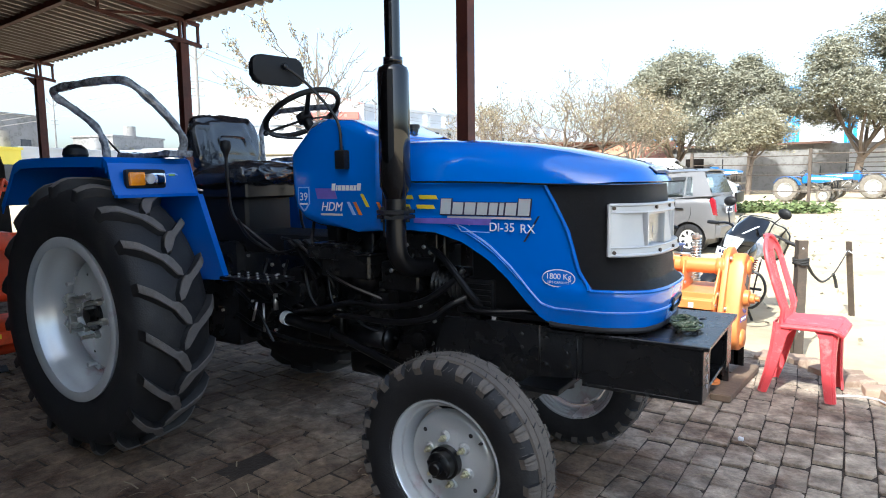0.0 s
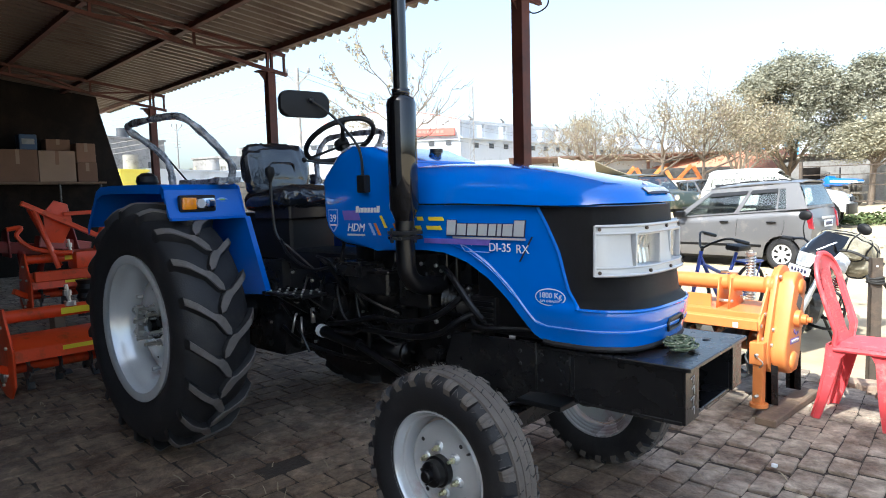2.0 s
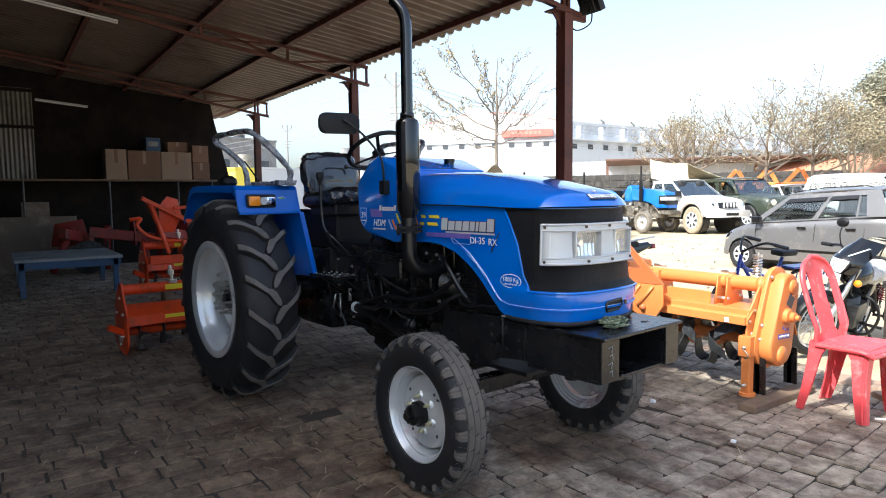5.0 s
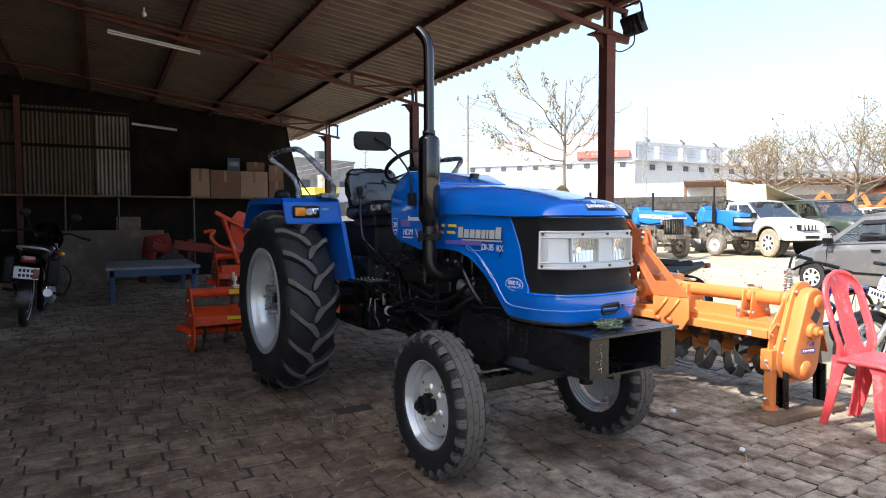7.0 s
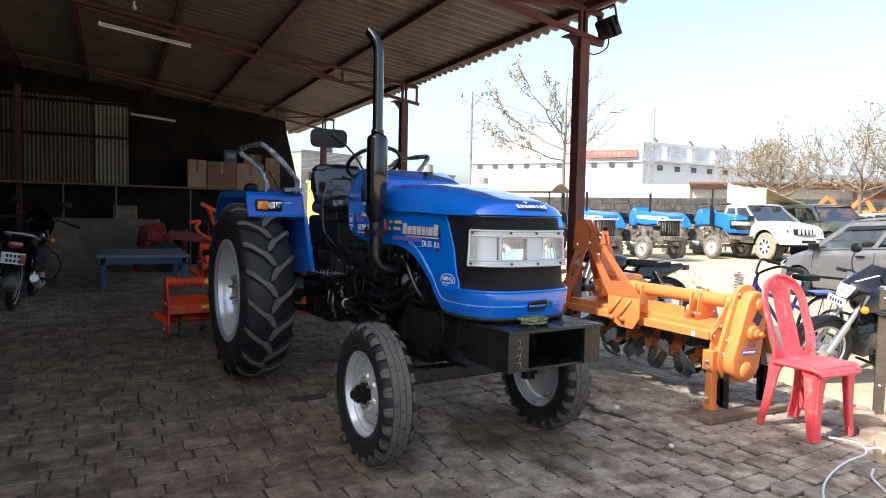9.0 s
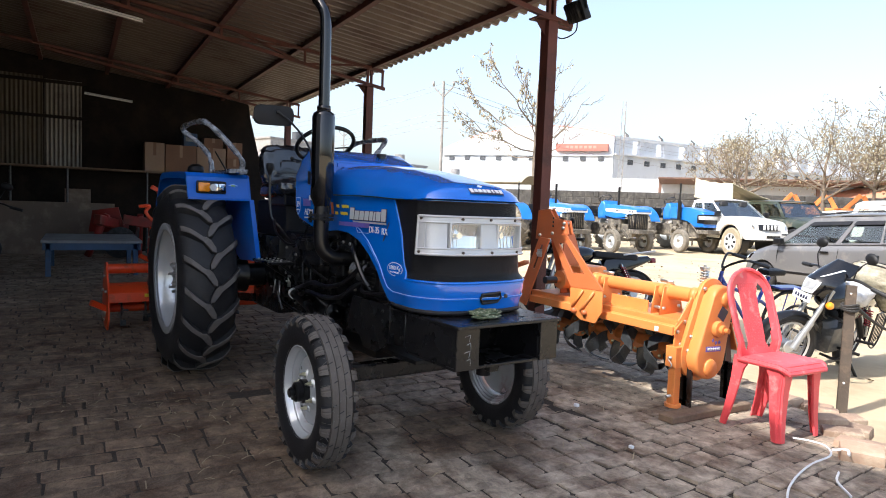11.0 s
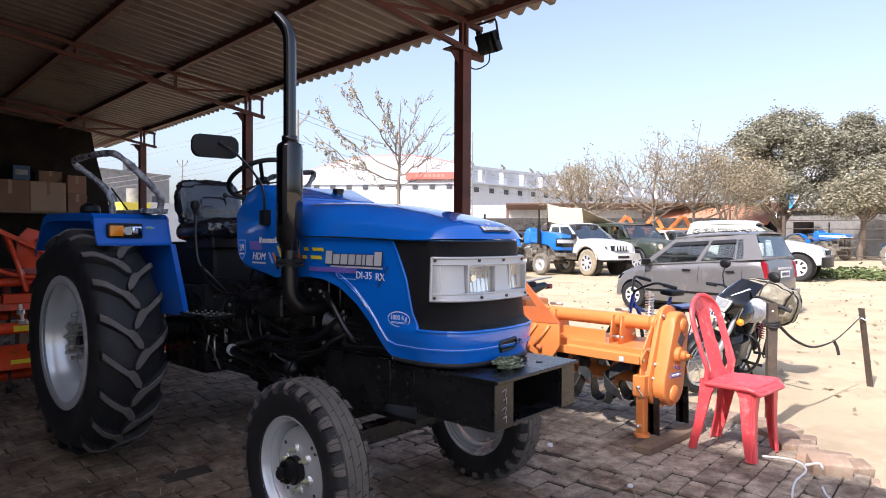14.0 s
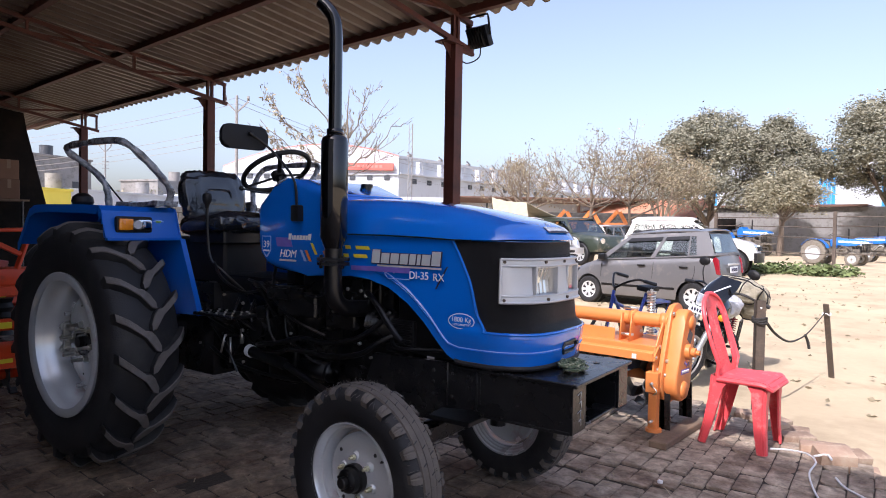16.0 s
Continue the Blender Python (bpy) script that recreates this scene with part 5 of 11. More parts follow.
    for x, y, z, bx, by in ((0.385, -0.305, 1.455, 0.52, -0.22), (0.46, 0.10, 1.36, 0.55, 0.10)):
        bm = bmesh.new()
        tube(bm, smooth_path([(x, y, z), (x + 0.005, y, z - 0.18), (x + 0.02, y + 0.01, z - 0.33), (x + 0.09, y + 0.05, z - 0.41), (bx + 0.12, by, 0.93)], 5), 0.008, 8)
        lever = put("gear_lever", bm, BLACK, "black gear lever with ball knob")
        bm = bmesh.new()
        lathe(bm, [(0.010, -0.05), (0.014, -0.03), (0.024, -0.01), (0.027, 0.01), (0.022, 0.03), (0.0, 0.036)], 16, T(x, y, z))
        part("knob", bm, PLASTIC_BLACK, lever)
    bm = bmesh.new()
    boxc(bm, 0.66, 0.86, -0.22, 0.0, 0.93, 1.01, 0.02, 2)
    for k in range(3):
        cyl(bm, 0.016, 0.02, T(0.70 + 0.05 * k, -0.12, 1.02), 10)
    put("gear_cover", bm, BLACK_DUST)
    bm = bmesh.new()
    boxc(bm, 0.98, 1.26, -0.30, -0.16, 0.86, 0.97, 0.01)
    boxc(bm, 0.97, 1.27, -0.305, -0.155, 0.965, 0.978, 0.004)
    tray = put("battery_box", bm, BLACK_DUST, "black battery box")
    bm = bmesh.new()
    cyl(bm, 0.012, 0.08, T(0.62, -0.24, 0.70), 8)
    cyl(bm, 0.006, 0.14, T(0.60, -0.30, 0.63), 6)
    cyl(bm, 0.006, 0.10, T(0.56, -0.32, 0.66) @ R("Y", 20), 6)
    part("brake_rod", bm, ZINC, tray)
    # platform, lift housing and pedestal under the seat
    bm = bmesh.new()
    boxc(bm, -0.28, 0.36, -0.17, 0.15, 0.95, 1.24, 0.04, 3)
    put("lift_housing", bm, PLASTIC_BLACK)
    bm = bmesh.new()
    boxc(bm, -0.42, 0.47, 0.395, 0.41, 0.84, 1.385, 0.004)
    put("fender_inner_plate", bm, BLUE_DULL, "blue inner plate of the far fender")
    bm = bmesh.new()
    boxc(bm, 0.32, 0.98, -0.17, 0.17, 0.92, 1.03, 0.03, 2)
    put("gearbox_top", bm, PLASTIC_BLACK)
    bm = bmesh.new()
    boxc(bm, 0.30, 1.0, 0.16, 0.60, 0.826, 0.842, 0.004)
    put("far_platform", bm, BLACK_DUST, "black steel platform")
    bm = bmesh.new()
    boxc(bm, 0.93, 1.0, -0.20, 0.24, 0.86, 1.30, 0.02, 2)
    put("steering_bracket", bm, BLACK)
    bm = bmesh.new()
    boxc(bm, 0.60, 0.92, 0.15, 0.30, 0.84, 1.12, 0.02, 2)
    put("pedal_box", bm, BLACK_DUST)
    rr = random.Random(44)
    for k in range(34):
        x = rr.uniform(-0.15, 1.6)
        z = rr.uniform(0.5, 0.92)
        y = -0.205 if x < 0.30 else (-0.155 if x < 0.95 else -0.145)
        bm = bmesh.new()
        cyl(bm, rr.uniform(0.007, 0.011), 0.014, T(x, y, z) @ R("X", 90), 6)
        put("housing_bolt", bm, rr.choice((ZINC, BLACK, BLACK_DUST)))
    for x, z, r in ((0.20, 0.80, 0.06), (0.48, 0.62, 0.05), (0.62, 0.78, 0.045), (1.22, 0.55, 0.05), (1.45, 0.60, 0.04)):
        bm = bmesh.new()
        cyl(bm, r, 0.05, T(x, -0.19, z) @ R("X", 90), 20)
        cyl(bm, r * 0.7, 0.07, T(x, -0.19, z) @ R("X", 90), 20)
        put("round_cover", bm, BLACK_DUST)
    for pts, r in (([(0.34, -0.24, 0.74), (0.5, -0.30, 0.70), (0.6, -0.31, 0.62), (0.66, -0.30, 0.52)], 0.007), ([(0.3, -0.21, 0.60), (0.55, -0.27, 0.56), (0.9, -0.25, 0.52), (1.2, -0.22, 0.53)], 0.010), ([(0.86, -0.20, 1.12), (0.90, -0.26, 1.0), (1.0, -0.29, 0.9), (1.12, -0.30, 0.84), (1.3, -0.27, 0.78)], 0.008), ([(1.45, -0.18, 1.02), (1.60, -0.26, 0.98), (1.72, -0.27, 0.86), (1.78, -0.24, 0.78)], 0.014), ([(0.98, -0.2, 0.70), (1.12, -0.29, 0.72), (1.22, -0.29, 0.66), (1.34, -0.22, 0.60)], 0.006)):
        bm = bmesh.new()
        tube(bm, smooth_path(pts, 6), r, 8)
        put("hose", bm, BLACK, "black rubber hose")
    # three-point linkage at the back
    bm = bmesh.new()
    for sg in (-1, 1):
        bar(bm, (-0.15, sg * 0.22, 0.48), (-0.85, sg * 0.34, 0.42), 0.03, 0.06)
        rod(bm, (-0.30, sg * 0.25, 0.98), (-0.55, sg * 0.30, 0.45), 0.018, 10)
    rod(bm, (-0.25, 0, 0.85), (-0.90, 0, 0.92), 0.018, 10)
    put("hitch_linkage", bm, BLACK_DUST)
    bm = bmesh.new()
    rod(bm, (-0.32, -0.36, 1.38), (-0.55, -0.42, 1.60), 0.006, 6)
    put("aerial_rod", bm)
    # oval hole plate behind the front wheel: sump guard
    bm = bmesh.new()
    boxc(bm, 1.55, 2.05, -0.13, 0.13, 0.44, 0.462, 0.004)
    put("belly_plate", bm, RUBBER)


def build_decals(tr):
    """Stickers on the right-hand panels; maker's marks are plain blocks."""
    side = R("X", 90)  # text plane to the right-hand side

    def on_side(x, z, lift=0.0):
        return T(x, -(side_half(x) + 0.0165 + lift), z) @ side

    def shape(name, pts, ma, x, z, lift=0.0, label=""):
        bm = bmesh.new()
        prism(bm, pts, 0.0012, ID)
        return part(name, bm, ma, tr, label, m=on_side(x, z, lift))

    # maker's mark: a row of plain blocks of the letters' size, with an underline
    x = 1.625
    for k, (w, h) in enumerate(((0.046, 0.060), (0.046, 0.046), (0.046, 0.046), (0.044, 0.046), (0.034, 0.046), (0.018, 0.046), (0.044, 0.046), (0.046, 0.060))):
        shape("mark_shade", [(-0.003, -0.004), (w + 0.005, -0.004), (w + 0.012, h + 0.002), (0.003, h + 0.002)], DARK_MARK, x, 1.153, 0.0002)
        shape("mark_block", [(0, 0), (w, 0), (w + 0.006, h), (0.006, h)], GREY_MARK, x, 1.153, 0.0009)
        x += w + 0.0075
    shape("mark_underline", [(-0.30, 0), (0.055, 0), (0.055, 0.008), (-0.30, 0.008)], GREY_MARK, x - 0.055, 1.138)
    letters("model_letters", "DI-35", 0.046, WHITE_MARK, tr, on_side(1.838, 1.107), space=1.0)
    letters("model_letters", "RX", 0.046, WHITE_MARK, tr, on_side(1.964, 1.104))
    shape("slash", [(-0.03, -0.045), (-0.022, -0.045), (0.035, 0.05), (0.027, 0.05)], DARK_MARK, 2.008, 1.103, 0.0008)
    # stripes
    for k in range(2):
        z = 1.210 - 0.038 * k
        shape("yellow_stripe", [(0, 0), (0.085, 0), (0.075, 0.016), (-0.006, 0.016)], YELLOW_MARK, 1.53 - 0.012 * k, z, 0, "yellow stripe sticker")
        shape("yellow_stripe", [(0, 0), (0.035, 0), (0.028, 0.016), (-0.006, 0.016)], YELLOW_MARK, 1.465 - 0.012 * k, z)
    shape("orange_stripe", [(0, 0), (0.03, 0), (0.012, 0.065), (-0.018, 0.065)], ORANGE_MARK, 1.405, 1.172)
    shape("purple_stripe", [(0, 0), (0.34, 0), (0.352, 0.024), (0, 0.020)], PURPLE_MARK, 1.50, 1.115)
    bm = bmesh.new()
    tube(bm, [(1.70, -(side_half(1.7) + 0.0165), 1.112), (1.72, -(side_half(1.72) + 0.0165), 1.088), (1.84, -(side_half(1.84) + 0.0165), 1.088)], 0.0018, 4)
    tube(bm, [(1.66, -(side_half(1.66) + 0.0165), 1.128), (1.74, -(side_half(1.74) + 0.0165), 1.128), (1.755, -(side_half(1.75) + 0.0165), 1.112)], 0.0018, 4)
    part("outline_stripe", bm, PALE_BLUE_MARK, tr)
    # lift label: blue oval with white ring
    bm = bmesh.new()
    cyl(bm, 1, 0.001, Matrix.Diagonal((0.066, 0.034, 1, 1)), 36)
    oval = part("oval_sticker", bm, WHITE_MARK, tr, "oval blue lift-capacity sticker with white ring", m=on_side(2.118, 0.936, 0.010) @ R("Y", 5) @ Matrix.Diagonal((0.92, 0.95, 1, 1)))
    bm = bmesh.new()
    cyl(bm, 1, 0.001, Matrix.Diagonal((0.062, 0.030, 1, 1)), 36)
    part("oval_field", bm, BLUE, oval, m=T(0, 0, 0.0008))
    letters("oval_letters", "1800 Kg", 0.030, WHITE_MARK, oval, T(0, 0.006, 0.0016), "CENTER")
    letters("oval_letters", "LIFT CAPACITY", 0.0125, WHITE_MARK, oval, T(0, -0.016, 0.0016), "CENTER")
    # cowl stickers

    def on_cowl(x, z, lift=0.0):
        return T(x, -(0.2985 + lift), z) @ side

    def cshape(name, pts, ma, x, z, lift=0.0, label=""):
        bm = bmesh.new()
        prism(bm, pts, 0.0012, ID)
        return part(name, bm, ma, tr, label, m=on_cowl(x, z, lift))

    shield = cshape("shield_sticker", [(-0.034, 0.055), (0.034, 0.055), (0.034, -0.02), (0.012, -0.048), (0, -0.055), (-0.012, -0.048), (-0.034, -0.02)], PALE_BLUE_MARK, 0.893, 1.205, 0, "shield-shaped sticker with the number 39")
    bm = bmesh.new()
    prism(bm, [(-0.029, 0.05), (0.029, 0.05), (0.029, -0.018), (0.0, -0.048), (-0.029, -0.018)], 0.001)
    part("shield_field", bm, BLUE, shield, m=T(0, 0, 0.0008))
    letters("shield_number", "39", 0.05, WHITE_MARK, shield, T(0, 0.01, 0.0016), "CENTER")
    cshape("shield_bar", [(-0.024, 0), (0.024, 0), (0.024, 0.008), (-0.024, 0.008)], WHITE_MARK, 0.893, 1.180, 0.001)
    cshape("purple_patch", [(0, 0), (0.115, 0), (0.10, 0.045), (-0.012, 0.045)], PURPLE_MARK, 0.975, 1.208)
    x = 1.060
    for k, (w, h) in enumerate(((0.020, 0.030), (0.008, 0.022), (0.018, 0.022), (0.018, 0.022), (0.018, 0.022), (0.018, 0.022), (0.014, 0.022), (0.020, 0.030))):
        cshape("name_block", [(0, 0), (w, 0), (w + 0.004, h), (0.004, h)], WHITE_MARK, x, 1.244, 0.001)
        x += w + 0.004
    letters("engine_letters", "HDM", 0.054, WHITE_MARK, tr, on_cowl(0.995, 1.172, 0.001), shear=0.25)
    cshape("engine_bar", [(0, 0), (0.125, 0), (0.125, 0.009), (0, 0.009)], GREY_MARK, 0.995, 1.135, 0.001)
    for dx, ma in ((0.0, PALE_BLUE_MARK), (0.035, ORANGE_MARK), (0.075, YELLOW_MARK), (0.16, ORANGE_MARK)):
        cshape("slant_stripe", [(0, 0.055), (0.016, 0.055), (0.050, 0), (0.032, 0)], ma, 1.145 + dx, 1.140 + (0.035 if dx == 0.075 else 0), 0.0008)
    # front badge: plain silver block row on a dark plate, under a small white diamond

    def on_lid(u, y, lift):
        v = (y / 0.294 + 1) / 2
        p = lid(u, v)
        n = (lid(u, v + 0.02) - lid(u, v - 0.02)).cross(lid(u - 0.01, v) - lid(u + 0.01, v)).normalized()
        if n.z < 0:
            n = -n
        up = (lid(u - 0.01, v) - lid(u + 0.01, v)).normalized()
        side_axis = up.cross(n)
        m = Matrix((side_axis, up, n)).transposed().to_4x4()
        return Matrix.Translation(p + n * lift) @ m

    for k in range(8):
        yy = -0.085 + 0.0245 * k
        w = 0.011 if k == 5 else 0.0195
        bm = bmesh.new()
        box(bm, 0.0235, 0.036, 0.003, ID, 0.001)
        plate = part("badge_plate", bm, DARK_MARK, tr, m=on_lid(0.974, yy + 0.012, 0.002))
        bm = bmesh.new()
        box(bm, w, 0.028 if k in (0, 7) else 0.022, 0.004, ID, 0.0015)
        part("badge_block", bm, WHITE_MARK, plate, m=T(0, 0.002, 0.003))
    bm = bmesh.new()
    box(bm, 0.020, 0.020, 0.004, R("Z", 45), 0.001)
    part("badge_diamond", bm, WHITE_MARK, tr, m=on_lid(0.938, 0.0, 0.002))


TRACTOR_M = T(-3.149, 2.154, 0) @ R("Z", 5)
tractor = build_tractor(TRACTOR_M)

# ---- rotary tiller beside the tractor ----
def drop_shape(cy, top, bot, rt, rb, n=14):
    """A chain case seen from its side: small round top, large round foot."""
    pts = []
    for k in range(n + 1):
        a = math.pi * k / n
        pts.append((cy + rt * math.cos(a), top - rt + rt * math.sin(a)))
    for k in range(n + 1):
        a = math.pi + math.pi * k / n
        pts.append((cy + rb * math.cos(a), bot + rb + rb * math.sin(a)))
    return pts


YZ = R("Z", 90) @ UPRIGHT  # outline in y and z, thickness along x


def build_tiller():
    ob = thing("rotary_tiller", T(-1.7, 4.2, 0), "orange rotary tiller with curved steel blades on a timber block", "tiller")
    inv = T(1.7, -4.2, 0)

    def put(name, bm, ma=ORANGE, label="", parent=None):
        if parent is None:
            return part(name, bm, ma, ob, label, m=inv)
        return part(name, bm, ma, parent, label)

    # deck over the rotor, folded sheet
    bm = bmesh.new()
    prof = [(3.93, 0.500), (3.93, 0.53), (3.99, 0.585), (4.34, 0.60), (4.47, 0.55), (4.55, 0.36)]
    grid(bm, lambda u, v: Vector((-2.42 + 1.45 * v, *prof[int(round(u * 5))])), 5, 8)
    thicken(bm, 0.008)
    deck = put("deck", bm, ORANGE, "orange folded deck plate")
    bm = bmesh.new()
    boxc(bm, -2.42, -0.98, 3.915, 3.935, 0.497, 0.552, 0.004)
    put("front_edge", bm, ORANGE, "", deck)
    bm = bmesh.new()
    bar(bm, (-2.45, 3.985, 0.565), (-0.98, 3.985, 0.565), 0.05, 0.05, 0.004)
    put("front_beam", bm, ORANGE, "", deck)
    bm = bmesh.new()
    boxc(bm, -1.64, -1.30, 4.045, 4.053, 0.585, 0.665, 0.002)
    put("stiffener", bm, ORANGE, "", deck)
    bm = bmesh.new()
    rod(bm, (-1.88, 4.13, 0.735), (-0.96, 4.13, 0.735), 0.047, 20)
    tube_ob = put("cross_tube", bm, ORANGE, "orange cross tube")
    bm = bmesh.new()
    for x in (-1.88, -1.20, -0.99):
        rod(bm, (x - 0.02, 4.13, 0.735), (x + 0.02, 4.13, 0.735), 0.054, 20)
    put("tube_collar", bm, ORANGE, "", tube_ob)
    for x in (-1.80, -1.26):
        bm = bmesh.new()
        prism(bm, [(4.03, 0.58), (4.25, 0.60), (4.20, 0.77), (4.06, 0.77)], 0.010, T(x, 0, 0) @ YZ, 0.002)
        prism(bm, [(4.03, 0.58), (4.25, 0.60), (4.20, 0.77), (4.06, 0.77)], 0.010, T(x + 0.07, 0, 0) @ YZ, 0.002)
        clamp = put("tube_bracket", bm)
        bm = bmesh.new()
        for y, z in ((4.06, 0.63), (4.20, 0.64), (4.13, 0.80)):
            cyl(bm, 0.011, 0.10, T(x + 0.035, y, z) @ R("Y", 90), 6)
        put("bracket_bolt", bm, ZINC, "", clamp)
    # gearbox and mast
    bm = bmesh.new()
    boxc(bm, -2.22, -1.98, 4.05, 4.33, 0.60, 0.82, 0.03, 2)
    cyl(bm, 0.07, 0.14, T(-2.10, 4.02, 0.71) @ R("X", 90), 18)
    cyl(bm, 0.022, 0.26, T(-2.10, 3.96, 0.71) @ R("X", 90), 12)
    gear = put("gearbox", bm, ORANGE, "orange gearbox with black shaft")
    bm = bmesh.new()
    cyl(bm, 0.028, 0.10, T(-2.10, 3.86, 0.71) @ R("X", 90), 14)
    put("input_shaft", bm, BLACK, "", gear)
    # A-frame facing the tractor: head plates, slotted leg, bar leg
    head_ob = None
    for y in (3.885, 3.925):
        bm = bmesh.new()
        prism(bm, [(-2.33, 1.01), (-2.31, 1.235), (-2.17, 1.25), (-2.11, 1.175), (-1.97, 1.165), (-1.94, 1.065), (-2.12, 1.03)], 0.012, T(0, y, 0) @ UPRIGHT, 0.003)
        head_ob = put("mast_head", bm, ORANGE_DEEP, "red-orange mast head plate")
    bm = bmesh.new()
    for x, z in ((-2.27, 1.045), (-2.12, 1.065), (-2.0, 1.11), (-1.99, 1.145)):
        cyl(bm, 0.013, 0.075, T(x, 3.905, z) @ R("X", 90), 8)
    put("mast_bolt", bm, ZINC, "", head_ob)
    bm = bmesh.new()
    for z in (1.12, 1.15, 1.18):
        cyl(bm, 0.009, 0.003, T(-2.12, 3.8775, z) @ R("X", 90), 10)
    put("pin_hole", bm, BLACK, "", head_ob)

    def slotted(top_l, bot_l, top_r, bot_r, t0, t1, f0, f1, y, thick):
        """A flat leg with a long slot, its four sides butted end to end."""
        bm = bmesh.new()

        def at(t, f):
            return tuple(l + (r - l) * f for l, r in zip((top_l[k] + (bot_l[k] - top_l[k]) * t for k in (0, 1)), (top_r[k] + (bot_r[k] - top_r[k]) * t for k in (0, 1))))

        for ta, tb, fa, fb in ((0, t0, 0, 1), (t1, 1, 0, 1), (t0, t1, 0, f0), (t0, t1, f1, 1)):
            prism(bm, [at(tb, fa), at(tb, fb), at(ta, fb), at(ta, fa)], thick, T(0, y, 0) @ UPRIGHT)
        return bm

    stay = put("slotted_stay", slotted((-2.12, 1.05), (-1.87, 0.69), (-1.945, 1.06), (-1.54, 0.70), 0.16, 0.72, 0.27, 0.74, 3.868, 0.014), ORANGE_DEEP, "red-orange slotted mast leg")
    put("bar_leg", slotted((-2.26, 1.03), (-2.52, 0.50), (-2.14, 1.02), (-2.40, 0.47), 0.10, 0.46, 0.36, 0.64, 3.868, 0.014), ORANGE_DEEP, "red-orange slotted bar leg")
    bm = bmesh.new()
    boxc(bm, -2.27, -2.21, 3.850, 3.860, 0.875, 0.935, 0.004)
    cyl(bm, 0.012, 0.03, T(-2.24, 3.846, 0.905) @ R("X", 90), 6)
    put("slide_block", bm, ZINC, "", stay)
    bm = bmesh.new()
    prism(bm, [(3.99, 0.60), (4.30, 0.60), (4.10, 1.06), (4.00, 1.08)], 0.014, T(-2.13, 0, 0) @ YZ, 0.003)
    put("mast_back", bm, ORANGE_DEEP)
    for x in (-2.46,):
        bm = bmesh.new()
        bar(bm, (x * 0.25 - 2.13 * 0.75, 3.97, 1.03), (x, 4.28, 0.62), 0.05, 0.012)
        put("mast_brace", bm, ORANGE_DEEP)
    bm = bmesh.new()
    bar(bm, (-2.40, 3.86, 0.82), (-2.72, 3.80, 0.70), 0.06, 0.03, 0.004)
    bar(bm, (-2.44, 3.85, 0.64), (-2.70, 3.80, 0.60), 0.08, 0.05, 0.008)
    put("lift_link", bm, ORANGE_DEEP)
    bm = bmesh.new()
    prism(bm, [(-1.87, 0.57), (-1.83, 0.50), (-1.74, 0.465), (-1.60, 0.465), (-1.54, 0.55), (-1.54, 0.695), (-1.87, 0.685)], 0.012, T(0, 3.868, 0) @ UPRIGHT, 0.002)
    foot = put("hitch_plate", bm, ORANGE, "orange hitch plate with ribs")
    bm = bmesh.new()
    bar(bm, (-1.84, 3.858, 0.545), (-1.73, 3.858, 0.68), 0.012, 0.02)
    bar(bm, (-1.75, 3.858, 0.525), (-1.62, 3.858, 0.68), 0.012, 0.02)
    put("rib", bm, ORANGE, "", foot)
    bm = bmesh.new()
    for x in (-1.81, -1.70):
        cyl(bm, 0.020, 0.05, T(x, 3.862, 0.525) @ R("X", 90), 12)
    put("hitch_pin", bm, ORANGE_DEEP, "", foot)
    # side plate and chain case at the near end
    bm = bmesh.new()
    prism(bm, [(3.93, 0.32), (3.95, 0.56), (4.10, 0.76), (4.20, 0.835), (4.30, 0.83), (4.38, 0.72), (4.37, 0.40), (4.30, 0.25), (4.10, 0.21), (3.98, 0.24)], 0.012, T(-0.985, 0, 0) @ YZ, 0.003)
    side = put("side_plate", bm, ORANGE, "orange side plate")
    bm = bmesh.new()
    for y, z in ((3.96, 0.52), (3.99, 0.44), (3.97, 0.36), (4.02, 0.58), (4.05, 0.50), (4.04, 0.40)):
        cyl(bm, 0.012, 0.012, T(-0.975, y, z) @ R("Y", 90), 6)
    put("plate_bolt", bm, ZINC, "", side)
    lean = T(0, 4.18, 0.508) @ R("X", -14) @ T(0, -4.27, -0.50)
    bm = bmesh.new()
    prism(bm, drop_shape(4.255, 0.845, 0.19, 0.125, 0.165), 0.03, lean @ T(-0.955, 0, 0) @ YZ, 0.004)
    put("case_flange", bm, ORANGE, "", side)
    bm = bmesh.new()
    prism(bm, drop_shape(4.26, 0.81, 0.215, 0.095, 0.135), 0.085, lean @ T(-0.90, 0, 0) @ YZ, 0.018, 3)
    case = put("chain_case", bm, ORANGE, "rounded orange chain case")
    bm = bmesh.new()
    for y, z, r, h in ((4.28, 0.725, 0.052, 0.02), (4.27, 0.29, 0.062, 0.02)):
        cyl(bm, r, h, lean @ T(-0.853, y, z) @ R("Y", 90), 20, r * 0.8)
    put("case_boss", bm, ORANGE, "", case)
    bm = bmesh.new()
    lathe(bm, [(0.052, 0), (0.050, 0.03), (0.030, 0.035), (0.030, 0.06), (0.016, 0.062), (0.016, 0.085), (0, 0.085)], 18, lean @ T(-0.86, 4.255, 0.535) @ R("Y", 90))
    put("bearing_hub", bm, ORANGE, "", case)
    bm = bmesh.new()
    for y, z in ((4.135, 0.45), (4.135, 0.36), (4.16, 0.76), (4.34, 0.78), (4.39, 0.42), (4.385, 0.33)):
        cyl(bm, 0.014, 0.016, lean @ T(-0.935, y, z) @ R("Y", 90), 6)
    put("case_bolt", bm, ZINC, "", case)
    bm = bmesh.new()
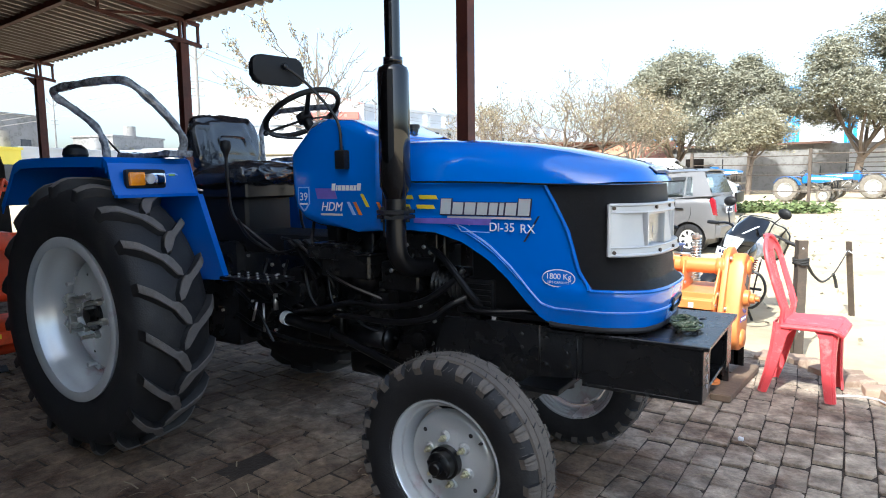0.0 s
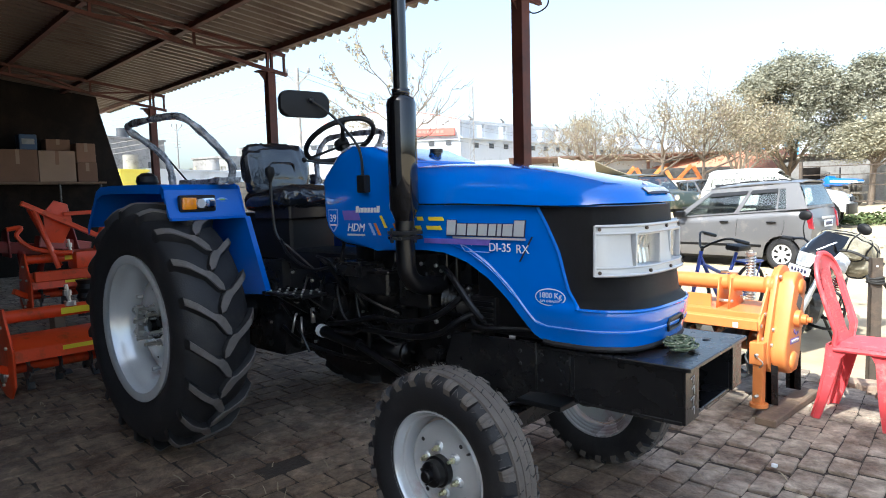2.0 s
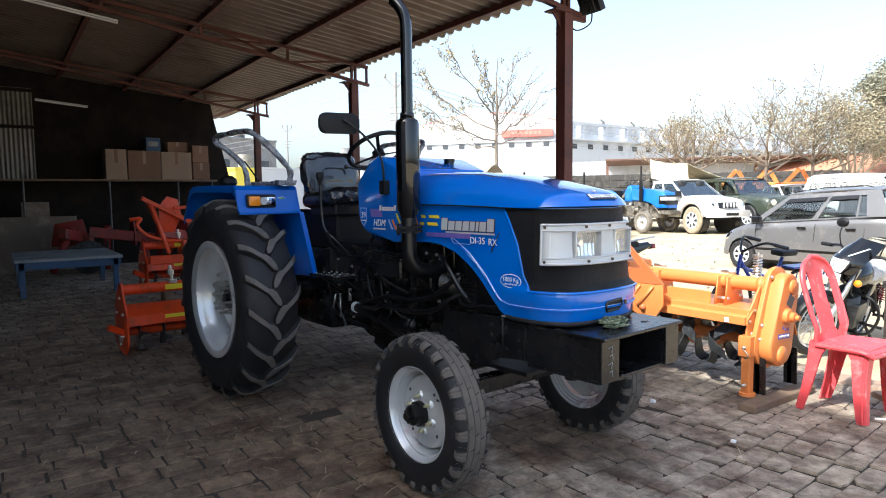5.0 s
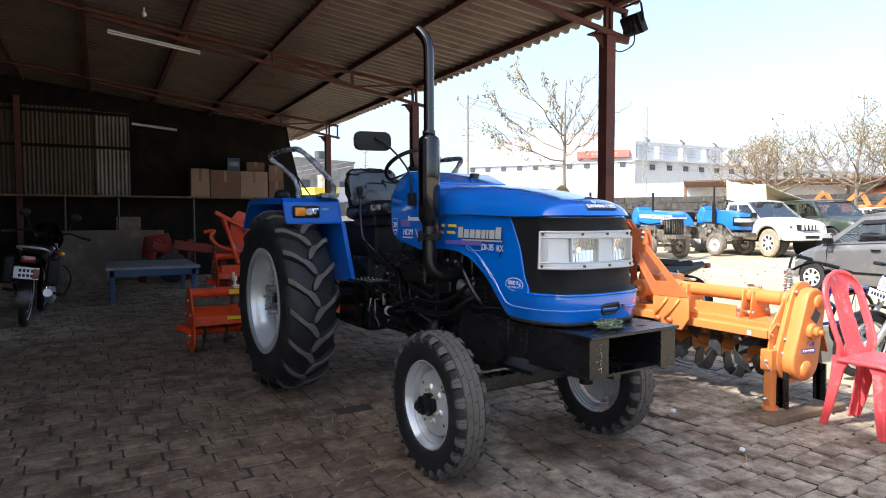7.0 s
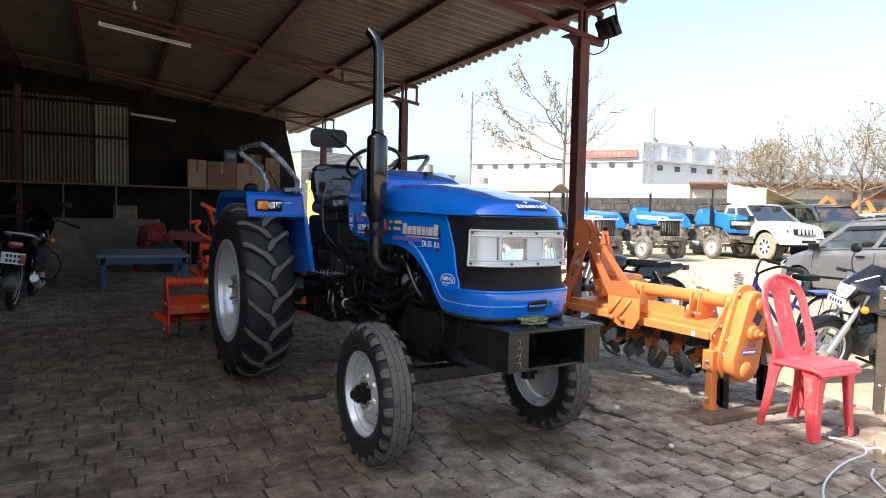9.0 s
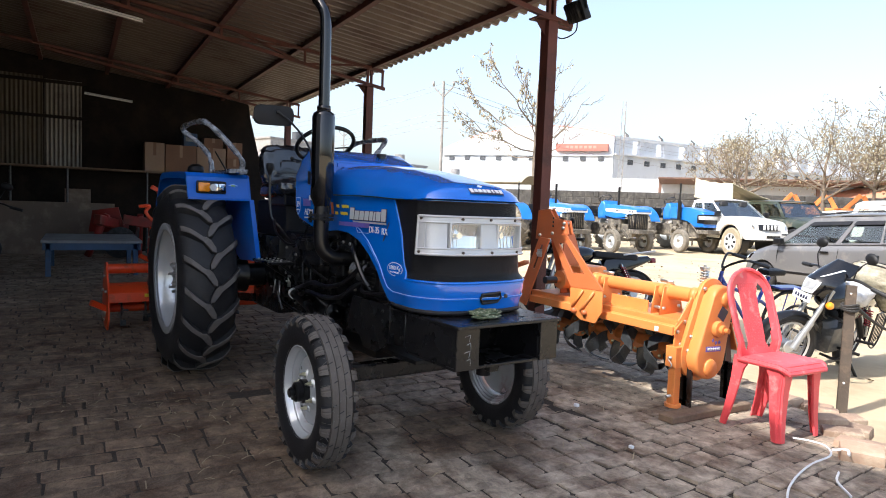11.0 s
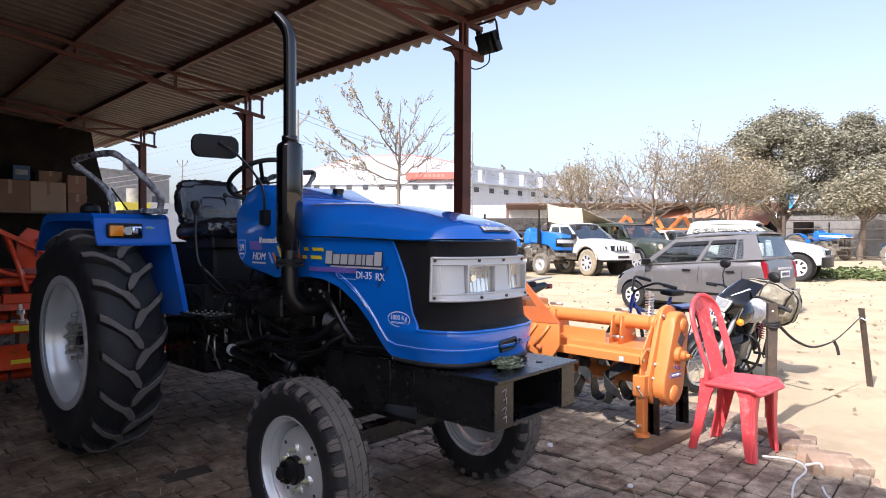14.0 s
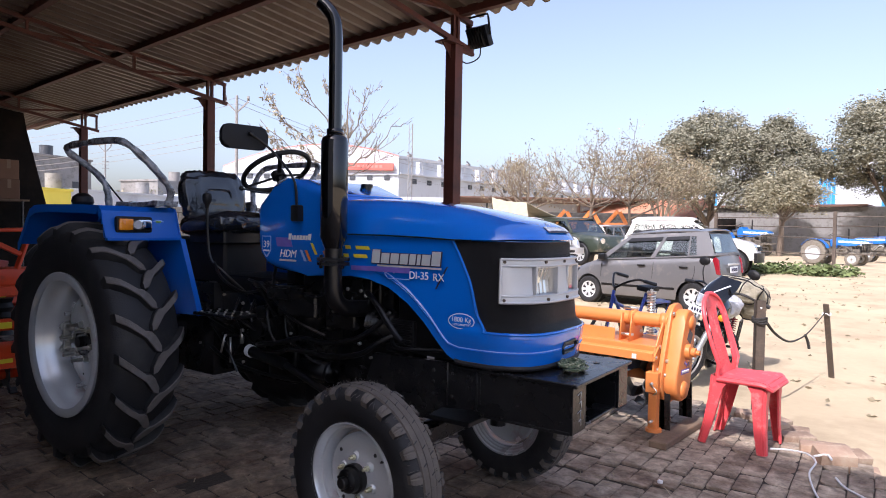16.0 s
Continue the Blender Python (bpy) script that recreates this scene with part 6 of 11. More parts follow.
    box(bm, 0.002, 0.07, 0.075, lean @ T(-0.856, 4.275, 0.635) @ R("X", -20), 0)
    put("plate_label", bm, DARK_MARK, "dark data label", case)
    bm = bmesh.new()
    box(bm, 0.002, 0.14, 0.032, lean @ T(-0.8555, 4.26, 0.41) @ R("X", 12), 0)
    mark = put("maker_plate", bm, PURPLE_MARK, "purple maker's strip", case)
    bm = bmesh.new()
    for k in range(7):
        box(bm, 0.002, 0.010, 0.016, lean @ T(-0.854, 4.21 + 0.0165 * k, 0.41 + 0.0035 * (k - 3)) @ R("X", 12))
    put("maker_blocks", bm, WHITE_MARK, "", mark)
    bm = bmesh.new()
    for k in range(3):
        box(bm, 0.002, 0.018, 0.018, lean @ T(-0.8555, 4.24 + 0.03 * k, 0.46 - 0.008 * (k % 2)) @ R("X", 45))
    put("maker_device", bm, PURPLE_MARK, "", mark)
    # stands
    bm = bmesh.new()
    boxc(bm, -1.01, -0.955, 3.935, 3.99, 0.05, 0.40, 0.004)
    boxc(bm, -1.025, -0.945, 3.92, 4.0, 0.30, 0.43, 0.004)
    cyl(bm, 0.050, 0.02, T(-0.98, 3.96, 0.06), 16)
    stand = put("jack_stand", bm, ORANGE, "orange jack stand leg")
    bm = bmesh.new()
    for z in (0.12, 0.36):
        cyl(bm, 0.010, 0.08, T(-0.98, 3.94, z) @ R("X", 90), 6)
    tube(bm, smooth_path([(-0.97, 3.88, 0.36), (-0.93, 3.87, 0.33), (-0.95, 3.87, 0.30)], 4), 0.004, 5)
    put("stand_pin", bm, ZINC, "", stand)
    bm = bmesh.new()
    for y in (4.03, 4.42):
        bm = bmesh.new()
        bar(bm, (-0.93, y, 0.055), (-0.935, y, 0.30), 0.012, 0.06)
        bar(bm, (-0.96, y, 0.055), (-0.965, y, 0.30), 0.012, 0.05)
        put("steel_skid", bm, BLACK_DUST, "black angle-steel skid")
    bm = bmesh.new()
    prism(bm, [(4.40, 0.20), (4.55, 0.16), (4.50, 0.45), (4.43, 0.55)], 0.006, T(-1.0, 0, 0) @ YZ)
    put("rear_flap", bm, RUSTY, "rust-red rear flap")
    # rotor with flanges and blades
    bm = bmesh.new()
    rod(bm, (-2.40, 4.21, 0.355), (-1.0, 4.21, 0.355), 0.042, 16)
    rotor = put("rotor_shaft", bm, ORANGE, "orange rotor shaft")
    flange_me, blade_me = None, {}
    for k in range(7):
        x = -2.33 + 0.205 * k
        if flange_me is None:
            bm = bmesh.new()
            cyl(bm, 0.105, 0.012, R("Y", 90), 20)
            f = part("flange", bm, ORANGE, rotor, "orange blade flange", m=T(x, 4.21, 0.355))
            flange_me = f.data
            bm = bmesh.new()
            for j in range(8):
                a = 2 * math.pi * j / 8
                cyl(bm, 0.012, 0.034, T(0, 0.082 * math.cos(a), 0.082 * math.sin(a)) @ R("Y", 90), 6)
            bolts = part("flange_bolt", bm, BRASSY, rotor, m=T(x, 4.21, 0.355)).data
        else:
            again("flange", flange_me, rotor, T(x, 4.21, 0.355) @ R("X", 13 * k))
            again("flange_bolt", bolts, rotor, T(x, 4.21, 0.355) @ R("X", 13 * k))
        for j in range(6):
            flip = 1 if j % 2 else -1
            if flip not in blade_me:
                bm = bmesh.new()
                rows = []
                for i in range(9):
                    t = i / 8
                    rad = 0.07 + 0.150 * min(1, t / 0.6)
                    bend = flip * 0.125 * max(0.0, (t - 0.52) / 0.48) ** 1.1
                    ang = 0.55 * t * t
                    w = 0.034 + 0.012 * math.sin(t * 3)
                    rows.append([bm.verts.new((bend, rad * math.cos(ang + s * w / rad), rad * math.sin(ang + s * w / rad))) for s in (-1, 1)])
                for a, b in zip(rows, rows[1:]):
                    bm.faces.new((a[0], a[1], b[1], b[0]))
                thicken(bm, 0.008)
                blade_me[flip] = part("blade", bm, BLADE, rotor, "grey curved tiller blade", angle=40, m=T(x + 0.012 * flip, 4.21, 0.355) @ R("X", 60 * j + 23 * k)).data
            else:
                again("blade", blade_me[flip], rotor, T(x + 0.012 * flip, 4.21, 0.355) @ R("X", 60 * j + 23 * k))
    # adjusting spring
    bm = bmesh.new()
    tube(bm, [(-1.25 + 0.027 * math.cos(a), 4.53 + 0.027 * math.sin(a), 0.56 + 0.31 * a / 100) for a in (0.45 * k for k in range(223))], 0.0062, 5)
    cyl(bm, 0.034, 0.016, T(-1.25, 4.53, 0.878), 14)
    rod(bm, (-1.25, 4.53, 0.50), (-1.25, 4.53, 0.90), 0.012, 8)
    put("spring", bm, ZINC, "steel coil spring")
    bm = bmesh.new()
    box(bm, 0.002, 0.03, 0.03, T(-1.10, 3.912, 0.52) @ R("Z", 90))
    put("white_tag", bm, WHITE_MARK, "small white tag")
    return ob


build_tiller()

plank = thing("timber_block", T(-0.885, 4.15, 0), "weathered timber plank lying under the tiller", "plank")
bm = bmesh.new()
boxc(bm, -0.055, 0.055, -0.36, 0.38, 0.0, 0.045, 0.006)
bmesh.ops.subdivide_edges(bm, edges=bm.edges[:], cuts=3, use_grid_fill=True)
for v in bm.verts:
    v.co += Vector((1, 0.3, 1)) * 0.004 * noise.noise(v.co * 14)
part("plank", bm, WOOD, plank)


# ---- moulded plastic chair, facing +x ----
def build_chair(m):
    ob = thing("plastic_chair", m, "faded red moulded plastic chair without arms, on the brick edge", "chair")
    # seat and backrest in one bent sheet
    bm = bmesh.new()

    def shell(u, v):
        w = v * 2 - 1
        if u < 0.4:
            t = u / 0.4
            half = 0.196 - 0.022 * t - 0.030 * max(0.0, 1 - t * 7) ** 2
            dip = 0.014 * (1 - w * w) * math.sin(math.pi * t) + 0.030 * max(0.0, 1 - t * 6) ** 2
            return Vector((0.222 - 0.307 * t, half * w, 0.432 - 0.010 * t - dip))
        t = (u - 0.4) / 0.6
        round_top = math.sqrt(max(0.0, 1 - (max(0.0, t - 0.68) / 0.328) ** 2))
        half = (0.174 + 0.018 * min(1.0, t * 3)) * round_top
        bend = 0.040 * w * w * (1 - 0.55 * t) * min(1.0, t * 6)
        return Vector((-0.085 - 0.03 * math.sin(t * 1.57) - 0.105 * t + bend, half * w, 0.422 + 0.495 * t))

    n_u, n_v = 90, 56
    grid(bm, shell, n_u, n_v)
    kill = []
    for k, f in enumerate(list(bm.faces)):
        u, w = (k // n_v + 0.5) / n_u, abs((k % n_v + 0.5) / n_v * 2 - 1)
        lift = ((u - 0.4) / 0.6 - 0.07) / 0.76
        if 0 < lift < 1:
            ends = min(1.0, 8 * lift, 6 * (1 - lift)) ** 0.5
            if abs(w - 0.575) < (0.150 + 0.03 * lift) * ends:
                kill.append(f)
    bmesh.ops.delete(bm, geom=kill, context="FACES")
    thicken(bm, 0.006)
    shell_ob = part("seat_shell", bm, RED_CHAIR, ob, "faded red seat and back", angle=50)
    # rolled rims
    bm = bmesh.new()
    rim = [shell(0.39 + 0.61 * k / 22, 0.0) for k in range(22)] + [shell(1.0, j / 6) for j in range(7)] + [shell(1.0 - 0.61 * k / 22, 1.0) for k in range(1, 23)]
    tube(bm, rim, 0.013, 8)
    part("back_rim", bm, RED_CHAIR, shell_ob)
    bm = bmesh.new()
    drop = Vector((0, 0, -0.012))
    tube(bm, [shell(0.4 - 0.4 * k / 12, 0.0) + drop for k in range(13)] + [shell(0, j / 8) + drop for j in range(1, 8)] + [shell(0.4 * k / 12, 1.0) + drop for k in range(13)], 0.015, 8)
    part("seat_rim", bm, RED_CHAIR, shell_ob)
    # square lattice pressed into the middle of the back
    bm = bmesh.new()
    for j in range(7):
        tube(bm, [shell(0.46 + 0.44 * k / 16, 0.5 + (j - 3) * 0.058) + Vector((0.004, 0, 0)) for k in range(17)], 0.0042, 4)
    for i in range(21):
        tube(bm, [shell(0.46 + 0.022 * i, 0.5 + (k - 3) * 0.058) + Vector((0.004, 0, 0)) for k in range(7)], 0.0042, 4)
    part("lattice", bm, RED_CHAIR, shell_ob)
    # channel legs that flare into the apron under the seat
    flare = [(0.0, 0.175), (0.035, 0.135), (0.08, 0.108), (0.16, 0.088), (0.35, 0.076), (0.7, 0.064), (1.0, 0.054)]
    for x, y, lean_x, lean_y in ((0.190, -0.168, 0.004, -0.006), (0.190, 0.168, 0.004, 0.006), (-0.112, -0.160, -0.070, -0.002), (-0.112, 0.160, -0.070, 0.002)):
        bm = bmesh.new()
        sgn_x, sgn_y = (1 if x > 0 else -1), (1 if y > 0 else -1)
        rows = []
        for t, w in flare:
            bow = 0.012 * math.sin(math.pi * t)
            c = Vector((x + lean_x * t - sgn_x * bow, y + lean_y * t, 0.428 * (1 - t))) + Vector((sgn_x * 0.016, sgn_y * 0.016, 0))
            inward = min(1.0, t * 8)
            ring = ((-sgn_x * w, -sgn_y * 0.010 * inward), (-sgn_x * (w - 0.004), 0), (-sgn_x * 0.020, 0.0), (-sgn_x * 0.015, -sgn_y * 0.008), (-sgn_x * 0.008, -sgn_y * 0.008), (-sgn_x * 0.004, -sgn_y * 0.004),
                    (-sgn_x * 0.008, -sgn_y * 0.008), (-sgn_x * 0.008, -sgn_y * 0.015), (0, -sgn_y * 0.020), (0, -sgn_y * (w - 0.004)), (-sgn_x * 0.010 * inward, -sgn_y * w))
            rows.append([bm.verts.new(c + Vector((dx, dy, 0))) for k, (dx, dy) in enumerate(ring) if k not in (5, 6)])
        for p, q in zip(rows, rows[1:]):
            for k in range(len(p) - 1):
                bm.faces.new((p[k], p[k + 1], q[k + 1], q[k]))
        thicken(bm, 0.006)
        part("leg", bm, RED_CHAIR, ob, angle=40)
    return ob


build_chair(T(-0.556, 4.270, 0.006) @ R("Z", -1))

# ---- edge of the brick floor: loose bricks, stakes, rope, cable ----
BRICK_LOOSE = mat("loose_brick", (0.30, 0.205, 0.145), 0.9, 0.0, 0.2, 6, 60, 0.5, dirt=(0.42, 0.33, 0.24), dirt_amount=0.35, dirt_scale=9, each=0.25)


def rough_block(sx, sy, sz, seed, bevel=0.012, amp=0.006):
    bm = bmesh.new()
    box(bm, sx, sy, sz, ID, bevel, 2)
    for v in bm.verts:
        v.co += v.co.normalized() * amp * noise.noise(v.co * 18 + Vector((seed, 0, 0)))
    return bm


for k, (x, y, z, rz, rx, sx, sy, sz) in enumerate((
    (-0.04, 4.30, 0.018, 32, 8, 0.20, 0.15, 0.10), (-0.15, 4.47, 0.0, 14, 0, 0.20, 0.13, 0.07), (-0.30, 4.60, 0.0, 38, 3, 0.21, 0.12, 0.07),
    (0.02, 4.52, -0.03, 48, 12, 0.18, 0.12, 0.08), (-0.12, 4.68, -0.04, 20, -6, 0.20, 0.12, 0.07), (-0.48, 4.78, 0.0, 60, 4, 0.20, 0.12, 0.07),
    (-0.36, 4.84, -0.03, 15, 8, 0.19, 0.12, 0.07), (-0.62, 4.95, -0.01, 30, -4, 0.20, 0.12, 0.07), (-0.52, 5.08, -0.06, 70, 6, 0.20, 0.12, 0.08),
    (-0.72, 5.08, -0.04, 20, 5, 0.18, 0.12, 0.08), (-0.86, 4.95, -0.01, 85, 0, 0.21, 0.12, 0.07), (0.12, 4.28, -0.06, 75, 4, 0.16, 0.11, 0.07), (0.10, 4.42, -0.07, 20, 14, 0.15, 0.10, 0.06))):
    tagged(part("brick", rough_block(sx, sy, sz, k * 7.3), BRICK_LOOSE, None, m=T(x, y, z) @ R("Z", rz) @ R("X", rx)), "loose weathered clay brick at the ragged floor edge", "brick", "loose bricks at the edge of the floor")

stake = thing("iron_stake", T(-0.745, 5.43, -0.13), "brown angle-iron stake with bolt holes, bound with strap", "stake")
bm = bmesh.new()
boxc(bm, -0.035, 0.035, -0.035, -0.027, -0.05, 0.93, 0.001)
boxc(bm, -0.035, -0.027, -0.035, 0.035, -0.05, 0.93, 0.001)
part("angle_iron", bm, IRON, stake, m=R("Z", 28))
# white discs stand in for the bright yard seen through the holes
bm = bmesh.new()
for z in (0.24, 0.87):
    cyl(bm, 0.008, 0.004, T(0.0, -0.036, z) @ R("X", 90), 10)
part("bolt_hole", bm, WHITE_CABLE, stake, m=R("Z", 28))
bm = bmesh.new()
for k in range(3):
    z = 0.755 + 0.016 * k
    tube(bm, [(0.05 * math.cos(a), 0.05 * math.sin(a), z + 0.006 * math.sin(2 * a + k)) for a in (2 * math.pi * j / 14 for j in range(14))], 0.010, 6, closed=True)
part("strap_binding", bm, CLOTH_STRAP, stake)
stake2 = thing("iron_stake", T(-0.555, 7.42, -0.12), "leaning brown flat-iron stake in the dirt", "stake")
bm = bmesh.new()
bar(bm, (0, 0, -0.05), (-0.05, -0.16, 0.76), 0.055, 0.012, 0.001)
part("flat_iron", bm, IRON, stake2)
bm = bmesh.new()
tube(bm, [Vector((-0.045, -0.145, 0.66)) + Vector((0.035 * math.cos(a), 0.035 * math.sin(a), 0.01 * math.sin(3 * a))) for a in (2 * math.pi * j / 14 for j in range(14))], 0.006, 6, closed=True)
part("string_binding", bm, WHITE_CABLE, stake2)
rope = bmesh.new()
tube(rope, smooth_path([(-0.72, 5.47, 0.64), (-0.70, 5.75, 0.50), (-0.68, 6.10, 0.40), (-0.665, 6.45, 0.385), (-0.645, 6.75, 0.42), (-0.60, 7.22, 0.56)], 8), 0.010, 7, radii=[0.013 - 0.008 * min(1, k / 34) for k in range(41)])
tube(rope, smooth_path([(-0.655, 6.62, 0.40), (-0.64, 6.66, 0.34), (-0.63, 6.68, 0.27)], 4), 0.014, 6)
tagged(part("strap_rope", rope, CLOTH_STRAP), "twisted dark strap slung between two iron stakes", "rope")
cable = bmesh.new()
tube(cable, smooth_path([(-0.36, 4.22, 0.02), (-0.27, 4.24, 0.03), (-0.16, 4.19, 0.045), (-0.10, 4.12, 0.03), (-0.10, 3.95, 0.012), (-0.03, 3.70, 0.012), (0.06, 3.50, 0.012), (0.20, 3.30, 0.012), (0.30, 3.2, 0.012)], 8), 0.0055, 6)
tube(cable, smooth_path([(-0.12, 4.17, 0.045), (-0.06, 4.20, 0.06), (-0.03, 4.16, 0.05)], 4), 0.007, 6)
tube(cable, smooth_path([(0.02, 3.98, 0.012), (0.08, 3.86, 0.012), (0.20, 3.75, 0.012)], 4), 0.006, 6)
tagged(part("white_cable", cable, WHITE_CABLE), "white cable lying across the bricks", "cable")
stone = part("pebble", rough_block(0.03, 0.025, 0.02, 3, 0.006, 0.004), WHITE_MARK, None, m=T(-1.33, 3.49, 0.012))
tagged(stone, "small white pebble on the bricks", "pebble")
tagged(part("pebble", rough_block(0.025, 0.02, 0.016, 9, 0.005, 0.004), WHITE_MARK, None, m=T(-0.66, 3.28, 0.010)), "small white pebble on the bricks", "pebble")

# rope bundle on the weight carrier
TWINE = mat("green_twine", (0.10, 0.13, 0.07), 0.85, 0.0, 0.4, 60, 300, 0.3, dirt=(0.45, 0.42, 0.30), dirt_amount=0.3, dirt_scale=60)
bm = bmesh.new()
rnd = random.Random(8)
for k in range(9):
    cx, cy = rnd.uniform(-0.02, 0.02), rnd.uniform(-0.02, 0.02)
    a0 = rnd.uniform(0, 6)
    tube(bm, [(cx + (0.035 + 0.010 * noise.noise((k, j * 0.4, 0))) * math.cos(a0 + j * 0.52), cy + (0.065 + 0.02 * noise.noise((k, j * 0.4, 5))) * math.sin(a0 + j * 0.52), 0.008 + 0.006 * k / 2 + 0.008 * noise.noise((j * 0.7, k, 2))) for j in range(13)], 0.0042, 5)
tagged(part("twine_bundle", bm, TWINE, None, m=TRACTOR_M @ T(2.50, -0.05, 0.749)), "tangle of green and white twine on the carrier", "twine")


# ---- flood lamp and cable on the nearest post ----
flood = thing("flood_lamp", T(-3.16, 4.90, 3.15) @ Matrix.Scale(1.3, 4), "black rectangular flood lamp fixed to the shed post", "lamp")
bm = bmesh.new()
box(bm, 0.18, 0.06, 0.15, R("X", 28), 0.008, 2)
part("housing", bm, PLASTIC_BLACK, flood)
bm = bmesh.new()
for k in range(6):
    box(bm, 0.004, 0.035, 0.13, R("X", 28) @ T(-0.06 + 0.024 * k, -0.045, 0))
part("cooling_fin", bm, PLASTIC_BLACK, flood)
bm = bmesh.new()
box(bm, 0.165, 0.004, 0.135, R("X", 28) @ T(0, 0.032, 0))
part("lamp_glass", bm, BLACK_GLOSS, flood)
bm = bmesh.new()
tube(bm, [(-0.10, 0, 0), (-0.10, -0.03, 0.12), (-0.10, -0.04, 0.14), (0.10, -0.04, 0.14), (0.10, -0.03, 0.12), (0.10, 0, 0)], 0.008, 6)
part("yoke", bm, PLASTIC_BLACK, flood)
bm = bmesh.new()
tube(bm, smooth_path([(0.03, -0.02, -0.07), (0.02, -0.03, -0.16), (-0.03, -0.12, -0.21), (-0.06, -0.20, -0.14), (-0.07, -0.22, -0.05)], 6), 0.005, 6)
part("supply_wire", bm, PLASTIC_BLACK, flood)
bm = bmesh.new()
bar(bm, (-0.07, -0.22, -0.11), (-0.04, -0.02, -0.13), 0.03, 0.02)
part("lamp_arm", bm, RUSTY, flood)

# ---- vehicles in the yard ----
CAR_GREY = mat("grey_car_paint", (0.150, 0.148, 0.152), 0.32, 0.35, 0.05, 2, 300, 0.0, coat=0.5, dirt=(0.26, 0.24, 0.22), dirt_amount=0.1)
CAR_WHITE = mat("white_car_paint", (0.58, 0.58, 0.57), 0.35, 0.0, 0.05, 2, 100, 0.0, coat=0.4, dirt=(0.55, 0.50, 0.42), dirt_amount=0.2)
CAR_GREEN = mat("dark_green_paint", (0.035, 0.045, 0.032), 0.3, 0.0, 0.1, 2, 100, 0.0, coat=0.5, dirt=(0.20, 0.17, 0.12), dirt_amount=0.2)
CANVAS = mat("beige_canvas", (0.36, 0.32, 0.23), 0.85, 0.0, 0.15, 4, 60, 0.3)
TAIL_RED = mat("tail_lamp_red", (0.22, 0.012, 0.02), 0.15, 0.0, 0.3, 40, 200, 0.0, coat=0.8)
FAR_BLUE = mat("sunlit_tractor_blue", (0.014, 0.145, 0.52), 0.35, 0.0, 0.1, 3, 100, 0.0, coat=0.4)
YARD_DIRT = mat("dusty_iron", (0.085, 0.075, 0.062), 0.8, 0.0, 0.4, 7, 60, 0.3, dirt=(0.24, 0.21, 0.165), dirt_amount=0.4, dirt_scale=6)
DUSTY_TYRE = mat("dusty_tyre", (0.17, 0.15, 0.12), 0.85, 0.0, 0.3, 8, 90, 0.3)
TAN_TYRE = mat("dust_caked_tyre", (0.27, 0.23, 0.16), 0.9, 0.0, 0.25, 8, 90, 0.3)
BEIGE_TRIM = mat("faded_beige_trim", (0.36, 0.33, 0.27), 0.6, 0.0, 0.2, 5, 60, 0.1)
CABIN_DARK = mat("dark_cabin", (0.02, 0.02, 0.022), 0.7, 0.0, 0.2, 5, 60, 0.1)


def car_wheel(parent, x, y, r, w, side, tyre=RUBBER, spokes=7):
    wh = new("wheel")
    wh.parent = parent
    wh.matrix_basis = T(x, y, r) @ (ID if side < 0 else R("Z", 180))
    bm = bmesh.new()
    lathe(bm, [(r * 0.62, -w * 0.45), (r * 0.72, -w * 0.5), (r * 0.92, -w * 0.48), (r, -w * 0.3), (r, w * 0.3), (r * 0.92, w * 0.48), (r * 0.72, w * 0.5), (r * 0.62, w * 0.45)], 28, AXLE)
    part("tyre", bm, tyre, wh)
    bm = bmesh.new()
    lathe(bm, [(0, w * 0.40), (r * 0.18, w * 0.42), (r * 0.2, w * 0.36), (r * 0.56, w * 0.40), (r * 0.64, w * 0.46), (r * 0.66, w * 0.3), (r * 0.60, 0.0)], 28, AXLE)
    rim = part("rim", bm, RIM, wh)
    slot = None
    for k in range(spokes):
        if slot is None:
            bm = bmesh.new()
            prism(bm, [(r * 0.28, -r * 0.045), (r * 0.52, -r * 0.10), (r * 0.52, r * 0.10), (r * 0.28, r * 0.045)], 0.004, T(0, -w * 0.415, 0) @ UPRIGHT)
            slot = part("rim_slot", bm, BLACK, rim).data
        else:
            again("rim_slot", slot, rim, R("Y", 360 * k / spokes))
    return wh


def glass_quad(parent, name, pts, thick=0.006, ma=None):
    bm = bmesh.new()
    vs = [bm.verts.new(p) for p in pts]
    bm.faces.new(vs)
    thicken(bm, thick)
    ob = part(name, bm, ma or PANE, parent)
    ob.visible_shadow = False
    return ob


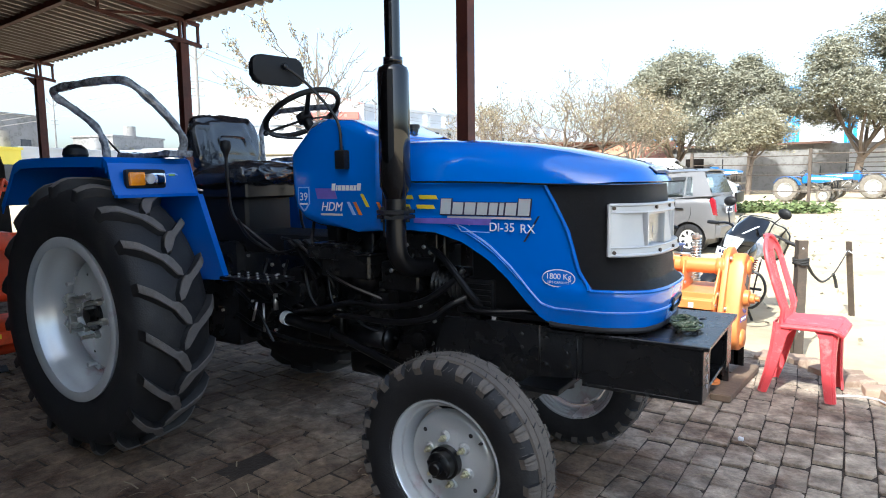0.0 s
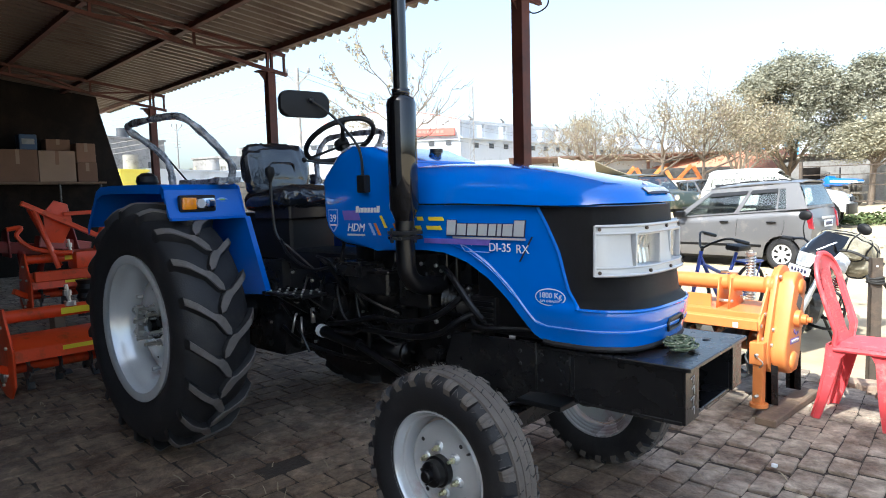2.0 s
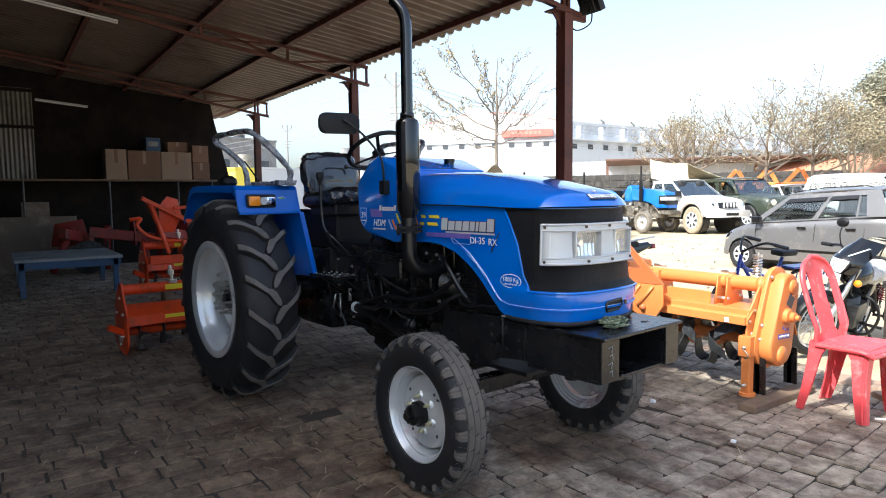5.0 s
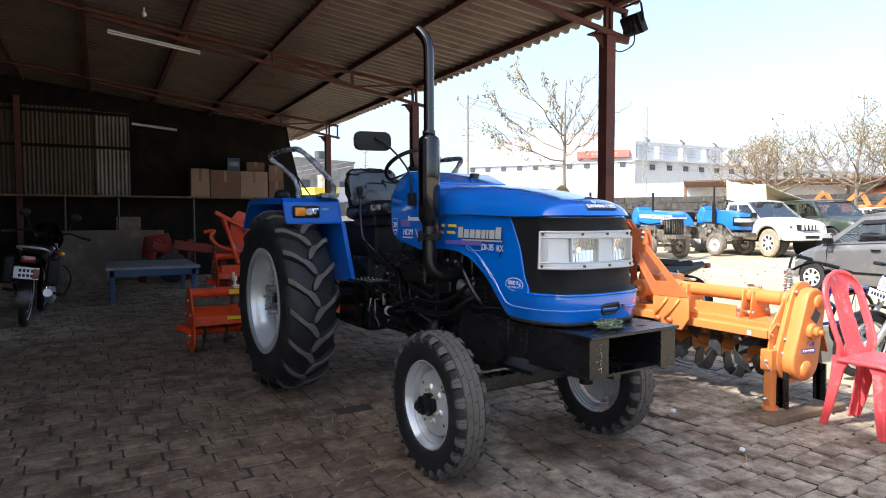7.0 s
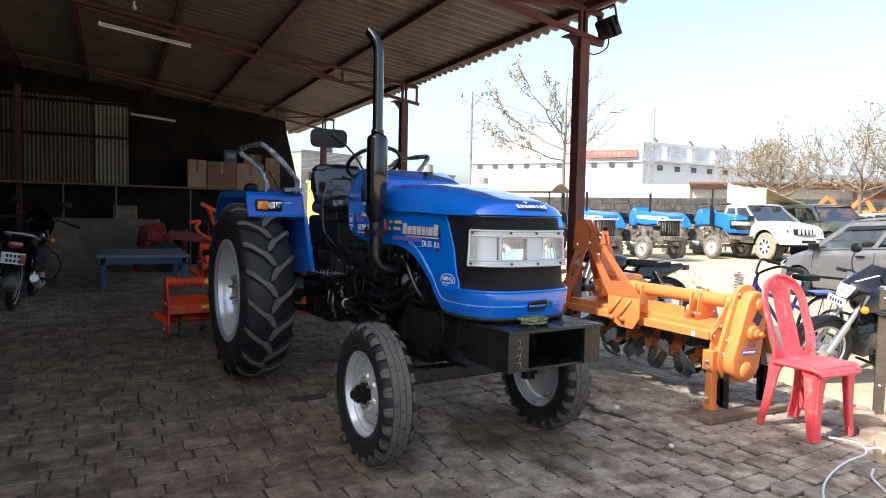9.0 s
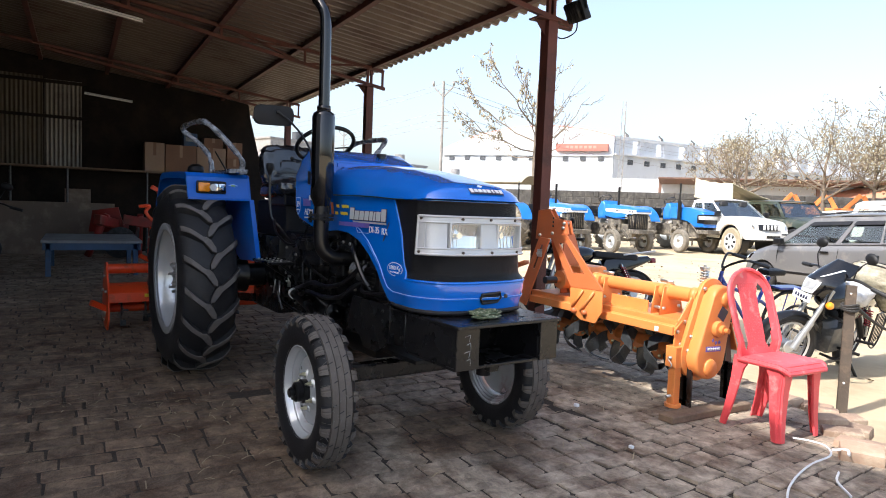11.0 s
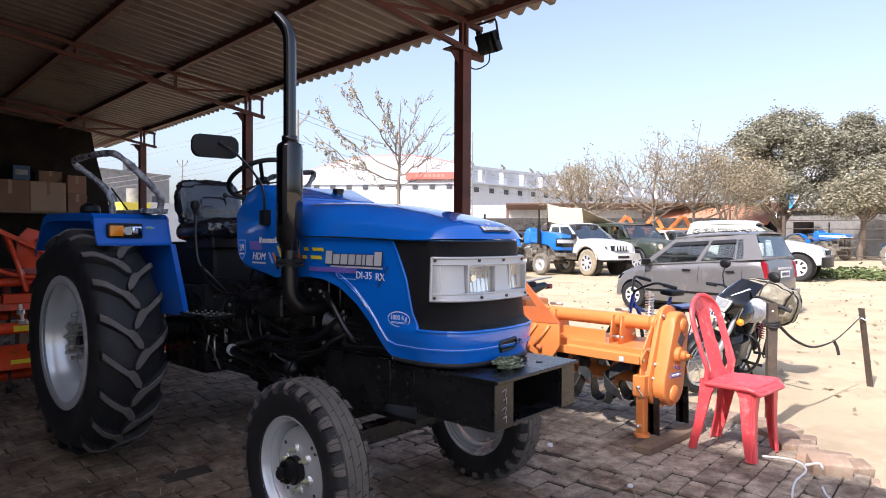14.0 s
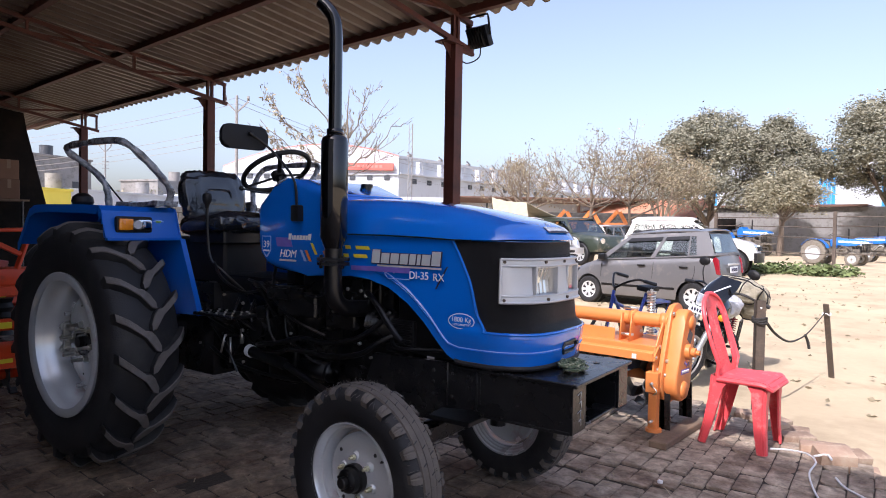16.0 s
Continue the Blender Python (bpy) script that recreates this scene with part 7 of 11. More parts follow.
def car_shell(bm, tail, nose, half, base, wheels, wr, body, crown=0.03, taper=0.17):
    """Rounded lower body: sides with wheel openings, bonnet and deck, nose and tail. body: (x, z) from tail to nose."""
    arch = wr * 1.17

    def plan(x):
        f, r = max(0.0, (x - nose + 0.8) / 0.8), max(0.0, (tail + 0.45 - x) / 0.45)
        return half * (1 - taper * f ** 2.4 - 0.10 * r ** 2.4)

    def low(x):
        z = base + 0.05 * max(0.0, (x - nose + 0.5) / 0.5) + 0.10 * min(1.0, max(0.0, (tail + 0.30 - x) / 0.2))
        for wx in wheels:
            if abs(x - wx) < arch:
                z = max(z, wr + math.sqrt(arch * arch - (x - wx) ** 2))
        return z

    def section(f):
        return 0.945 + 0.055 * math.sin(math.pi * min(1.0, max(0.0, f)) ** 0.8) - 0.06 * max(0.0, f - 0.88) / 0.12

    def put(x, v, sg):
        z0, z1 = low(x), max(low(x) + 0.03, lerp_table(body, x))
        z = z0 + (z1 - z0) * v
        f = (z - base) / max(0.2, z1 - base)
        return Vector((x, sg * plan(x) * section(f), z))

    for sg in (-1, 1):
        grid(bm, lambda u, v: put(tail + (nose - tail) * u, v, sg), 110, 14)

    def top(u, v):
        p = put(tail + (nose - tail) * u, 1.0, 1)
        c = v * 2 - 1
        return Vector((p.x, p.y * c, p.z + crown * (1 - abs(c) ** 2.5)))

    grid(bm, top, 60, 12)
    for x, out in ((tail, -0.06), (nose, 0.10)):
        def cap(u, v):
            p = put(x, u, 1)
            c = v * 2 - 1
            return Vector((x + out * (1 - abs(c) ** 2.2) * (0.35 + 0.65 * math.sin(math.pi * min(1, u + 0.08)) ** 0.6 if u < 1 else 0.0), p.y * c, p.z + (crown * (1 - abs(c) ** 2.5) if u == 1 else 0)))
        grid(bm, cap, 10, 12)
    bmesh.ops.remove_doubles(bm, verts=bm.verts[:], dist=0.004)


def build_car(m, name, label, paint, base, nose, tail, wheels, wr, belt, body, cabin, half, windows, tyre=RUBBER, category="car", wtop=0.90, tumble=0.12, visor=False, crown=0.05):
    """x points to the front. body: deck line from tail to nose; cabin: four (x, z) from rear belt over the roof to the front belt."""
    ob = thing(name, m, label, category)
    bm = bmesh.new()
    car_shell(bm, tail, nose, half, base, wheels, wr, body)
    part("body", bm, paint, ob, angle=40)
    bm = bmesh.new()
    for wx in wheels:
        for sg in (-1, 1):
            cyl(bm, wr * 1.12, 0.22, T(wx, sg * (half - 0.20), wr) @ R("X", 90), 24)
    boxc(bm, tail + 0.25, nose - 0.30, -half + 0.14, half - 0.14, base - 0.06, base + 0.10)
    part("underbody", bm, BLACK, ob)
    (ax, az), (bx, bz), (cx, cz), (dx, dz) = cabin
    hb, ht = half - 0.045, half - 0.045 - tumble

    def side_pt(u, v, sg, off=0.0):
        lo = Vector((ax + (dx - ax) * u, 0, az + (dz - az) * u))
        hi = Vector((bx + (cx - bx) * u, 0, bz + (cz - bz) * u))
        p = lo.lerp(hi, v)
        return Vector((p.x, sg * (hb + (ht - hb) * v + off), p.z))

    # roof slab and pillars
    bm = bmesh.new()

    def roof(u, v):
        c = v * 2 - 1
        e = 0.045 * (u * 2 - 1) if abs(u * 2 - 1) > 0.9 else 0.0
        drop = 0.5 * (max(0.0, abs(u * 2 - 1) - 0.86) / 0.14) ** 2
        return Vector((bx + (cx - bx) * u + e, c * (ht + 0.012), bz + (cz - bz) * u + crown * (1 - abs(c) ** 3.2) * (1 - drop) + 0.012 + 0.025 * math.sin(math.pi * u)))

    grid(bm, roof, 24, 20)
    thicken(bm, 0.02)
    part("roof_panel", bm, paint, ob)
    gaps = []
    last = 0.0
    for a, b in windows:
        gaps.append((last, a))
        last = b
    gaps.append((last, 1.0))
    for sg in (-1, 1):
        panels = [("pillar", a, b, 0, 1) for a, b in gaps if b - a > 0.004]
        panels += [("window_rail", a, b, v0, v1) for a, b in windows for v0, v1 in ((0, 0.05), (wtop, 1.0))]
        for nm, a, b, v0, v1 in panels:
            bm = bmesh.new()
            bm.faces.new([bm.verts.new(side_pt(*q)) for q in ((a, v0, sg), (b, v0, sg), (b, v1, sg), (a, v1, sg))])
            thicken(bm, 0.02)
            part(nm, bm, paint, ob)
    for sg in (-1, 1):
        for a, b in windows:
            glass_quad(ob, "side_window", [side_pt(a, 0.05, sg, -0.012), side_pt(b, 0.05, sg, -0.012), side_pt(b, wtop, sg, -0.012), side_pt(a, wtop, sg, -0.012)])
    if visor:
        for sg in (-1, 1):
            for a, b in windows[-2:]:
                bm = bmesh.new()
                bm.faces.new([bm.verts.new(side_pt(*q)) for q in ((a, wtop - 0.11, sg, 0.035), (b, wtop - 0.11, sg, 0.035), (b, wtop + 0.03, sg, 0.012), (a, wtop + 0.03, sg, 0.012))])
                thicken(bm, 0.004)
                part("rain_visor", bm, BLACK, ob)
    glass_quad(ob, "windscreen", [side_pt(1.0, 0.02, -1, -0.02), side_pt(1.0, 0.02, 1, -0.02), side_pt(1.0, 0.97, 1, -0.02), side_pt(1.0, 0.97, -1, -0.02)], ma=SCREEN)
    glass_quad(ob, "rear_window", [side_pt(0, 0.12, -1, -0.06), side_pt(0, 0.12, 1, -0.06), side_pt(0, 0.90, 1, -0.04), side_pt(0, 0.90, -1, -0.04)])
    bm = bmesh.new()
    for v0, v1 in ((0.0, 0.12), (0.90, 1.0)):
        vs = [bm.verts.new(side_pt(0, v0, -1)), bm.verts.new(side_pt(0, v0, 1)), bm.verts.new(side_pt(0, v1, 1)), bm.verts.new(side_pt(0, v1, -1))]
        bm.faces.new(vs)
    thicken(bm, 0.02)
    part("tailgate_frame", bm, paint, ob)
    # dark plate over the solid deck stands in for the dim cabin
    bm = bmesh.new()
    top_z = max(az, dz, lerp_table(body, ax * 0.5 + dx * 0.5)) + 0.04
    boxc(bm, ax + 0.12, dx - 0.16, -hb + 0.05, hb - 0.05, top_z - 0.03, top_z)
    part("cabin_trim", bm, CABIN_DARK, ob)
    # seats seen through the glass
    bm = bmesh.new()
    for fx in (0.35, 0.72):
        x = ax + (dx - ax) * fx
        for y in (-half * 0.45, half * 0.45):
            box(bm, 0.14, 0.46, 0.62, T(x, y, az + 0.02) @ R("Y", -12), 0.05, 2)
            box(bm, 0.10, 0.24, 0.18, T(x - 0.08, y, az + 0.38), 0.03, 2)
    part("seat_back", bm, CABIN_DARK, ob)
    for wx in wheels:
        for sg in (-1, 1):
            car_wheel(ob, wx, sg * (half - 0.10), wr, 0.18, sg, tyre)
    return ob


def rot2(dx, dy):
    return R("Z", math.degrees(math.atan2(dy, dx)))


# grey hatchback
CAR_M = T(-4.206, 11.756, -0.03) @ rot2(-0.9995, 0.031) @ Matrix.Diagonal((0.845, 0.88, 0.887, 1))
car = build_car(CAR_M, "hatchback_car", "grey five-door hatchback parked on the dirt", CAR_GREY, 0.21, 1.66, -1.66, (-1.17, 1.18), 0.285, 1.0,
                [(-1.66, 0.90), (-1.62, 1.06), (-1.52, 1.115), (-0.4, 1.04), (0.9, 0.94), (1.10, 0.90), (1.31, 0.83), (1.50, 0.755), (1.60, 0.68), (1.64, 0.60), (1.66, 0.50)],
                [(-1.60, 1.10), (-1.40, 1.56), (0.24, 1.475), (1.02, 0.92)], 0.75, [(0.14, 0.20), (0.215, 0.48), (0.52, 0.925)], wtop=0.82, visor=True)
bm = bmesh.new()
grid(bm, lambda u, v: Vector((1.755 - 0.16 * (v * 2 - 1) ** 2 - 0.05 * u, (v * 2 - 1) * 0.50, 0.40 + 0.10 * u)), 2, 10)
thicken(bm, 0.02)
part("air_intake", bm, BLACK, car)
for sg in (-1, 1):
    bm = bmesh.new()
    prism(bm, [(-1.695, 0.74), (-1.51, 0.76), (-1.53, 1.02), (-1.57, 1.10), (-1.655, 1.02)], 0.07, T(0, sg * 0.650, 0) @ UPRIGHT, 0.015, 2)
    part("tail_lamp", bm, TAIL_RED, car, "red tail lamp")
    bm = bmesh.new()
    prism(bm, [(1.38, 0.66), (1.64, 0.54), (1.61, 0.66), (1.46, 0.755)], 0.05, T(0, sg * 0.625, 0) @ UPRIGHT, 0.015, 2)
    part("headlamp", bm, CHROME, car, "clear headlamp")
    bm = bmesh.new()
    box(bm, 0.16, 0.14, 0.13, T(0.80, sg * 0.82, 1.00), 0.03, 2)
    part("door_mirror", bm, BLACK, car)
    for x in (-0.98, -0.08):
        bm = bmesh.new()
        box(bm, 0.17, 0.03, 0.035, T(x, sg * 0.757, 0.86), 0.01, 2)
        part("door_handle", bm, BLACK, car)
    bm = bmesh.new()
    for x in (-1.20, -0.33, 0.86):
        tube(bm, smooth_path([(x, sg * 0.722, 0.94), (x + 0.01, sg * 0.748, 0.7), (x + (0.03 if x > -0.6 else 0.20), sg * 0.730, 0.34)], 5), 0.005, 4)
    part("door_seam", bm, BLACK, car)
    bm = bmesh.new()
    tube(bm, [(-1.25, sg * 0.545, 1.60), (-1.15, sg * 0.545, 1.63), (-0.4, sg * 0.55, 1.60), (0.10, sg * 0.545, 1.545), (0.18, sg * 0.545, 1.515)], 0.011, 6)
    part("roof_rail", bm, BLACK, car)
    bm = bmesh.new()
    boxc(bm, -0.80, 0.86, sg * 0.742 - 0.01, sg * 0.742 + 0.01, 0.40, 0.45, 0.006)
    part("side_moulding", bm, BLACK, car, "black side moulding")
bm = bmesh.new()
prism(bm, [(-1.76, 0.33), (-1.58, 0.31), (-1.58, 0.56), (-1.77, 0.53)], 1.30, UPRIGHT, 0.03, 2)
part("rear_bumper", bm, CAR_GREY, car)
bm = bmesh.new()
box(bm, 0.012, 0.42, 0.12, T(-1.735, 0.04, 0.83) @ R("Y", 4), 0.003)
plate = part("number_plate", bm, WHITE_MARK, car, "pale number plate with dark bars")
bm = bmesh.new()
for k in range(7):
    box(bm, 0.004, 0.032, 0.06, T(-1.743, -0.11 + 0.05 * k, 0.83) @ R("Y", 4))
part("plate_bars", bm, DARK_MARK, plate)
bm = bmesh.new()
box(bm, 0.03, 0.60, 0.04, T(-1.725, 0.04, 0.935), 0.01, 2)
part("tailgate_trim", bm, SILVER, car)
bm = bmesh.new()
rod(bm, (-1.60, -0.1, 1.10), (-1.55, 0.25, 1.16), 0.008, 6)
part("rear_wiper", bm, BLACK, car)
# white pick-up, behind it a canvas cover on posts, a dark off-roader, and a long white van further off
SUV_M = T(-11.68, 18.66, 0.085) @ R("Z", -16)
suv = build_car(SUV_M, "pickup_truck", "dusty white pick-up with high beige-dusted wheels", CAR_WHITE, 0.50, 2.06, -2.3, (-1.5, 1.38), 0.42, 1.1,
                [(-2.3, 1.12), (-0.9, 1.16), (0.95, 1.16), (1.5, 1.10), (1.85, 1.04), (1.98, 0.98), (2.04, 0.88), (2.06, 0.76)],
                [(-0.72, 1.16), (-0.62, 1.64), (0.28, 1.64), (1.00, 1.15)], 0.79, [(0.08, 0.42), (0.47, 0.92)], tyre=TAN_TYRE, category="truck", wtop=0.86)
for sg in (-1, 1):
    bm = bmesh.new()
    prism(bm, [(-0.21, -0.06), (0.19, -0.075), (0.16, 0.06), (-0.17, 0.085)], 0.05, T(1.90, sg * 0.60, 0.90) @ R("Z", -sg * 30) @ UPRIGHT, 0.015, 2)
    part("headlamp", bm, CHROME, suv)
    bm = bmesh.new()
    tube(bm, [(1.38 + 0.53 * math.cos(radians(k * 12)), sg * 0.785, 0.42 + 0.53 * math.sin(radians(k * 12))) for k in range(1, 15)], 0.03, 8)
    part("wheel_flare", bm, BEIGE_TRIM, suv, "beige wheel-arch flare")
bm = bmesh.new()
grid(bm, lambda u, v: Vector((2.155 - 0.09 * (v * 2 - 1) ** 2 - 0.04 * u, (v * 2 - 1) * 0.36, 0.80 + 0.16 * u)), 2, 10)
thicken(bm, 0.03)
grille2 = part("radiator_grille", bm, BLACK, suv)
for k in range(5):
    bm = bmesh.new()
    boxc(bm, 2.10, 2.17, -0.26 + 0.12 * k, -0.22 + 0.12 * k, 0.81, 0.95, 0.008)
    part("grille_bar", bm, SILVER, grille2)
bm = bmesh.new()
grid(bm, lambda u, v: Vector((2.24 - 0.16 * abs(v * 2 - 1) ** 2.4, (v * 2 - 1) * 0.80, 0.52 + 0.20 * u)), 3, 14)
thicken(bm, 0.10)
bump2 = part("front_bumper", bm, CAR_WHITE, suv)
bm = bmesh.new()
grid(bm, lambda u, v: Vector((2.25 - 0.12 * abs(v * 2 - 1) ** 2.4, (v * 2 - 1) * 0.52, 0.57 + 0.08 * u)), 2, 10)
thicken(bm, 0.02)
part("air_intake", bm, BLACK, bump2)
bm = bmesh.new()
boxc(bm, -2.28, -0.80, -0.70, 0.70, 1.10, 1.20, 0.01)
part("load_bed", bm, BEIGE_TRIM, suv)
for sg in (-1, 1):
    bm = bmesh.new()
    box(bm, 0.10, 0.18, 0.17, T(0.86, sg * 0.86, 1.24), 0.03, 2)
    part("door_mirror", bm, BLACK, suv)

tent = thing("canvas_cover", SUV_M, "beige canvas cover stretched over posts behind the pick-up", "awning")
bm = bmesh.new()


def cloth(u, v):
    """From the near eave over the ridge to the far eave, sagging between the ends."""
    w = 1 - abs(v * 2 - 1)
    x = (-3.0 + 2.1 * u) + (-1.35 + 0.1 * u) * w
    z = 1.82 - 0.14 * u + (0.80 - 0.12 * u) * w - 0.07 * math.sin(math.pi * u) * (0.4 + 0.6 * w) - 0.05 * math.sin(math.pi * w)
    return Vector((x, 1.0 + 1.9 * v, z + 0.012 * math.sin(23 * u + 3 * v)))


grid(bm, cloth, 24, 16)
thicken(bm, 0.012)
part("canvas", bm, CANVAS, tent, "sagging beige canvas", angle=40)
for x, y, h in ((-3.0, 1.02, 1.80), (-0.93, 1.02, 1.64), (-4.32, 1.95, 2.56), (-2.16, 1.95, 2.32), (-3.0, 2.88, 1.80), (-0.93, 2.88, 1.64)):
    bm = bmesh.new()
    rod(bm, (x, y, 0.0), (x, y, h), 0.025, 8)
    part("post", bm, BLACK_DUST, tent)

JEEP_M = T(-11.4, 21.6, 0.13) @ R("Z", -20)
jeep = build_car(JEEP_M, "offroad_car", "dark green off-road car with dusty windows", CAR_GREEN, 0.46, 2.1, -2.2, (-1.35, 1.3), 0.40, 1.15,
                 [(-2.2, 1.16), (0.8, 1.16), (1.2, 1.10), (1.9, 1.05), (2.06, 0.98), (2.1, 0.85)],
                 [(-2.1, 1.15), (-2.0, 1.66), (0.38, 1.66), (0.90, 1.15)], 0.82, [(0.05, 0.30), (0.34, 0.62), (0.66, 0.95)], wtop=0.86)
for sg in (-1, 1):
    bm = bmesh.new()
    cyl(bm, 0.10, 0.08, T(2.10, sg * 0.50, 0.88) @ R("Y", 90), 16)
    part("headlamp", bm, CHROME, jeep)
VAN_M = T(-6.50, 20.16, 0.11) @ R("Z", 10)
van = build_car(VAN_M, "white_car", "white off-road car with black bumper and domed roof", CAR_WHITE, 0.42, 1.92, -1.85, (-1.15, 1.3), 0.38, 1.1,
                [(-1.85, 1.12), (0.9, 1.12), (1.3, 1.06), (1.70, 0.97), (1.86, 0.88), (1.92, 0.74)],
                [(-1.78, 1.13), (-1.62, 1.58), (0.15, 1.58), (0.95, 1.11)], 0.80, [(0.06, 0.36), (0.40, 0.66), (0.70, 0.94)], wtop=0.80, tumble=0.16, crown=0.12)
bm = bmesh.new()
grid(bm, lambda u, v: Vector((2.08 - 0.14 * abs(v * 2 - 1) ** 2.4, (v * 2 - 1) * 0.78, 0.40 + 0.28 * u)), 3, 14)
thicken(bm, 0.08)
part("front_bumper", bm, BLACK, van)
bm = bmesh.new()
grid(bm, lambda u, v: Vector((2.03 - 0.06 * abs(v * 2 - 1) ** 2 - 0.04 * u, (v * 2 - 1) * 0.42, 0.74 + 0.13 * u)), 2, 10)
thicken(bm, 0.03)
part("radiator_grille", bm, BLACK, van)
for sg in (-1, 1):
    bm = bmesh.new()
    prism(bm, [(-0.16, -0.05), (0.15, -0.06), (0.12, 0.06), (-0.14, 0.08)], 0.05, T(1.80, sg * 0.60, 0.84) @ R("Z", -sg * 30) @ UPRIGHT, 0.015, 2)
    part("headlamp", bm, CHROME, van)

# ---- motorcycles ----
FORK_GREY = mat("fork_alloy", (0.36, 0.37, 0.38), 0.35, 0.6, 0.15, 8, 90, 0.03)
LAMP_LENS_BIKE = mat("lamp_lens", (0.75, 0.77, 0.80), 0.08, 0.6, 0.25, 30, 90, 0.0)


def build_motorcycle(m, label, steer=0.0, paint=None, guard=False):
    """x forward; wheels 1.26 apart."""
    paint = paint or BLACK_GLOSS
    ob = thing("motorcycle", m, label, "motorcycle", "motorcycles")
    for x in (0.63, -0.63):
        wh = new("wheel")
        wh.parent = ob
        wh.matrix_basis = T(x, 0, 0.30)
        bm = bmesh.new()
        tube(bm, [(0.262 * math.cos(a), 0, 0.262 * math.sin(a)) for a in (2 * math.pi * k / 32 for k in range(32))], 0.040, 8, closed=True)
        part("tyre", bm, RUBBER, wh)
        bm = bmesh.new()
        lathe(bm, [(0.205, -0.02), (0.225, -0.026), (0.228, 0), (0.225, 0.026), (0.205, 0.02)], 30, AXLE)
        cyl(bm, 0.055, 0.09, AXLE, 16)
        for k in range(18):
            a = 2 * math.pi * k / 18
            rod(bm, (0.05 * math.cos(a + 0.5), 0.03 * (-1) ** k, 0.05 * math.sin(a + 0.5)), (0.21 * math.cos(a), 0, 0.21 * math.sin(a)), 0.003, 4)
        part("spoked_rim", bm, SILVER, wh)
        bm = bmesh.new()
        a0, a1 = (10, 150) if x > 0 else (30, 190)
        grid(bm, lambda u, v: Vector((0.325 * math.cos(radians(a0 + (a1 - a0) * u)), (v - 0.5) * 0.12, 0.325 * math.sin(radians(a0 + (a1 - a0) * u)) - 0.02 * (v - 0.5) ** 2 * 4)), 14, 4)
        thicken(bm, 0.004)
        part("mudguard", bm, BLACK, wh)
    for sg in (-1, 1):
        bm = bmesh.new()
        rod(bm, (0.63, sg * 0.085, 0.30), (0.42, sg * 0.085, 0.86), 0.022, 12)
        rod(bm, (0.63, sg * 0.085, 0.30), (0.53, sg * 0.085, 0.56), 0.029, 12)
        part("fork_leg", bm, FORK_GREY, ob)
    bm = bmesh.new()
    tube(bm, smooth_path([(0.42, 0, 0.80), (0.20, 0, 0.42), (0.05, 0, 0.30), (-0.25, 0, 0.32), (-0.63, 0, 0.30)], 4), 0.022, 8)
    tube(bm, smooth_path([(0.40, 0, 0.84), (0.0, 0, 0.70), (-0.40, 0, 0.66), (-0.80, 0, 0.72)], 4), 0.022, 8)
    rod(bm, (-0.30, 0.06, 0.66), (-0.60, 0.10, 0.34), 0.03, 10)
    rod(bm, (-0.30, -0.06, 0.66), (-0.60, -0.10, 0.34), 0.03, 10)
    part("frame", bm, BLACK, ob)
    bm = bmesh.new()
    box(bm, 0.36, 0.24, 0.24, T(0.06, 0, 0.38), 0.03, 2)
    part("crankcase", bm, BLADE, ob, "grey engine case")
    bm = bmesh.new()
    lathe(bm, [(0.0, -0.10)] + [(0.10 if k % 2 else 0.082, -0.10 + 0.0155 * k) for k in range(14)] + [(0.0, 0.105)], 16, T(0.17, 0, 0.52) @ R("Y", 35))
    part("finned_cylinder", bm, BLADE, ob)
    bm = bmesh.new()
    cyl(bm, 0.085, 0.05, T(0.02, -0.14, 0.37) @ R("X", 90), 18)
    part("clutch_cover", bm, SILVER, ob)
    bm = bmesh.new()
    tube(bm, smooth_path([(0.22, -0.06, 0.48), (0.30, -0.12, 0.36), (0.22, -0.16, 0.24), (-0.2, -0.17, 0.24), (-0.45, -0.18, 0.30), (-0.80, -0.19, 0.40)], 5), 0.035, 10, radii=[0.018 + 0.026 * min(1, max(0, (k - 12) / 8)) for k in range(26)])
    part("exhaust", bm, SILVER, ob)
    bm = bmesh.new()
    ball(bm, 1.0, T(0.16, 0, 0.78) @ R("Y", 8) @ Matrix.Diagonal((0.27, 0.145, 0.125, 1)), 20, 12)
    part("fuel_tank", bm, paint, ob)
    bm = bmesh.new()
    box(bm, 0.62, 0.24, 0.09, T(-0.36, 0, 0.785) @ R("Y", -4), 0.035, 3)
    part("seat", bm, PLASTIC_BLACK, ob, "black padded seat")
    bm = bmesh.new()
    prism(bm, [(-0.10, 0.52), (-0.20, 0.74), (-0.82, 0.80), (-0.90, 0.74), (-0.45, 0.56)], 0.22, UPRIGHT, 0.03, 2)
    part("side_panel", bm, paint, ob)
    bm = bmesh.new()
    tube(bm, smooth_path([(-0.45, -0.13, 0.80), (-0.75, -0.13, 0.84), (-0.92, -0.10, 0.86), (-0.95, 0, 0.865), (-0.92, 0.10, 0.86), (-0.75, 0.13, 0.84), (-0.45, 0.13, 0.80)], 5), 0.012, 8)
    part("grab_rail", bm, SILVER, ob)
    bm = bmesh.new()
    box(bm, 0.06, 0.13, 0.07, T(-0.93, 0, 0.74), 0.015, 2)
    part("tail_lamp", bm, TAIL_RED, ob)
    bm = bmesh.new()
    tube(bm, smooth_path([(0.30, -0.36, 0.97), (0.36, -0.20, 1.0), (0.40, -0.06, 0.95), (0.40, 0.06, 0.95), (0.36, 0.20, 1.0), (0.30, 0.36, 0.97)], 5), 0.012, 8)
    part("handlebar", bm, BLACK, ob)
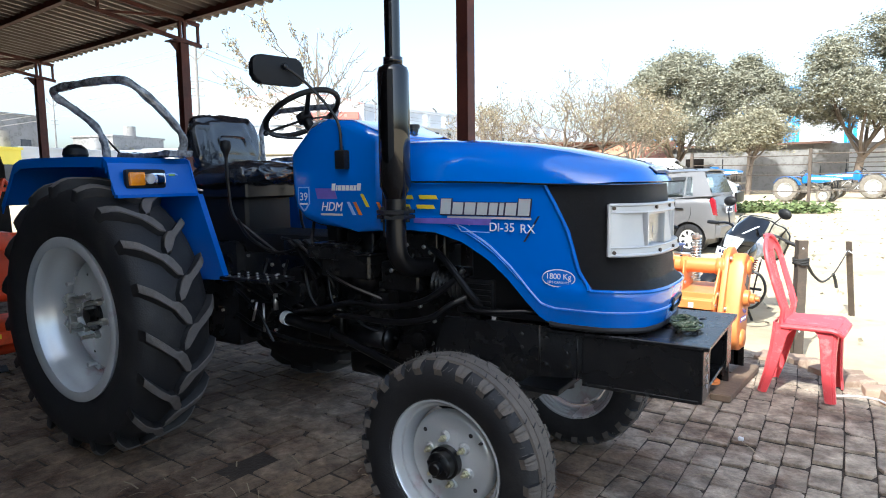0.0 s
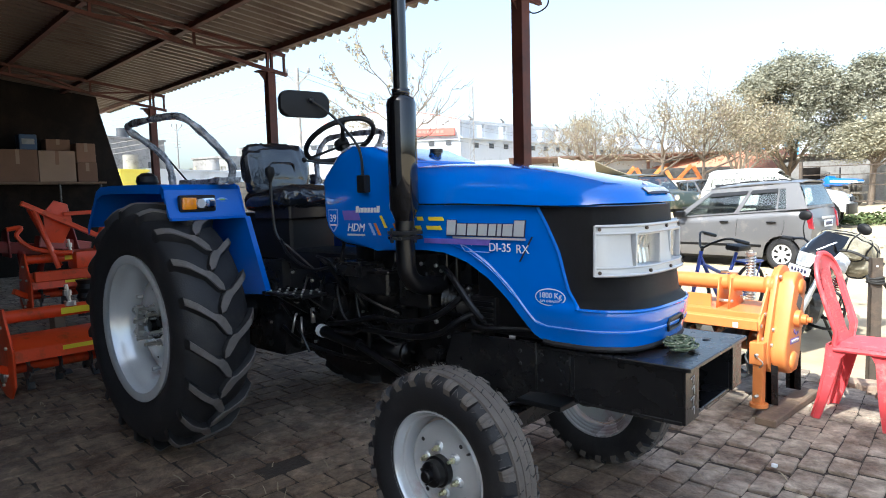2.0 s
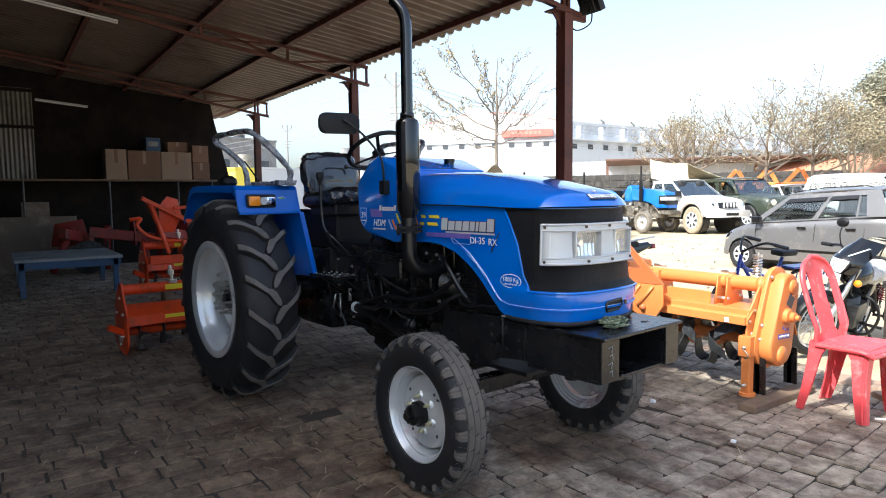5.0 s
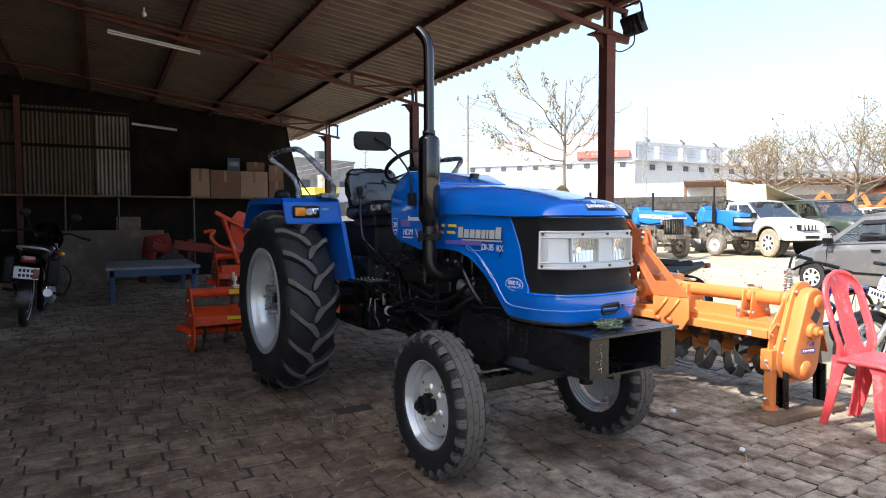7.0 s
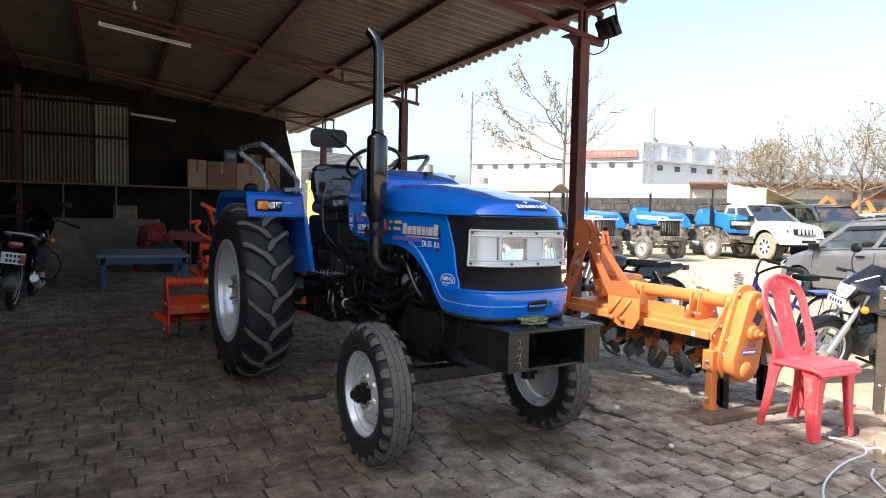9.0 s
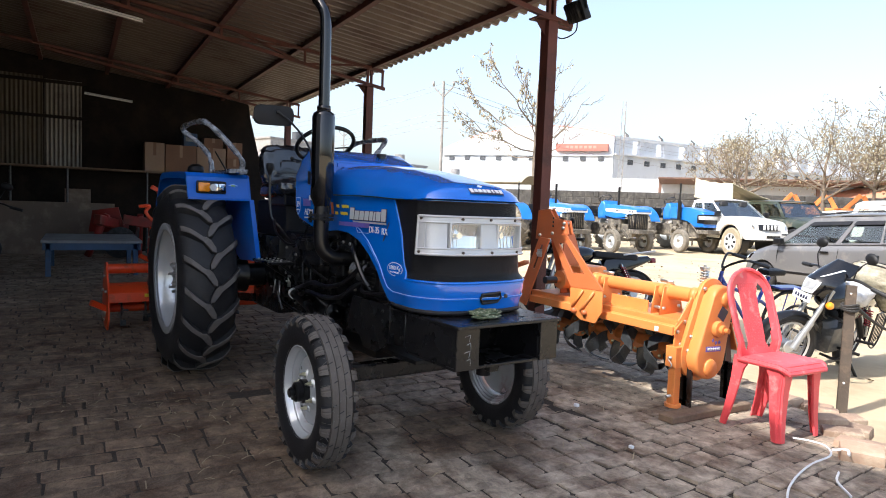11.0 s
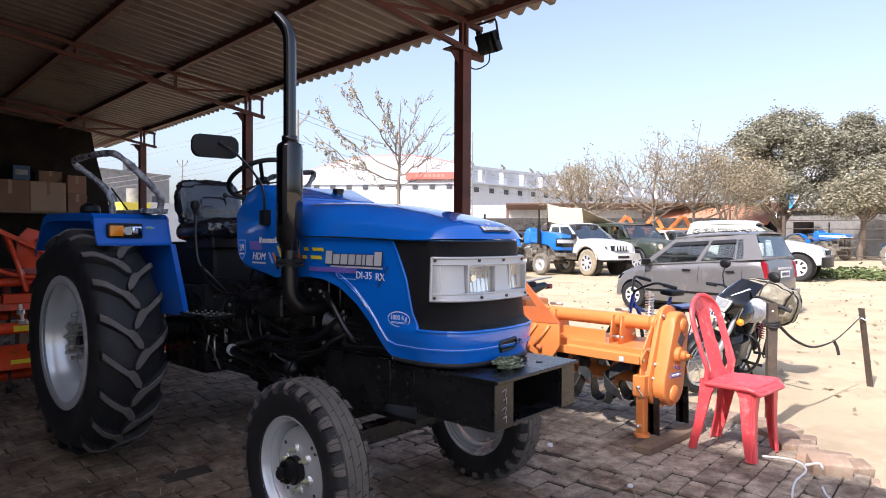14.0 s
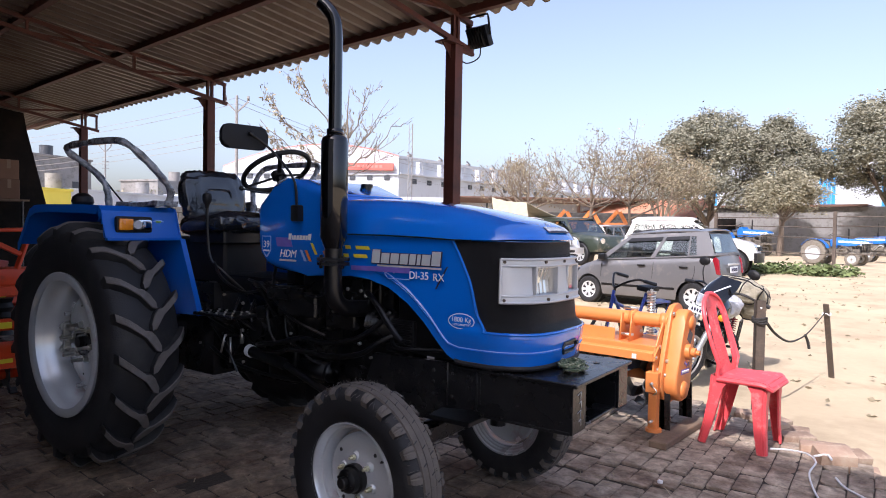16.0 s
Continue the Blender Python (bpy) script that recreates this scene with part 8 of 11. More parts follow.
    for sg in (-1, 1):
        bm = bmesh.new()
        rod(bm, (0.31, sg * 0.33, 0.972), (0.275, sg * 0.46, 0.955), 0.018, 10)
        part("grip", bm, RUBBER, ob)
        bm = bmesh.new()
        tube(bm, smooth_path([(0.37, sg * 0.19, 1.0), (0.39, sg * 0.22, 1.10), (0.35, sg * 0.25, 1.17)], 4), 0.006, 6)
        ball(bm, 1.0, T(0.34, sg * 0.265, 1.205) @ R("X", -sg * 12) @ Matrix.Diagonal((0.022, 0.064, 0.046, 1)), 14, 8)
        part("mirror", bm, PLASTIC_BLACK, ob)
        bm = bmesh.new()
        ball(bm, 0.034, T(0.47, sg * 0.15, 0.74), 12, 10)
        rod(bm, (0.46, sg * 0.07, 0.75), (0.47, sg * 0.13, 0.74), 0.010, 6)
        part("indicator", bm, AMBER, ob)
    bm = bmesh.new()
    def fairing(u, v):
        c = v * 2 - 1
        return Vector((0.635 - 0.10 * u - 0.26 * max(0.0, u - 0.40) - (0.11 + 0.05 * u) * c * c, c * (0.075 + 0.080 * math.sin(math.pi * (0.15 + 0.75 * u))), 0.80 + 0.30 * u + 0.02 * (1 - c * c) * u))

    grid(bm, fairing, 16, 16)
    thicken(bm, 0.012)
    cowl = part("headlamp_cowl", bm, paint, ob, angle=60)
    bm = bmesh.new()
    grid(bm, lambda u, v: fairing(0.12 + 0.24 * u, 0.27 + 0.46 * v) + Vector((0.009, 0, 0)), 6, 12)
    part("headlamp", bm, LAMP_LENS_BIKE, ob, "clear headlamp lens")
    bm = bmesh.new()
    grid(bm, lambda u, v: fairing(0.02 + 0.36 * u, 0.22 + 0.56 * v) + Vector((0.004, 0, 0)), 8, 14)
    part("lamp_shroud", bm, SILVER, cowl, "silver-white lower face of the cowl")
    for sg in (-1, 1):
        bm = bmesh.new()
        grid(bm, lambda u, v: fairing(0.50 + 0.30 * u, 0.5 + sg * (0.14 + 0.20 * u + 0.04 * v)) + Vector((0.006, 0, 0)), 6, 2)
        part("cowl_stripe", bm, WHITE_MARK, cowl)
    bm = bmesh.new()
    box(bm, 0.008, 0.20, 0.07, T(0.635, 0, 0.765), 0.002)
    plate = part("front_plate", bm, WHITE_MARK, ob)
    bm = bmesh.new()
    for k in range(5):
        box(bm, 0.004, 0.018, 0.03, T(0.641, -0.06 + 0.03 * k, 0.765))
    part("plate_bars", bm, DARK_MARK, plate)
    bm = bmesh.new()
    rod(bm, (-0.1, 0.12, 0.30), (-0.2, 0.30, 0.02), 0.014, 8)
    part("side_stand", bm, BLACK, ob)
    for sg in (-1, 1):
        # coil-over shock, crash bar, footrest, foot guard
        bm = bmesh.new()
        p, q = Vector((-0.40, sg * 0.14, 0.68)), Vector((-0.58, sg * 0.14, 0.36))
        rod(bm, p, q, 0.012, 8)
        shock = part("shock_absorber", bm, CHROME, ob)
        bm = bmesh.new()
        tube(bm, [p.lerp(q, 0.12 + 0.55 * k / 70) + Vector((0.030 * math.cos(k * 0.6), 0.030 * math.sin(k * 0.6), 0)) for k in range(71)], 0.007, 5)
        part("spring", bm, TAIL_RED, shock, "red coil spring")
        bm = bmesh.new()
        tube(bm, smooth_path([(0.30, sg * 0.05, 0.62), (0.34, sg * 0.22, 0.60), (0.34, sg * 0.30, 0.46), (0.30, sg * 0.24, 0.28), (0.22, sg * 0.06, 0.24)], 5), 0.013, 8)
        part("crash_bar", bm, BLACK, ob)
        bm = bmesh.new()
        rod(bm, (0.02, sg * 0.12, 0.30), (0.02, sg * 0.30, 0.31), 0.014, 8)
        rod(bm, (-0.34, sg * 0.14, 0.34), (-0.36, sg * 0.28, 0.36), 0.014, 8)
        part("footrest", bm, RUBBER, ob)
    if guard:
        bm = bmesh.new()
        tube(bm, smooth_path([(-0.48, 0.20, 0.62), (-0.76, 0.20, 0.60), (-0.74, 0.21, 0.38), (-0.60, 0.22, 0.27), (-0.46, 0.21, 0.32)], 5), 0.008, 6, closed=True)
        part("foot_guard", bm, BLACK, ob, "black wire guard beside the rear wheel")
        bm = bmesh.new()
        for k in range(6):
            rod(bm, (-0.50 - 0.045 * k, 0.203, 0.612), (-0.49 - 0.045 * k, 0.215, 0.30 + 0.012 * k), 0.0045, 5)
        part("guard_wire", bm, BLACK, ob)
    bm = bmesh.new()
    tube(bm, smooth_path([(0.40, 0.10, 0.95), (0.50, 0.14, 0.84), (0.46, 0.10, 0.66), (0.36, 0.06, 0.60)], 5), 0.006, 5)
    tube(bm, smooth_path([(0.40, -0.10, 0.96), (0.53, -0.12, 0.86), (0.50, -0.09, 0.62), (0.60, -0.05, 0.36)], 5), 0.006, 5)
    part("control_cable", bm, BLACK, ob)
    # front end turned on its steering head
    front = {"fork_leg", "handlebar", "grip", "mirror", "indicator", "headlamp_cowl", "headlamp", "front_plate", "control_cable"}
    for child in ob.children:
        if child.name.split(".")[0] in front or (child.name.startswith("wheel") and child.matrix_basis.translation.x > 0):
            child.matrix_basis = T(0.40, 0, 0) @ R("Z", steer) @ T(-0.40, 0, 0) @ child.matrix_basis
    return ob


ROLL_BAG = mat("dusty_olive_bag", (0.27, 0.245, 0.18), 0.85, 0.0, 0.4, 12, 60, 0.5, dirt=(0.42, 0.39, 0.32), dirt_amount=0.35, dirt_scale=14)
PALE_BAG = mat("pale_plastic_cover", (0.50, 0.51, 0.53), 0.5, 0.0, 0.4, 10, 40, 0.6)
BIKE_M = T(-1.56, 6.50, -0.12) @ rot2(0.17, -0.98) @ R("X", -13) @ Matrix.Scale(0.96, 4)
build_motorcycle(BIKE_M, "black motorcycle with white stripes, loaded with bundles on the seat", -26, guard=True)


def bundle(name, ma, sx, sy, sz, m, label, seed, straps=0):
    bm = bmesh.new()
    ball(bm, 1.0, ID, 48, 32)

    def shape(p):
        q = Vector((math.copysign(abs(p.x) ** 0.75, p.x), math.copysign(abs(p.y) ** 0.75, p.y), math.copysign(abs(p.z) ** 0.8, p.z)))
        fold = 1 - abs(noise.noise(p * 3.1 + Vector((seed, 2, 0)))) * 1.6
        k = 0.88 + 0.14 * noise.noise(p * 1.9 + Vector((seed, 0, 0))) + 0.10 * fold * abs(noise.noise(p * 4.0 + Vector((0, seed, 0)))) + 0.05 * noise.noise(p * 9 + Vector((0, seed, 5)))
        return Vector((q.x * sx, q.y * sy, q.z * sz)) * k

    for v in bm.verts:
        v.co = shape(v.co.copy())
    ob = part(name, bm, ma, None, m=m, angle=60)
    for j in range(straps):
        bm = bmesh.new()
        d = -0.35 + 0.7 * j / max(1, straps - 1)
        ring = []
        for k in range(30):
            t = 2 * math.pi * k / 30
            r = math.sqrt(1 - d * d)
            ring.append(shape(Vector((d, r * math.cos(t), r * math.sin(t)))) * 1.03)
        tube(bm, ring, 0.008, 6, closed=True)
        part("strap", bm, PLASTIC_BLACK, ob)
    return tagged(ob, label, "bag")


bundle("roll_bag", ROLL_BAG, 0.17, 0.26, 0.14, BIKE_M @ T(-0.42, 0.10, 0.95), "olive cloth bundle tied on the motorcycle's seat", 1.5, 2)
bundle("side_bag", ROLL_BAG, 0.20, 0.15, 0.20, BIKE_M @ T(-0.58, 0.27, 0.84), "olive saddle bag hanging beside the seat", 4.5, 2)
bundle("tank_cover", PALE_BAG, 0.27, 0.175, 0.13, BIKE_M @ T(-0.04, 0.05, 0.80), "crumpled pale cover on the tank", 8.5)
build_motorcycle(T(-4.5, 6.5, -0.12) @ rot2(-0.28, -0.96) @ R("X", 9), "dark motorcycle parked behind the tiller")
shed_bike = build_motorcycle(T(-7.95, -0.55, 0) @ rot2(-0.98, 0.05) @ R("X", 8) @ Matrix.Scale(1.1, 4), "black motorcycle with red tail lamp parked in the dark shed")
bm = bmesh.new()
box(bm, 0.01, 0.22, 0.12, T(-0.96, 0, 0.60), 0.003)
rp = part("rear_plate", bm, WHITE_MARK, shed_bike, "white number plate with dark bars")
bm = bmesh.new()
for j in range(2):
    for k in range(4):
        box(bm, 0.004, 0.022, 0.03, T(-0.967, -0.05 + 0.035 * k, 0.625 - 0.05 * j))
part("plate_bars", bm, DARK_MARK, rp)
bm = bmesh.new()
box(bm, 0.005, 0.05, 0.10, T(-0.966, -0.085, 0.60))
part("plate_red_field", bm, TAIL_RED, rp)
for sg in (-1, 1):
    bm = bmesh.new()
    box(bm, 0.28, 0.12, 0.30, T(-0.55, sg * 0.20, 0.60), 0.05, 3)
    part("pannier", bm, PLASTIC_BLACK, shed_bike)

# ---- blue bicycle behind the tiller ----
BICYCLE_BLUE = mat("bicycle_blue", (0.02, 0.05, 0.30), 0.3, 0.0, 0.1, 8, 60, 0.0, coat=0.4)
bicycle = thing("bicycle", T(-2.34, 6.58, -0.12) @ rot2(-0.15, -0.99) @ R("X", -6), "blue bicycle with black handlebar leaning on its stand", "bicycle")
for x in (0.50, -0.50):
    wh = new("wheel")
    wh.parent = bicycle
    wh.matrix_basis = T(x, 0, 0.32)
    bm = bmesh.new()
    tube(bm, [(0.30 * math.cos(a), 0, 0.30 * math.sin(a)) for a in (2 * math.pi * k / 30 for k in range(30))], 0.018, 6, closed=True)
    part("tyre", bm, RUBBER, wh)
    bm = bmesh.new()
    for k in range(16):
        a = 2 * math.pi * k / 16
        rod(bm, (0.02 * math.cos(a + 1), 0.02 * (-1) ** k, 0.02 * math.sin(a + 1)), (0.285 * math.cos(a), 0, 0.285 * math.sin(a)), 0.002, 4)
    part("spokes", bm, ZINC, wh)
bm = bmesh.new()
for p, q in (((0.42, 0, 0.78), (0.0, 0, 0.30)), ((0.40, 0, 0.72), (-0.16, 0, 0.52)), ((-0.20, 0, 0.78), (0.0, 0, 0.30)), ((-0.16, 0, 0.52), (-0.50, 0, 0.32)), ((0.0, 0, 0.30), (-0.50, 0, 0.32)), ((0.42, 0, 0.84), (0.50, 0, 0.32))):
    rod(bm, p, q, 0.018, 8)
part("frame", bm, BICYCLE_BLUE, bicycle)
bm = bmesh.new()
tube(bm, smooth_path([(0.20, -0.30, 1.02), (0.30, -0.26, 1.04), (0.38, -0.12, 0.98), (0.42, 0, 0.92), (0.38, 0.12, 0.98), (0.30, 0.26, 1.04), (0.20, 0.30, 1.02)], 5), 0.012, 8)
for sg in (-1, 1):
    rod(bm, (0.24, sg * 0.29, 1.03), (0.10, sg * 0.31, 1.0), 0.018, 8)
rod(bm, (0.42, 0, 0.80), (0.41, 0, 0.94), 0.015, 8)
apply(bm, bm.verts[:], T(0.42, 0, -0.05) @ R("Z", -22) @ Matrix.Diagonal((1, 0.78, 1, 1)) @ T(-0.42, 0, 0))
part("handlebar", bm, BLACK, bicycle)
bm = bmesh.new()
box(bm, 0.24, 0.15, 0.06, T(-0.22, 0, 0.83), 0.025, 2)
part("saddle", bm, PLASTIC_BLACK, bicycle)
bm = bmesh.new()
boxc(bm, -0.62, -0.30, -0.07, 0.07, 0.66, 0.68, 0.004)
rod(bm, (-0.58, 0.06, 0.67), (-0.50, 0.05, 0.32), 0.006, 6)
rod(bm, (-0.58, -0.06, 0.67), (-0.50, -0.05, 0.32), 0.006, 6)
part("carrier", bm, BICYCLE_BLUE, bicycle)


# ---- other tractors in the yard ----
def yard_tractor(m, label, stripe=True, tall_pipe=True):
    """x forward, rear axle at the origin, sunlit and dusty."""
    ob = thing("yard_tractor", m, label, "tractor", "tractors standing in the yard")
    for y, sg in ((-0.62, -1), (0.62, 1)):
        wh = new("rear_wheel")
        wh.parent = ob
        wh.matrix_basis = T(0, y, 0.66) @ (ID if sg < 0 else R("Z", 180))
        bm = bmesh.new()
        lathe(bm, [(0.38, -0.15), (0.46, -0.17), (0.60, -0.15), (0.635, -0.10), (0.635, 0.10), (0.60, 0.15), (0.46, 0.17), (0.38, 0.15)], 36, AXLE)
        for k in range(18):
            for f in (-1, 1):
                a = 20 * k + (10 if f > 0 else 0)
                box(bm, 0.05, 0.19, 0.05, R("Y", a) @ T(0.64, f * 0.08, 0) @ R("X", f * 40))
        part("tyre", bm, DUSTY_TYRE, wh)
        bm = bmesh.new()
        lathe(bm, [(0, 0.03), (0.12, 0.04), (0.22, 0.0), (0.30, 0.02), (0.34, 0.12), (0.39, 0.155), (0.39, -0.15)], 32, AXLE)
        part("rim", bm, RIM, wh)
    for y, sg in ((-0.58, -1), (0.58, 1)):
        wh = new("front_wheel")
        wh.parent = ob
        wh.matrix_basis = T(1.85, y, 0.36) @ (ID if sg < 0 else R("Z", 180))
        bm = bmesh.new()
        lathe(bm, [(0.21, -0.06), (0.25, -0.085), (0.31, -0.085), (0.345, -0.06), (0.352, -0.02), (0.342, -0.012), (0.342, 0.012), (0.352, 0.02), (0.345, 0.06), (0.31, 0.085), (0.25, 0.085), (0.21, 0.06)], 30, AXLE)
        for k in range(22):
            box(bm, 0.022, 0.05, 0.05, R("Y", 360 / 22 * k) @ T(0.340, -0.060, 0), 0.006)
        part("tyre", bm, DUSTY_TYRE, wh)
        bm = bmesh.new()
        lathe(bm, [(0, 0.05), (0.05, 0.05), (0.06, 0.02), (0.12, 0.0), (0.17, -0.01), (0.19, 0.04), (0.22, 0.066), (0.225, 0.05), (0.20, -0.05)], 28, AXLE)
        rim = part("rim", bm, RIM, wh)
        bm = bmesh.new()
        cyl(bm, 0.045, 0.10, T(0, -0.04, 0) @ AXLE, 12)
        part("hub_cap", bm, YARD_DIRT, rim)
    if stripe:
        # older boxy hood: white side band, upright barred grille, round lamps
        bm = bmesh.new()
        prism(bm, [(0.95, 1.06), (0.95, 1.42), (1.10, 1.44), (2.20, 1.36), (2.46, 1.30), (2.50, 1.24), (2.46, 1.20), (1.9, 1.06), (1.5, 1.02)], 0.54, UPRIGHT, 0.04, 3)
        hood = part("hood", bm, FAR_BLUE, ob, "sunlit blue hood")
        bm = bmesh.new()
        prism(bm, [(1.05, 1.21), (1.05, 1.31), (2.30, 1.275), (2.48, 1.26), (2.47, 1.17), (2.28, 1.16)], 0.556, UPRIGHT, 0.006)
        part("white_stripe", bm, WHITE_MARK, hood)
        bm = bmesh.new()
        for k in range(3):
            boxc(bm, 2.16 + 0.07 * k, 2.21 + 0.07 * k, -0.283, 0.283, 1.20, 1.25)
            boxc(bm, 1.55 + 0.07 * k, 1.60 + 0.07 * k, -0.283, 0.283, 1.235, 1.275)
        part("side_marks", bm, DARK_MARK, hood)
        bm = bmesh.new()
        boxc(bm, 2.08, 2.42, -0.22, 0.22, 0.72, 1.19, 0.02, 2)
        grille = part("grille", bm, BLACK, ob, "black grille")
        bm = bmesh.new()
        for k in range(7):
            boxc(bm, 2.415, 2.432, -0.19 + 0.06 * k, -0.17 + 0.06 * k, 0.75, 1.16)
        for sg in (-1, 1):
            for k in range(4):
                boxc(bm, 2.12 + 0.07 * k, 2.14 + 0.07 * k, min(sg * 0.215, sg * 0.23), max(sg * 0.215, sg * 0.23), 0.76, 1.15)
        part("grille_bar", bm, YARD_DIRT, grille)
        for sg in (-1, 1):
            bm = bmesh.new()
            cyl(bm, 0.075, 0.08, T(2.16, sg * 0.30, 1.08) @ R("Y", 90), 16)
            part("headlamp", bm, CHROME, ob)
    else:
        bm = bmesh.new()
        prism(bm, [(0.98, 1.0), (0.98, 1.42), (1.4, 1.42), (1.9, 1.38), (2.38, 1.28), (2.46, 1.20), (2.48, 0.80), (2.1, 0.78), (1.95, 0.86), (1.80, 1.02), (1.60, 1.06), (1.30, 1.04)], 0.56, UPRIGHT, 0.05, 3)
        hood = part("hood", bm, FAR_BLUE, ob, "sunlit blue hood")
        bm = bmesh.new()
        boxc(bm, 2.18, 2.50, -0.284, 0.284, 0.90, 1.20, 0.03, 2)
        part("grille", bm, BLACK, ob)
        bm = bmesh.new()
        boxc(bm, 2.26, 2.515, -0.290, 0.290, 1.03, 1.15, 0.02, 2)
        part("headlamp_panel", bm, SILVER, ob)
    bm = bmesh.new()
    prism(bm, [(0.66, 0.98), (0.66, 1.30), (0.80, 1.52), (0.92, 1.54), (1.02, 1.44), (1.02, 1.0)], 0.60, UPRIGHT, 0.06, 3)
    part("cowl", bm, FAR_BLUE, ob, "blue dash cowl")
    bm = bmesh.new()
    boxc(bm, -0.2, 2.2, -0.15, 0.15, 0.48, 0.86, 0.03, 2)
    bar(bm, (1.85, -0.5, 0.40), (1.85, 0.5, 0.40), 0.09, 0.09)
    rod(bm, (0, -0.55, 0.66), (0, 0.55, 0.66), 0.09, 12)
    boxc(bm, 2.2, 2.66, -0.27, 0.27, 0.60, 0.72, 0.01)
    boxc(bm, 1.1, 1.7, -0.22, 0.22, 0.62, 1.0, 0.04, 2)
    part("chassis", bm, YARD_DIRT, ob, "dusty engine and chassis")
    rnd = random.Random(int(m.translation.x * 100))
    for k in range(9):
        bm = bmesh.new()
        x, z, sg = rnd.uniform(0.5, 1.9), rnd.uniform(0.55, 1.0), -1 if k % 3 else 1
        if k % 2:
            cyl(bm, rnd.uniform(0.04, 0.08), rnd.uniform(0.10, 0.2), T(x, sg * 0.25, z) @ R("X" if k % 4 == 1 else "Y", 90), 12)
        else:
            tube(bm, smooth_path([(x, sg * 0.22, z), (x + 0.15, sg * 0.30, z + 0.1), (x + 0.4, sg * 0.26, z - 0.15)], 4), 0.018, 6)
        part("engine_fitting", bm, YARD_DIRT if k % 3 else SILVER, ob)
    bm = bmesh.new()
    rod(bm, (0.70, -0.28, 0.95), (0.62, -0.30, 1.42), 0.010, 6)
    rod(bm, (0.55, 0.22, 0.85), (0.50, 0.26, 1.30), 0.010, 6)
    part("lever", bm, BLACK, ob)
    for sg in (-1, 1):
        bm = bmesh.new()
        grid(bm, lambda u, v: Vector((0.74 * math.cos(radians(20 + 130 * u)), sg * (0.40 + 0.36 * v), 0.66 + 0.74 * math.sin(radians(20 + 130 * u)))), 10, 2)
        thicken(bm, 0.012)
        part("fender", bm, FAR_BLUE, ob)
    bm = bmesh.new()
    box(bm, 0.36, 0.40, 0.09, T(0.2, 0, 1.08), 0.03, 2)
    box(bm, 0.09, 0.38, 0.26, T(0.0, 0, 1.24) @ R("Y", -10), 0.03, 2)
    part("seat", bm, PLASTIC_BLACK, ob)
    bm = bmesh.new()
    tube(bm, [Vector((0.62, 0, 1.62)) + Vector((0.16 * math.cos(a), 0.19 * math.sin(a), 0.10 * math.cos(a))) for a in (2 * math.pi * k / 24 for k in range(24))], 0.014, 6, closed=True)
    rod(bm, (0.62, 0, 1.60), (0.86, 0, 1.35), 0.025, 8)
    part("steering_wheel", bm, BLACK, ob)
    bm = bmesh.new()
    if tall_pipe:
        rod(bm, (1.5, -0.36, 1.0), (1.5, -0.36, 1.62), 0.06, 14)
        rod(bm, (1.5, -0.36, 1.6), (1.5, -0.36, 2.15), 0.03, 10)
    else:
        rod(bm, (1.5, -0.15, 1.35), (1.5, -0.15, 1.95), 0.035, 10)
    part("exhaust", bm, BLACK, ob)
    return ob


def head(dx, dy):
    return math.degrees(math.atan2(dy, dx))


yard_tractor(T(-13.67, 17.82, 0.08) @ R("Z", -8), "sunlit blue tractor with a tall exhaust among the vehicles", False, True)
yard_tractor(T(-13.81, 15.09, 0.05) @ R("Z", -8), "blue tractor with a white side stripe beside a row", True, False)
yard_tractor(T(-14.0, 12.85, 0.03) @ R("Z", -8), "blue tractor at the far end of the row", True, False)
yard_tractor(T(-10.6, 38.0, 0.2) @ R("Z", head(0.93, -0.36)), "blue tractor behind the wire fence", True, False)
yard_tractor(T(-4.6, 29.2, 0.2) @ R("Z", head(0.96, -0.20)) @ Matrix.Scale(0.73, 4), "blue tractor parked by the fence", True, False)
yard_tractor(T(-2.0, 33.5, 0.2) @ R("Z", head(-0.99, 0.1)) @ Matrix.Scale(0.80, 4), "blue tractor under the large tree", True, True)
yard_tractor(T(0.2, 31.6, 0.2) @ R("Z", head(0.99, -0.1)) @ Matrix.Scale(0.75, 4), "blue tractor at the end of the fence", True, True)

# ---- trees ----
BARK = mat("grey_bark", (0.16, 0.125, 0.095), 0.95, 0.0, 0.3, 4, 40, 0.5)
BARK_TWIG = mat("grey_brown_twig", (0.19, 0.155, 0.12), 0.95, 0.0, 0.3, 4, 40, 0.4)
BARK_PALE = mat("pale_bark", (0.30, 0.25, 0.19), 0.95, 0.0, 0.25, 4, 40, 0.4)


def leaf_mat(name, color, vary):
    ma = mat(name, color, 0.8, 0.0, 0.15, 2, 30, 0.0, spec=0.15)
    t = ma.node_tree
    g = t.nodes.new("ShaderNodeNewGeometry")
    h = t.nodes.new("ShaderNodeHueSaturation")
    r = t.nodes.new("ShaderNodeMapRange")
    r.inputs["To Min"].default_value, r.inputs["To Max"].default_value = 1 - vary, 1 + vary
    bs = t.nodes["Principled BSDF"]
    t.links.new(g.outputs["Random Per Island"], r.inputs["Value"])
    t.links.new(r.outputs[0], h.inputs["Value"])
    t.links.new(bs.inputs["Base Color"].links[0].from_socket, h.inputs["Color"])
    t.links.new(h.outputs[0], bs.inputs["Base Color"])
    return ma


